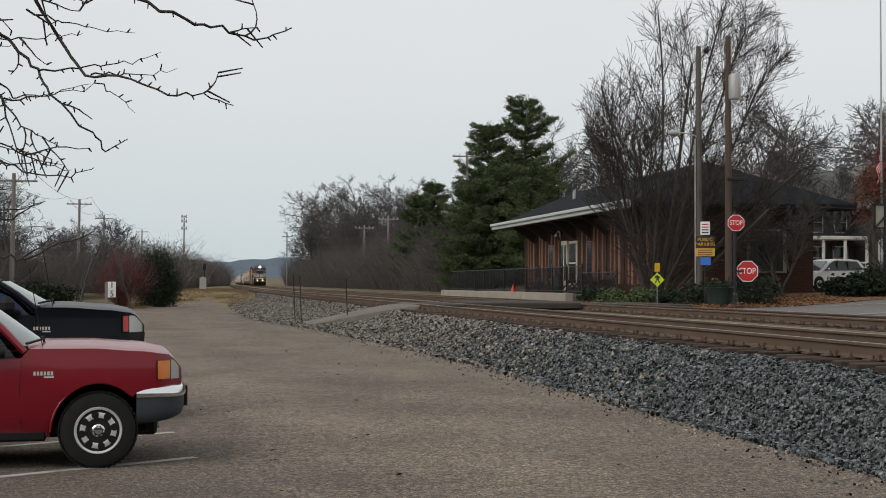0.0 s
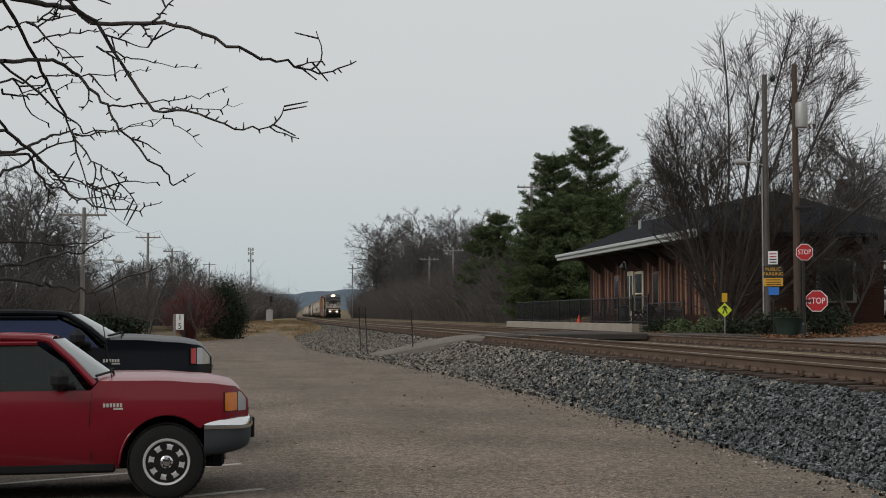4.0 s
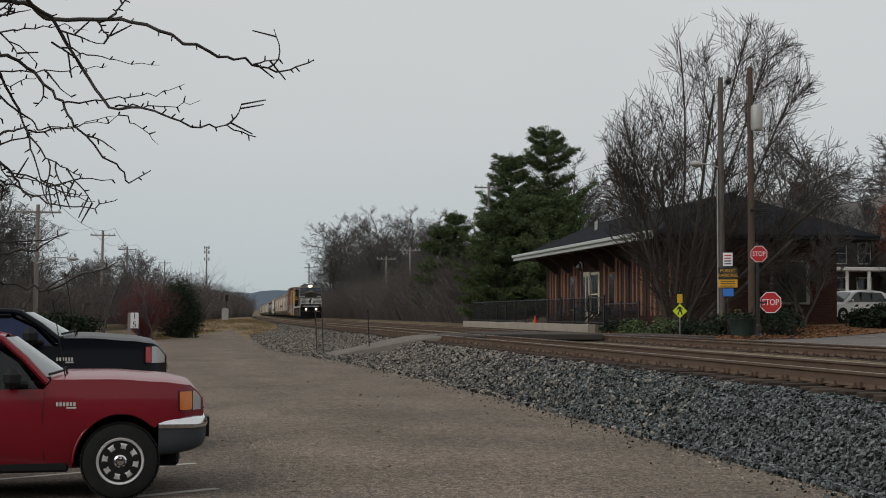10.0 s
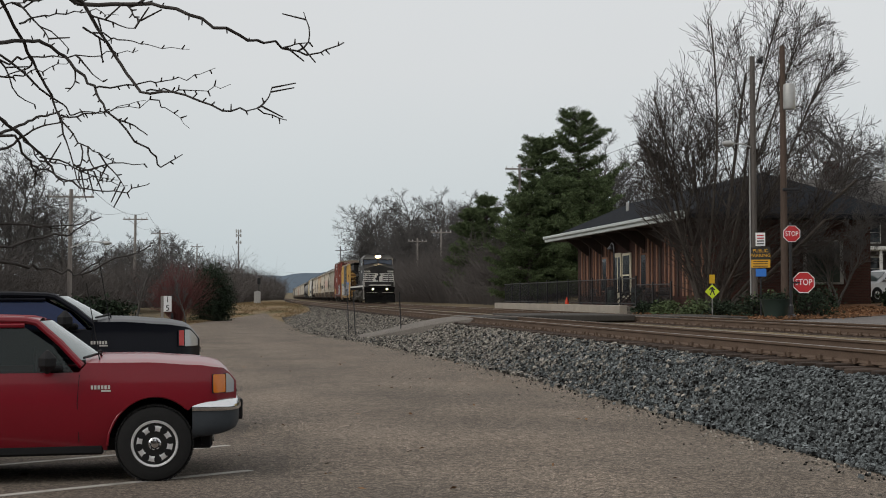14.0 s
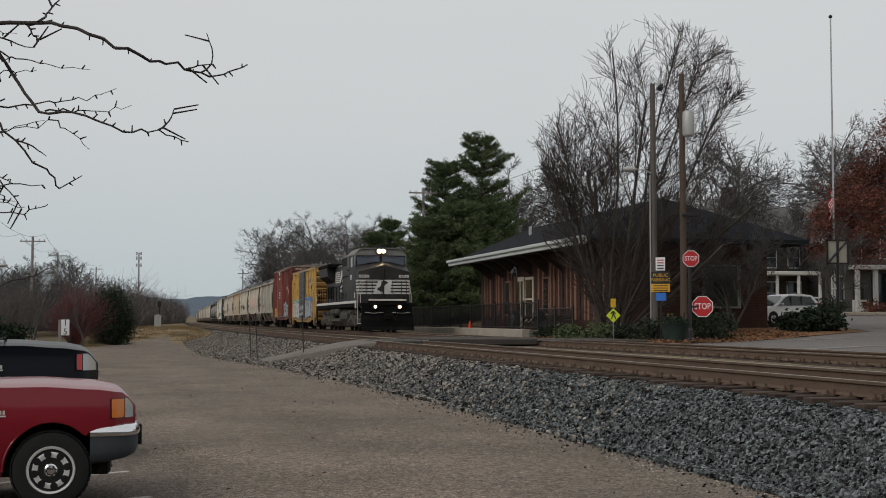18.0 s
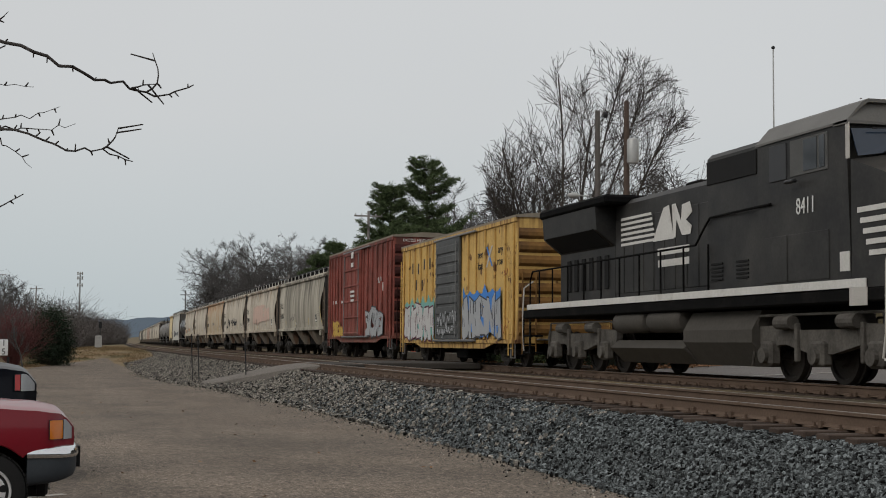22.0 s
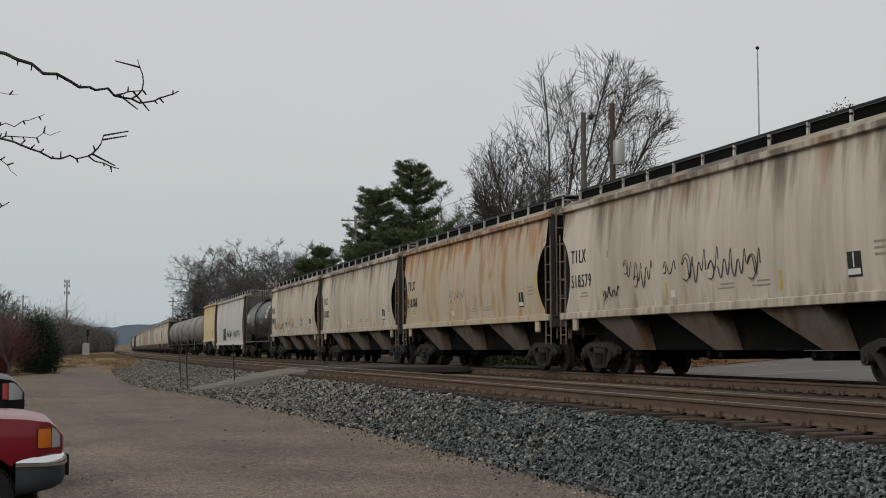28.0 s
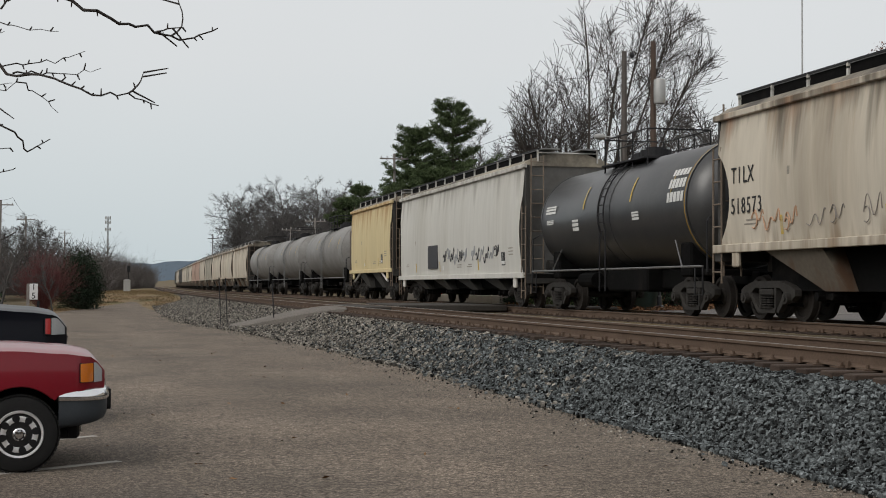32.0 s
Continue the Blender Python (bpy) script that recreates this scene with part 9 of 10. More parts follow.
# painted lines on the street
for (x0, y0), (x1, y1) in (((18.2, 35.2), (26.4, 43.0)), ((31.5, 59.6), (35.5, 61.0)), ((24.5, 49.0), (28.0, 50.6))):
    d = Vector((x1 - x0, y1 - y0)).normalized() * 0.06
    z0, z1 = ground_height(x0, y0) + 0.045, ground_height(x1, y1) + 0.045
    if x0 < 19:
        z0 = 0.84
    q = [(x0 - d.y, y0 + d.x, z0), (x1 - d.y, y1 + d.x, z1), (x1 + d.y, y1 - d.x, z1), (x0 + d.y, y0 - d.x, z0)]
    solid("street_line", Shape().put(q + [(a, b, c + 0.01) for a, b, c in q], [(3, 2, 1, 0), (4, 5, 6, 7), (0, 1, 5, 4), (1, 2, 6, 5), (2, 3, 7, 6), (3, 0, 4, 7)]), white_line, "worn white line painted on the street", "line", "street lines", "structure")

# ---- unseen plain walls closing the lot behind and beside, added to darken reflections ----
closing = mat("unseen_dark_wall", (0.07, 0.058, 0.05), 0.9, var=0.2, scale=0.5, fine=6)
solid("wall_south", Shape().box(-60, -22.4, -0.2, 70, -22, 9.0), closing, "unseen dark wall added behind the lot to darken reflections", "wall", kind="structure")
solid("wall_west", Shape().box(-45.4, -21.9, -0.2, -45, 46, 7.0), closing, "unseen dark wall added beside the lot to darken reflections", "wall", kind="structure")


# ---- vehicles; x runs ahead from the front axle, y to the left side, z up ----
red_paint = mat("red_car_paint", (0.185, 0.004, 0.013), 0.35, var=0.06, scale=2, coat=0.45, spec=0.3)
night_paint = mat("black_blue_paint", (0.004, 0.005, 0.009), 0.35, var=0.06, scale=2, coat=0.10, spec=0.12)
white_paint = mat("white_car_paint", (0.66, 0.67, 0.69), 0.3, var=0.03, scale=2, coat=0.6)
silver_paint = mat("silver_car_paint", (0.33, 0.34, 0.35), 0.35, 0.4, var=0.05, coat=0.5)
car_glass = mat("car_glass", (0.010, 0.016, 0.016), 0.05, var=0.05, spec=0.35)
car_glass.node_tree.nodes["Principled BSDF"].inputs["Alpha"].default_value = 0.88
# pale base colour stands for the sky mirrored in the windshields
screen_glass = mat("windshield_glass", (0.15, 0.19, 0.19), 0.06, var=0.1, spec=1.0)
blue_glass = mat("blue_tinted_glass", (0.008, 0.018, 0.060), 0.06, var=0.1, spec=0.3)
grey_plastic = mat("grey_plastic", (0.045, 0.052, 0.060), 0.6, var=0.1, scale=6)
black_plastic = mat("black_plastic", (0.012, 0.012, 0.013), 0.6, var=0.15)
amber = mat("amber_lens", (0.62, 0.17, 0.01), 0.2, var=0.08, coat=0.5)
clear_lens = mat("clear_lens", (0.42, 0.44, 0.46), 0.1, var=0.1, coat=0.8)
wheel_silver = mat("wheel_silver", (0.80, 0.80, 0.81), 0.38, 0.55, var=0.10, scale=8, coat=0.3)
red_lens = mat("red_lens", (0.45, 0.02, 0.02), 0.2, var=0.05, coat=0.5)


def road_wheel(parent, x, y, r, width, out, spokes=8):
    """out: +1 or -1, the side that the wheel shows."""
    w = part("wheel", Shape().lathe([(r * 0.60, -width / 2), (r * 0.80, -width / 2 - 0.012), (r * 0.95, -width / 2 + 0.01), (r, -width / 2 + 0.045), (r, width / 2 - 0.045), (r * 0.95, width / 2 - 0.01), (r * 0.80, width / 2 + 0.012), (r * 0.60, width / 2)], 40, "y"), rubber, parent, "black tyre", smooth=True, m=Matrix.Translation((x, y, r)))
    tr = Shape()
    for k in range(44):
        a = 2 * math.pi * k / 44
        for q, o in ((-0.07, 0), (0.0, 0.07), (0.07, 0)):
            b = a + o
            c, s = math.cos(b), math.sin(b)
            p = []
            for rr in (r - 0.004, r + 0.009):
                for dy in (q - 0.028, q + 0.028):
                    for da in (-0.05, 0.05):
                        p.append((rr * math.cos(b + da), dy, rr * math.sin(b + da)))
            tr.put(p, [(0, 1, 3, 2), (4, 6, 7, 5), (0, 4, 5, 1), (2, 3, 7, 6), (0, 2, 6, 4), (1, 5, 7, 3)])
    part("tread", tr, rubber, w)
    f = out * width / 2
    rim = Shape().lathe([(r * 0.60, f - out * 0.10), (r * 0.62, f), (r * 0.60, f + out * 0.012), (r * 0.55, f + out * 0.008), (r * 0.53, f - out * 0.03), (r * 0.52, f - out * 0.12)], 36, "y")
    part("rim", rim, wheel_silver, w, "chrome rim", smooth=True)
    dish = part("wheel_dish", Shape().lathe([(r * 0.56, f - out * 0.030), (r * 0.52, f - out * 0.006), (r * 0.44, f + out * 0.004), (r * 0.33, f + out * 0.000), (r * 0.26, f - out * 0.012), (r * 0.20, f - out * 0.016)], 40, "y"), wheel_silver, w, "polished wheel dish", smooth=True)
    for k in range(spokes):
        a = 2 * math.pi * (k + 0.25) / spokes
        c, sn = math.cos(a), math.sin(a)
        rim_pts = []
        for q in range(10):
            b = 2 * math.pi * q / 10
            rr, tt = r * (0.40 + 0.110 * math.cos(b)), r * (0.095 + 0.030 * math.cos(b)) * math.sin(b)
            rim_pts.append((rr * c - tt * sn, rr * sn + tt * c))
        # raised dark oval put in for the shade of an opening
        part("wheel_opening", Shape().prism(rim_pts, "y", f + out * 0.001, f + out * 0.0075), black_plastic, dish, "dark raised plate standing for a shaded opening")
    part("hub", Shape().lathe([(0.01, f + out * 0.035), (r * 0.10, f + out * 0.03), (r * 0.14, f + out * 0.005), (r * 0.22, f - out * 0.01), (r * 0.22, f - out * 0.05)], 20, "y"), chrome, w, "chrome hub cap", smooth=True)
    part("brake_disc", Shape().lathe([(0.02, f - out * 0.09), (r * 0.5, f - out * 0.09), (r * 0.5, f - out * 0.11), (0.02, f - out * 0.11)], 24, "y"), steel_dark, w)
    return w


def side_panel(outline, hole_x, hole_r, y_of, wheel_z):
    """A body side as a curved sheet with wheel arches cut out: rows of (x, low, high)."""
    s = Shape()
    grid = []
    for x, low, high in outline:
        lo = low
        for hx in hole_x:
            d = abs(x - hx)
            if d < hole_r:
                lo = max(lo, wheel_z + math.sqrt(hole_r * hole_r - d * d))
        grid.append([(x, y_of(x, lo + (high - lo) * k / 8, high), lo + (high - lo) * k / 8) for k in range(9)])
    return s.sheet(grid)


def pickup(name, label, paint, glass, amber_lamp=True, cab_long=0.0, up=0.0, fore=0.0, roof_z=1.53, lamp_up=0.0):
    t = thing(name, label, "pickup truck")
    R, HW, WB, SHORT = 0.352, 0.86, 3.07 + cab_long, 0.92
    x_front, x_back = 0.84, -(WB + 1.05)

    def hood_top(x):
        return 1.105 + up - 0.030 * ease(x, -0.1, 0.45) - 0.03 * ease(x, 0.4, 0.7) - 0.17 * ease(x, 0.66, 0.90) ** 1.2

    def y_of(sign):
        def f(x, z, high):
            b = HW + 0.035 * math.exp(-((z - 0.72) / 0.25) ** 2) - 0.05 * ease(0.45 - z, 0, 0.2) - 0.02 * ease(z, 0.9, 1.2)
            for hx in (0.0, -WB):
                b += 0.03 * math.exp(-((x - hx) / 0.5) ** 2) * ease(z, 0.4, 0.75)
            b -= 0.30 * ease(x, 0.50, 0.90) ** 2
            return sign * b
        return f
    xs = sorted(set([round(v, 3) for v in np.arange(x_back, x_front + 0.001, 0.075)] + [x_front, x_back]
                    + [round(h + 0.465 * math.cos(a), 3) for h in (0.0, -WB) for a in np.linspace(0, math.pi, 25)]))
    belt = lambda x: hood_top(x) if x > fore - 0.66 else 1.02 + up
    body = None
    for sg in (-1, 1):
        ol = [(x, 0.30 + (0.39 if x > 0.36 else 0), belt(x)) for x in xs]
        b = part("body_side", side_panel(ol, (0.0, -WB), 0.465, y_of(sg), 0.325), paint, t, "painted body side with wheel arches", smooth=True, fix=False)
        # lips of the arches and dark wells
        for hx in (0.0, -WB):
            lip = Shape().tube([(hx + 0.466 * math.cos(a), sg * (HW + 0.038), 0.325 + 0.466 * math.sin(a)) for a in np.linspace(0.85 if hx == 0.0 else 0.05, math.pi - 0.05, 20)], 0.012, 6)
            part("arch_lip", lip, paint, b, smooth=True)
            well = Shape()
            for a0, a1 in zip(np.linspace(0, math.pi, 13), np.linspace(0, math.pi, 13)[1:]):
                q = [(hx + 0.475 * math.cos(a), y, 0.325 + 0.475 * math.sin(a)) for a, y in ((a0, sg * 0.40), (a1, sg * 0.40), (a1, sg * (HW + 0.02)), (a0, sg * (HW + 0.02)))]
                well.put(q, [(0, 1, 2, 3)])
            well.put([(hx + 0.475 * math.cos(a), sg * 0.40, 0.325 + 0.475 * math.sin(a)) for a in np.linspace(0, math.pi, 13)], [tuple(range(13))])
            part("wheel_well", well, black_plastic, b, fix=False)
        part("rocker", Shape().cbox(-WB + 0.5, sg * 0.80 - 0.04, 0.26, -0.5, sg * 0.80 + 0.04, 0.36, 0.02), black_plastic, t)
    # hood: a crowned sheet
    grid = []
    for x in np.linspace(fore - 0.60, x_front, 22):
        row = []
        for k in range(15):
            v = k / 7 - 1
            yy = v * abs(y_of(1)(x, belt(x), 0))
            row.append((x, yy, hood_top(x) + 0.055 * (1 - abs(v) ** 3) * (1 - 0.5 * ease(x, 0.5, 0.95)) - (0.012 if 0.50 < abs(v) < 0.62 else 0)))
        grid.append(row)
    part("hood", Shape().sheet(grid), paint, t, "crowned engine hood", smooth=True, fix=False)
    part("cowl", Shape().cbox(fore - 0.70, -0.74, 1.05 + up, fore - 0.44, 0.74, 1.125 + up, 0.02), black_plastic, t)
    # cab
    xr, xe = -1.06 + fore, -2.25 - cab_long
    base_z, belt_z = 1.10 + up, 1.02 + up
    roof = []
    for x in np.linspace(xr, xe + 0.20, 8):
        q = (x - xr) / (xe + 0.2 - xr)
        roof.append([(x, v * 0.66, roof_z - 0.025 + 0.045 * math.sin(math.pi * (0.15 + 0.6 * q)) + 0.02 * (1 - v * v) - 0.03 * abs(v) ** 6) for v in np.linspace(-1, 1, 11)])
    part("cab_roof", Shape().sheet(roof), paint, t, smooth=True, fix=False)
    scr = [[(xr + (fore - 0.66 - xr) * q + (0.10 + 0.22 * q) * (1 - v * v), v * (0.63 + 0.15 * q), roof_z - 0.005 + (base_z - 0.02 - roof_z) * q) for v in np.linspace(-1, 1, 13)] for q in np.linspace(0, 1, 7)]
    part("windshield", Shape().sheet(scr), screen_glass, t, "raked windshield with the sky's reflection put into its pale colour", smooth=True, fix=False)
    back = [[(xe + 0.2 - 0.2 * q, v * (0.63 + 0.14 * q), roof_z - 0.01 + (base_z - roof_z) * q) for v in np.linspace(-1, 1, 5)] for q in (0, 0.5, 1)]
    part("rear_window", Shape().sheet(back), glass, t, fix=False)
    for sg in (-1, 1):
        part("pillar", Shape().tube([(fore - 0.63, sg * 0.80, base_z - 0.03), (0.5 * (fore - 0.64 + xr), sg * 0.73, 0.5 * (base_z + roof_z) - 0.01), (xr - 0.02, sg * 0.655, roof_z - 0.02), (xr - 0.12, sg * 0.66, roof_z), (xr - 0.5, sg * 0.665, roof_z + 0.012), (xe + 0.2, sg * 0.66, roof_z), (xe, sg * 0.80, belt_z)], 0.034, 8), paint, t, smooth=True)
        sw = Shape().put([(fore - 0.72, sg * 0.81, belt_z), (xe + 0.1, sg * 0.81, belt_z), (xe + 0.22, sg * 0.68, roof_z - 0.06), (xr - 0.14, sg * 0.68, roof_z - 0.06), (0.5 * (fore - 0.70 + xr) - 0.04, sg * 0.74, 0.5 * (belt_z + roof_z))], [(0, 1, 2, 3, 4)])
        part("side_window", sw, glass, t, "dark side window", fix=False)
        part("window_seal", Shape().tube([(fore - 0.72, sg * 0.83, belt_z - 0.005), (xe + 0.05, sg * 0.83, belt_z - 0.005)], 0.014, 6), black_plastic, t)
        part("door_top", Shape().cbox(xe, sg * 0.80 - 0.055, belt_z - 0.10, fore - 0.60, sg * 0.80 + 0.02, belt_z - 0.005, 0.012), paint, t)
        part("window_frame", Shape().tube([(xr - 0.14, sg * 0.685, roof_z - 0.045), (xe + 0.2, sg * 0.685, roof_z - 0.045)], 0.022, 6), paint, t)
        part("door_seam", Shape().tube([(fore - 0.66, sg * (HW + 0.008), belt_z - 0.02), (fore - 0.68, sg * (HW + 0.040), 0.75), (fore - 0.66, sg * (HW + 0.0), 0.38)], 0.004, 5), black_plastic, t)
        part("door_seam", Shape().tube([(xe + 0.1, sg * (HW + 0.012), 0.98), (xe + 0.1, sg * (HW + 0.040), 0.75), (xe + 0.1, sg * (HW + 0.0), 0.38)], 0.006, 5), black_plastic, t)
        part("door_handle", Shape().cbox(xe + 0.22, sg * (HW + 0.04) - 0.02, 0.90, xe + 0.40, sg * (HW + 0.04) + 0.02, 0.96, 0.012), black_plastic, t)
        mr = part("mirror", Shape().cbox(fore - 1.05, sg * 0.97 - 0.11, 1.02 + up, fore - 0.88, sg * 0.97 + 0.11, 1.23 + up, 0.07), black_plastic, t, "black door mirror")
        part("mirror_arm", Shape().cbox(fore - 0.98, sg * 0.84 - 0.06, 1.03 + up, fore - 0.82, sg * 0.84 + 0.06, 1.09 + up, 0.02), black_plastic, mr)
        # lamps at the corners
        def skin(x, z, out=0.012):
            """A point a little outside the body's flank."""
            return (x, y_of(sg)(x, z - lamp_up * 0.5, 0) + sg * out, z)
        z0, z1 = 0.815 + lamp_up, 0.985 + lamp_up
        la = Shape()
        grid = [[skin(x, z0 + (z1 - z0) * k / 4) for k in range(5)] for x in np.linspace(0.575, 0.715 if amber_lamp else 0.645, 6)]
        la.sheet(grid)
        part("corner_lamp", la, amber if amber_lamp else red_lens, t, "amber corner lamp" if amber_lamp else "red corner reflector", smooth=True, fix=False)
        rim_pts = [grid[0][0], grid[0][4], grid[-1][4], grid[-1][0], grid[0][0]]
        part("lamp_trim", Shape().tube(rim_pts, 0.006, 5), black_plastic, t)
        hd = Shape().sheet([[skin(x, z, 0.014) for z in np.linspace(z0 - 0.005, min(z1 + 0.005, hood_top(x) - 0.018), 5)] for x in np.linspace(0.72 if amber_lamp else 0.65, 0.81, 6)] + [[(0.845, sg * 0.50, z) for z in np.linspace(z0 - 0.005, hood_top(0.81) - 0.02, 5)]])
        part("headlamp", hd, clear_lens, t, "clear headlamp", smooth=True, fix=False)
        for k in range(6):
            bx = -0.58 + fore * 0.6 + k * 0.033
            part("badge_bar", Shape().box(bx, sg * (HW + 0.030) - 0.012, 0.865 + up, bx + 0.022, sg * (HW + 0.030) + 0.012, 0.900 + up), off_white, t, "pale badge in place of a model name")
        part("badge_bar", Shape().box(-0.48 + fore * 0.6, sg * (HW + 0.034) - 0.012, 0.842 + up, -0.385 + fore * 0.6, sg * (HW + 0.034) + 0.012, 0.856 + up), off_white, t, "pale badge in place of a model name")
        road_wheel(t, 0.0, sg * 0.78, R, 0.225, sg)
        road_wheel(t, -WB * SHORT, sg * 0.78, R, 0.225, sg)
    # front
    lu0 = lamp_up * 0.8
    part("grille", Shape().prism([(0.70, hood_top(0.74) - 0.03), (0.79, hood_top(0.79) - 0.025), (0.856, 0.80 + lu0), (0.866, 0.76 + lu0), (0.70, 0.75 + lu0)], "y", -0.50, 0.50), chrome, t, "chrome grille surround")
    part("grille_mesh", Shape().prism([(0.80, hood_top(0.79) - 0.05), (0.808, hood_top(0.79) - 0.05), (0.868, 0.80 + lu0), (0.855, 0.79 + lu0)], "y", -0.44, 0.44), black_plastic, t)
    part("front_panel", Shape().cbox(0.50, -0.68, 0.55, 0.74, 0.68, 0.90 + lamp_up * 0.8, 0.03), paint, t)

    def bumper(rows, inset):
        """A bar that wraps round the nose: rows of (height, how far it is set in)."""
        half = [(0.37, 0.915), (0.53, 0.930), (0.67, 0.920), (0.76, 0.880), (0.82, 0.810), (0.866, 0.700), (0.895, 0.55), (0.915, 0.35), (0.922, 0.15)]
        path = [Vector((x, -y)) for x, y in half] + [Vector((x, y)) for x, y in half[::-1]]
        out = []
        for k, p in enumerate(path):
            d = (path[min(k + 1, len(path) - 1)] - path[max(k - 1, 0)]).normalized()
            out.append(Vector((d.y, -d.x)))
        return Shape().sheet([[(p.x - o.x * (d + inset), p.y - o.y * (d + inset), z + max(0.0, 0.56 - z) * 0.75 * (p.x - 0.37)) for p, o in zip(path, out)] for z, d in rows])
    lu = lamp_up * 0.6
    part("bumper_bar", bumper([(0.640 + lu, 0.05), (0.648 + lu, 0.010), (0.665 + lu, 0.0), (0.690 + lu, 0.003), (0.715 + lu, 0.013), (0.737 + lu, 0.030), (0.752 + lu, 0.055), (0.760 + lu, 0.12)], 0.0), chrome, t, "chrome front bumper", smooth=True, fix=False)
    part("bumper_valance", bumper([(0.385, 0.16), (0.390, 0.07), (0.42, 0.035), (0.50, 0.015), (0.58, 0.010), (0.648 + lu, 0.012), (0.655 + lu, 0.06)], 0.008), grey_plastic, t, "dark grey lower bumper", smooth=True, fix=False)
    part("number_plate_frame", Shape().cbox(0.905, -0.16, 0.50, 0.955, 0.16, 0.70, 0.01), black_plastic, t, "dark blank plate holder")
    part("tow_hook", Shape().tube([(0.50, -0.55, 0.38), (0.62, -0.56, 0.34), (0.60, -0.56, 0.42)], 0.015, 6), galvanised, t)
    # bed
    part("bed_rail", Shape().cbox(x_back, -HW + 0.01, 1.0, xe - 0.02, -HW + 0.09, 1.05, 0.02).cbox(x_back, HW - 0.09, 1.06, xe - 0.02, HW - 0.01, 1.115, 0.02), paint, t)
    part("bed_floor", Shape().box(x_back + 0.05, -HW + 0.03, 0.62, xe - 0.02, HW - 0.03, 0.66), black_plastic, t)
    part("tailgate", Shape().cbox(x_back - 0.02, -HW + 0.02, 0.55, x_back + 0.04, HW - 0.02, 1.09, 0.02), paint, t)
    part("bulkhead", Shape().cbox(xe - 0.06, -HW + 0.05, 0.5, xe - 0.01, HW - 0.05, 1.12, 0.02), paint, t)
    part("rear_bumper", Shape().cbox(x_back - 0.2, -HW, 0.45, x_back - 0.03, HW, 0.62, 0.03), chrome, t)
    part("chassis", Shape().cbox(x_back, -0.45, 0.34, 0.6, 0.45, 0.5, 0.03).cbox(-WB + 0.6, -0.7, 0.34, -0.75, 0.7, 0.45, 0.03), black_plastic, t)
    part("floor_pan", Shape().cbox(xe, -0.78, 0.27, -0.55, 0.78, 0.5, 0.03).cbox(x_back + 0.1, -0.62, 0.27, 0.6, 0.62, 0.42, 0.03), black_plastic, t)
    part("seat", Shape().cbox(xe + 0.25, -0.62, 0.5, xe + 0.85, 0.62, 0.8, 0.06).cbox(xe + 0.15, -0.62, 0.7, xe + 0.35, 0.62, 1.32, 0.06), grey_plastic, t)
    part("steering_wheel", Shape().lathe([(0.17, -0.012), (0.19, 0.0), (0.17, 0.012)], 18, "x", (fore - 1.15, 0.35, 1.04 + up)), black_plastic, t)
    part("antenna", Shape().cyl((fore - 0.46, -0.72, 1.10 + up), (fore - 0.60, -0.72, 1.84 + up), 0.006, 5, 0.004).cyl((fore - 0.46, -0.72, 1.07 + up), (fore - 0.46, -0.72, 1.12 + up), 0.02, 8), black_plastic, t)
    for sg in (-0.35, 0.25):
        part("wiper", Shape().tube([(fore - 0.44, sg, 1.13 + up), (fore - 0.46, sg - 0.1, 1.18 + up), (fore - 0.62, sg - 0.42, 1.15 + up)], 0.012, 5), black_plastic, t)
    for ob in t.children:
        if not ob.name.startswith("wheel") or ob.name.startswith("wheel_well"):
            for piece in (ob, *ob.children):
                piece.data.transform(Matrix.Diagonal((SHORT, 1, 1, 1)))
    return t


def park(ob, x, y, deg, size=1.0, z=0.0):
    ob.matrix_basis = Matrix.Translation((x, y, z)) @ Matrix.Rotation(radians(deg), 4, "Z") @ Matrix.Diagonal((size, size, size, 1))


red_truck = pickup("pickup_truck", "red pickup truck with chrome bumper and alloy wheels", red_paint, car_glass, fore=-0.08, roof_z=1.495)
TRUCK_TURN = 5.0            # the trucks stand almost square to the view
tx_, ty_ = -math.sin(radians(TRUCK_TURN)), math.cos(radians(TRUCK_TURN))
park(red_truck, -0.700 + tx_ * 0.86, 12.68 + ty_ * 0.86, TRUCK_TURN, 0.965)
dark_truck = pickup("pickup_truck", "black pickup truck with blue-tinted windows", night_paint, blue_glass, amber_lamp=False, cab_long=0.7, up=0.13, fore=0.24, roof_z=1.52, lamp_up=0.155)
park(dark_truck, -1.24 + tx_ * 0.97, 16.88 + ty_ * 0.97, TRUCK_TURN, 1.1)


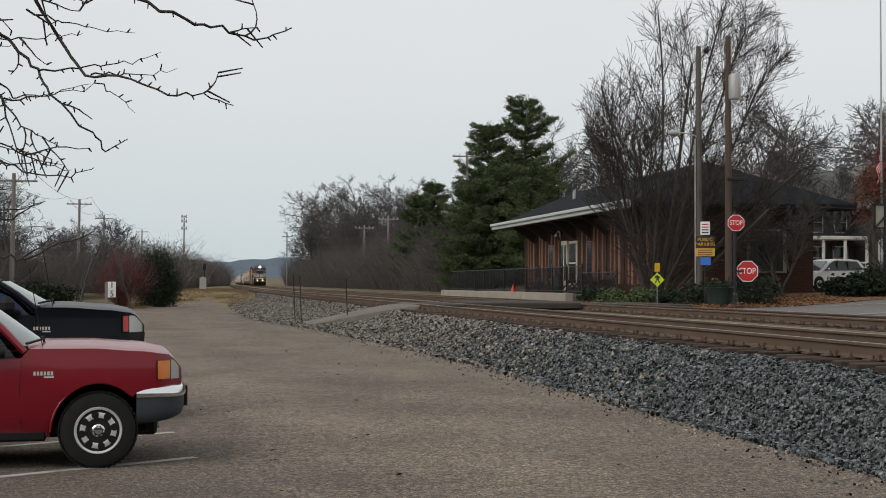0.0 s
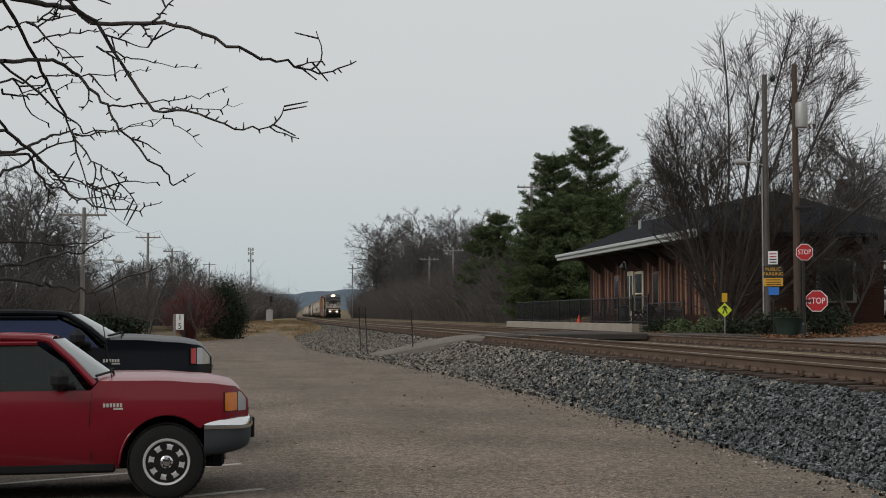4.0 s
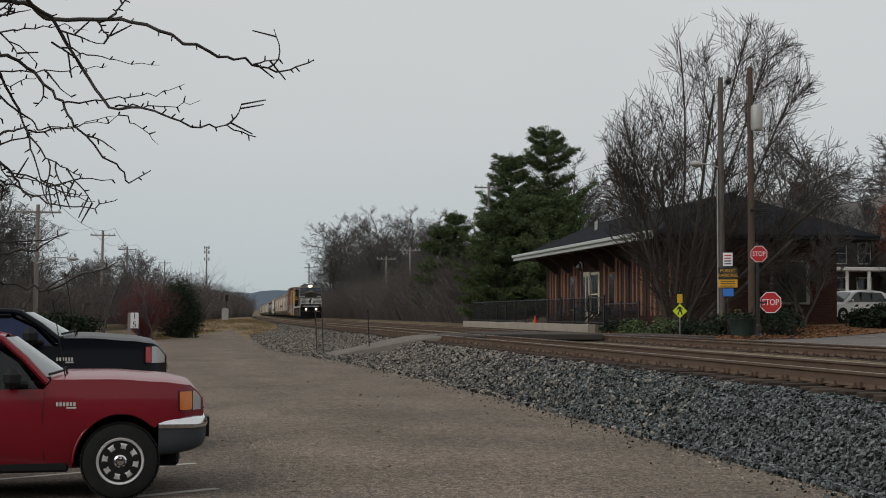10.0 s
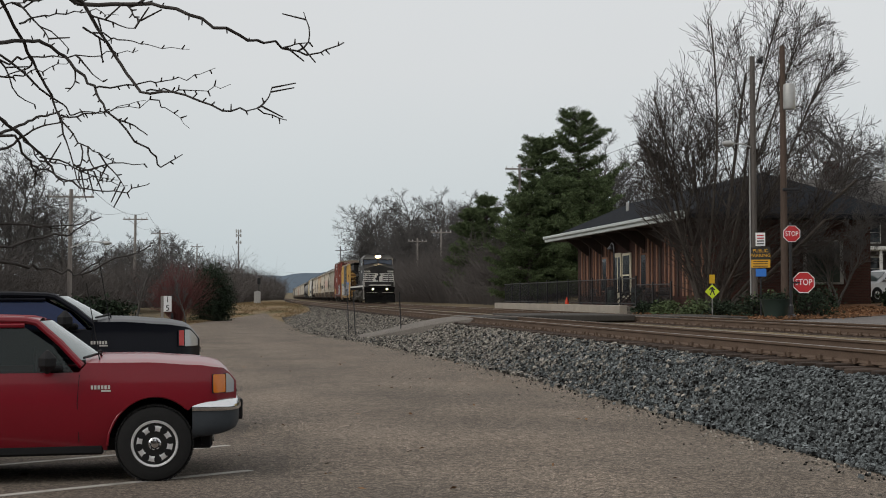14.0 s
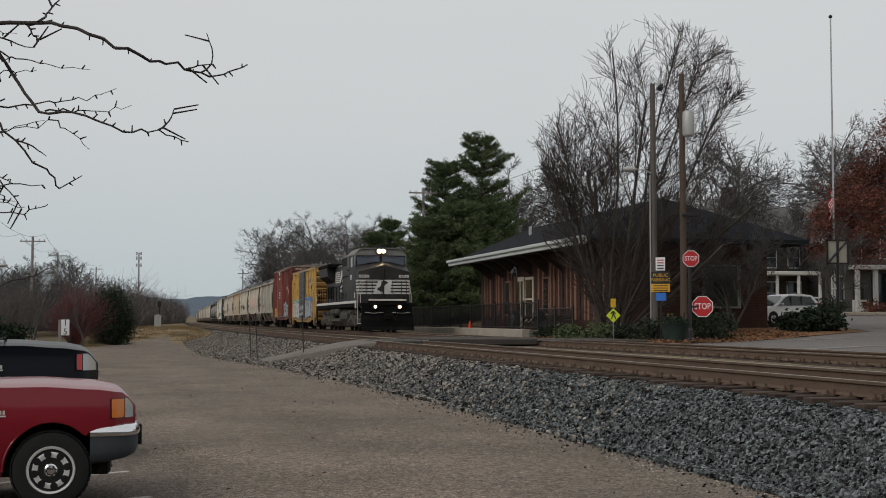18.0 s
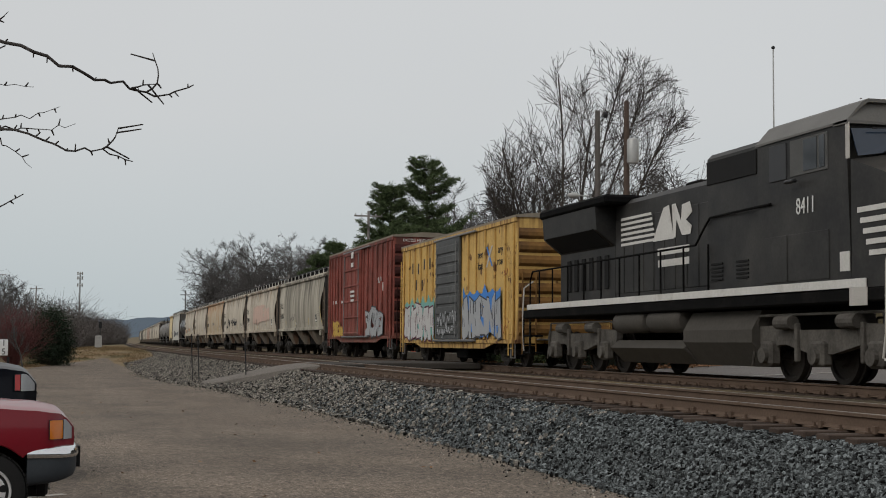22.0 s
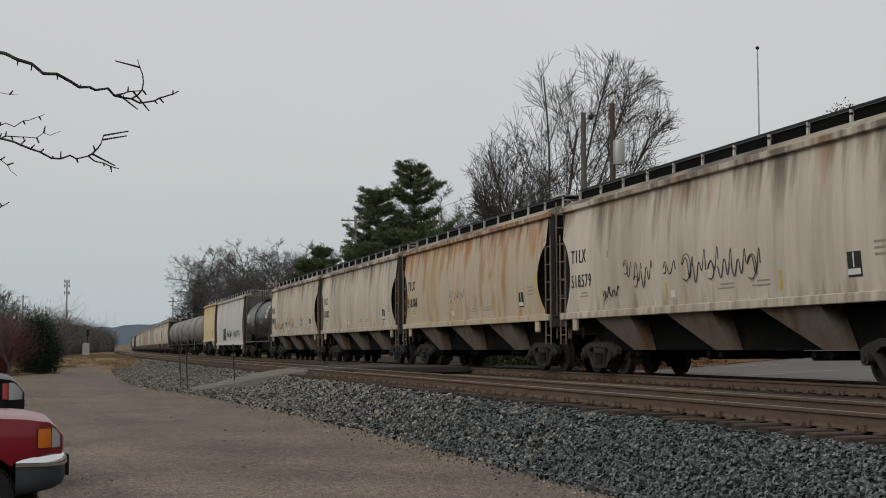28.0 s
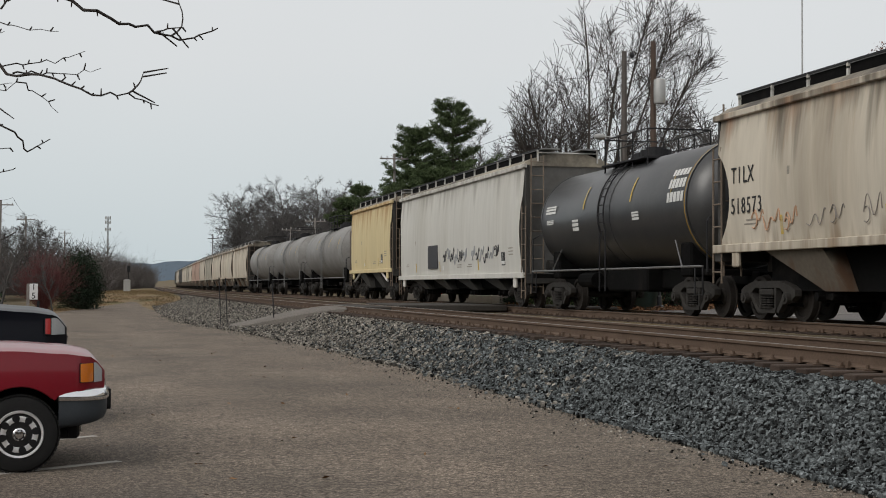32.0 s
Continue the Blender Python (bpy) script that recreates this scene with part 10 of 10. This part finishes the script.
def small_car(name, label, paint, length=4.4, height=1.5, van=False):
    """A hatchback; x ahead, origin amid the wheelbase on the ground."""
    t = thing(name, label, "car")
    hw, a = 0.86, length / 2
    prof = [(-a, 0.45), (-a + 0.02, 0.95), (-a + 0.15, 1.12), (-a + 0.55, height - 0.06), (-a + 1.2, height), (a - 2.3, height - 0.02), (a - 1.75, height - 0.16), (a - 1.0, 0.98), (a - 0.35, 0.84), (a - 0.05, 0.66), (a, 0.45), (a - 0.08, 0.25), (-a + 0.1, 0.25)]
    rows = []
    for v in (-1.0, -0.97, -0.80, 0, 0.80, 0.97, 1.0):
        k = 0.0 if abs(v) < 0.9 else 0.02 if abs(v) < 0.99 else 0.06
        rows.append([(x * (1 - 0.5 * k), v * hw * (1 if z < 1.0 else 1 - 0.17 * (z - 1.0) / 0.5), z - (k if z > 0.9 else 0)) for x, z in prof + prof[:1]])
    s = Shape().sheet(rows)
    for r in (rows[0], rows[-1]):
        s.put(r[:-1], [tuple(range(len(prof)))])
    part("body", s, paint, t, smooth=True)
    for sg in (-1, 1):
        f = lambda z: sg * hw * ((1 - 0.17 * (z - 1.0) / 0.5) if z > 1.0 else 1) + sg * 0.004
        w = [(a - 1.25, 0.98), (-a + 0.42, 1.02), (-a + 0.75, height - 0.13), (a - 2.15, height - 0.11), (a - 1.85, height - 0.22)]
        part("side_window", Shape().put([(x, f(z) - sg * 0.03, z) for x, z in w] + [(x, f(z), z) for x, z in w], [(0, 1, 2, 3, 4), (9, 8, 7, 6, 5)] + [(i, (i + 1) % 5, 5 + (i + 1) % 5, 5 + i) for i in range(5)]), car_glass, t, "dark side window")
        for px in (a - 2.25, -a + 1.55):
            part("window_pillar", Shape().cbox(px - 0.04, f(1.2) - 0.02, 1.0, px + 0.04, f(1.2) + 0.02, height - 0.12, 0.01), black_plastic, t)
        part("headlamp", Shape().cbox(a - 0.55, sg * 0.70 - 0.13, 0.66, a - 0.10, sg * 0.70 + 0.13, 0.80, 0.05), clear_lens, t, "clear headlamp")
        part("tail_lamp", Shape().cbox(-a - 0.01, sg * 0.74 - 0.1, 0.85, -a + 0.12, sg * 0.74 + 0.1, 1.15, 0.03), red_lens, t, "red tail lamp")
        part("mirror", Shape().cbox(a - 1.45, sg * 0.98 - 0.1, 0.98, a - 1.28, sg * 0.98 + 0.1, 1.12, 0.04), paint, t)
        for wx in (a - 0.85, -a + 0.85):
            part("arch", Shape().cyl((wx, sg * (hw - 0.10), 0.33), (wx, sg * (hw + 0.012), 0.33), 0.385, 24), black_plastic, t)
            road_wheel(t, wx, sg * (hw - 0.08), 0.32, 0.20, sg, 5)
    part("windshield", Shape().put([(a - 1.02, -0.72, 1.0), (a - 1.02, 0.72, 1.0), (a - 1.74, 0.62, height - 0.13), (a - 1.74, -0.62, height - 0.13), (a - 0.99, -0.72, 1.005), (a - 0.99, 0.72, 1.005), (a - 1.71, 0.62, height - 0.115), (a - 1.71, -0.62, height - 0.115)], [(3, 2, 1, 0), (4, 5, 6, 7), (0, 1, 5, 4), (2, 3, 7, 6), (1, 2, 6, 5), (3, 0, 4, 7)]), screen_glass, t, "raked windshield")
    part("rear_window", Shape().put([(-a + 0.14, -0.68, 1.1), (-a + 0.14, 0.68, 1.1), (-a + 0.52, 0.62, height - 0.1), (-a + 0.52, -0.62, height - 0.1), (-a + 0.10, -0.68, 1.12), (-a + 0.10, 0.68, 1.12), (-a + 0.48, 0.62, height - 0.08), (-a + 0.48, -0.62, height - 0.08)], [(0, 1, 2, 3), (7, 6, 5, 4), (0, 4, 5, 1), (2, 6, 7, 3), (1, 5, 6, 2), (3, 7, 4, 0)]), car_glass, t)
    part("lower_grille", Shape().cbox(a - 0.10, -0.45, 0.30, a - 0.005, 0.45, 0.52, 0.04), black_plastic, t, "dark smiling grille")
    part("bumper", Shape().cbox(-a - 0.05, -0.8, 0.3, -a + 0.2, 0.8, 0.6, 0.08), paint, t)
    part("underside", Shape().box(-a + 0.2, -0.75, 0.18, a - 0.2, 0.75, 0.3), black_plastic, t)
    return t


wc = small_car("parked_car", "white hatchback parked beyond the planting bed", white_paint, 4.6, 1.6)
park(wc, 32.3, 65.6, 203, 1.0, ground_height(32.3, 65.6) + 0.05)
dk = small_car("parked_car", "dark hatchback parked before the cream house", night_paint, 4.3, 1.6)
park(dk, 60.8, 93.5, 160, 1.0, ground_height(60.8, 93.5) + 0.27)
suv = small_car("driving_car", "silver car halting at the street corner", silver_paint, 4.7, 1.75)


def car_motion():
    z = 0.86
    here, away = pose(21.95, 40.5, z, 0, 0, 8), pose(60.0, 38.0, 1.0, 0, 0, 5)
    near = pose(23.4, 40.6, z, 0, 0, 8)
    walk(suv, [(0.0, away), (9.6, away), (12.2, near), (12.6, here), (13.1, here), (13.5, near), (15.4, away), (32.0, away)])


# ---- what moves ----
def motions():
    train_motion()
    car_motion()
    spin_wheels()


def spin_wheels():
    """Every wheelset turns with the train; wheelsets in like places turn alike."""
    times = [k / FPS for k in range(0, 32 * FPS + 1)]
    turned = {}
    for ob in list(scene.objects):
        if ob.data not in (FREIGHT_WHEELS, LOCO_WHEELS):
            continue
        r = WHEEL_R if ob.data == FREIGHT_WHEELS else 0.51
        y = round(ob.location.y, 2)
        ob.rotation_mode = "QUATERNION"
        if (r, y) not in turned:
            walk(ob, [(t, pose(0, ob.location.y, r, math.degrees(SPEED * t / r) % 360)) for t in times])
            turned[r, y] = ob.animation_data
        else:
            ob.animation_data_create()
            ob.animation_data.action = turned[r, y].action
            ob.animation_data.action_slot = turned[r, y].action_slot


motions()
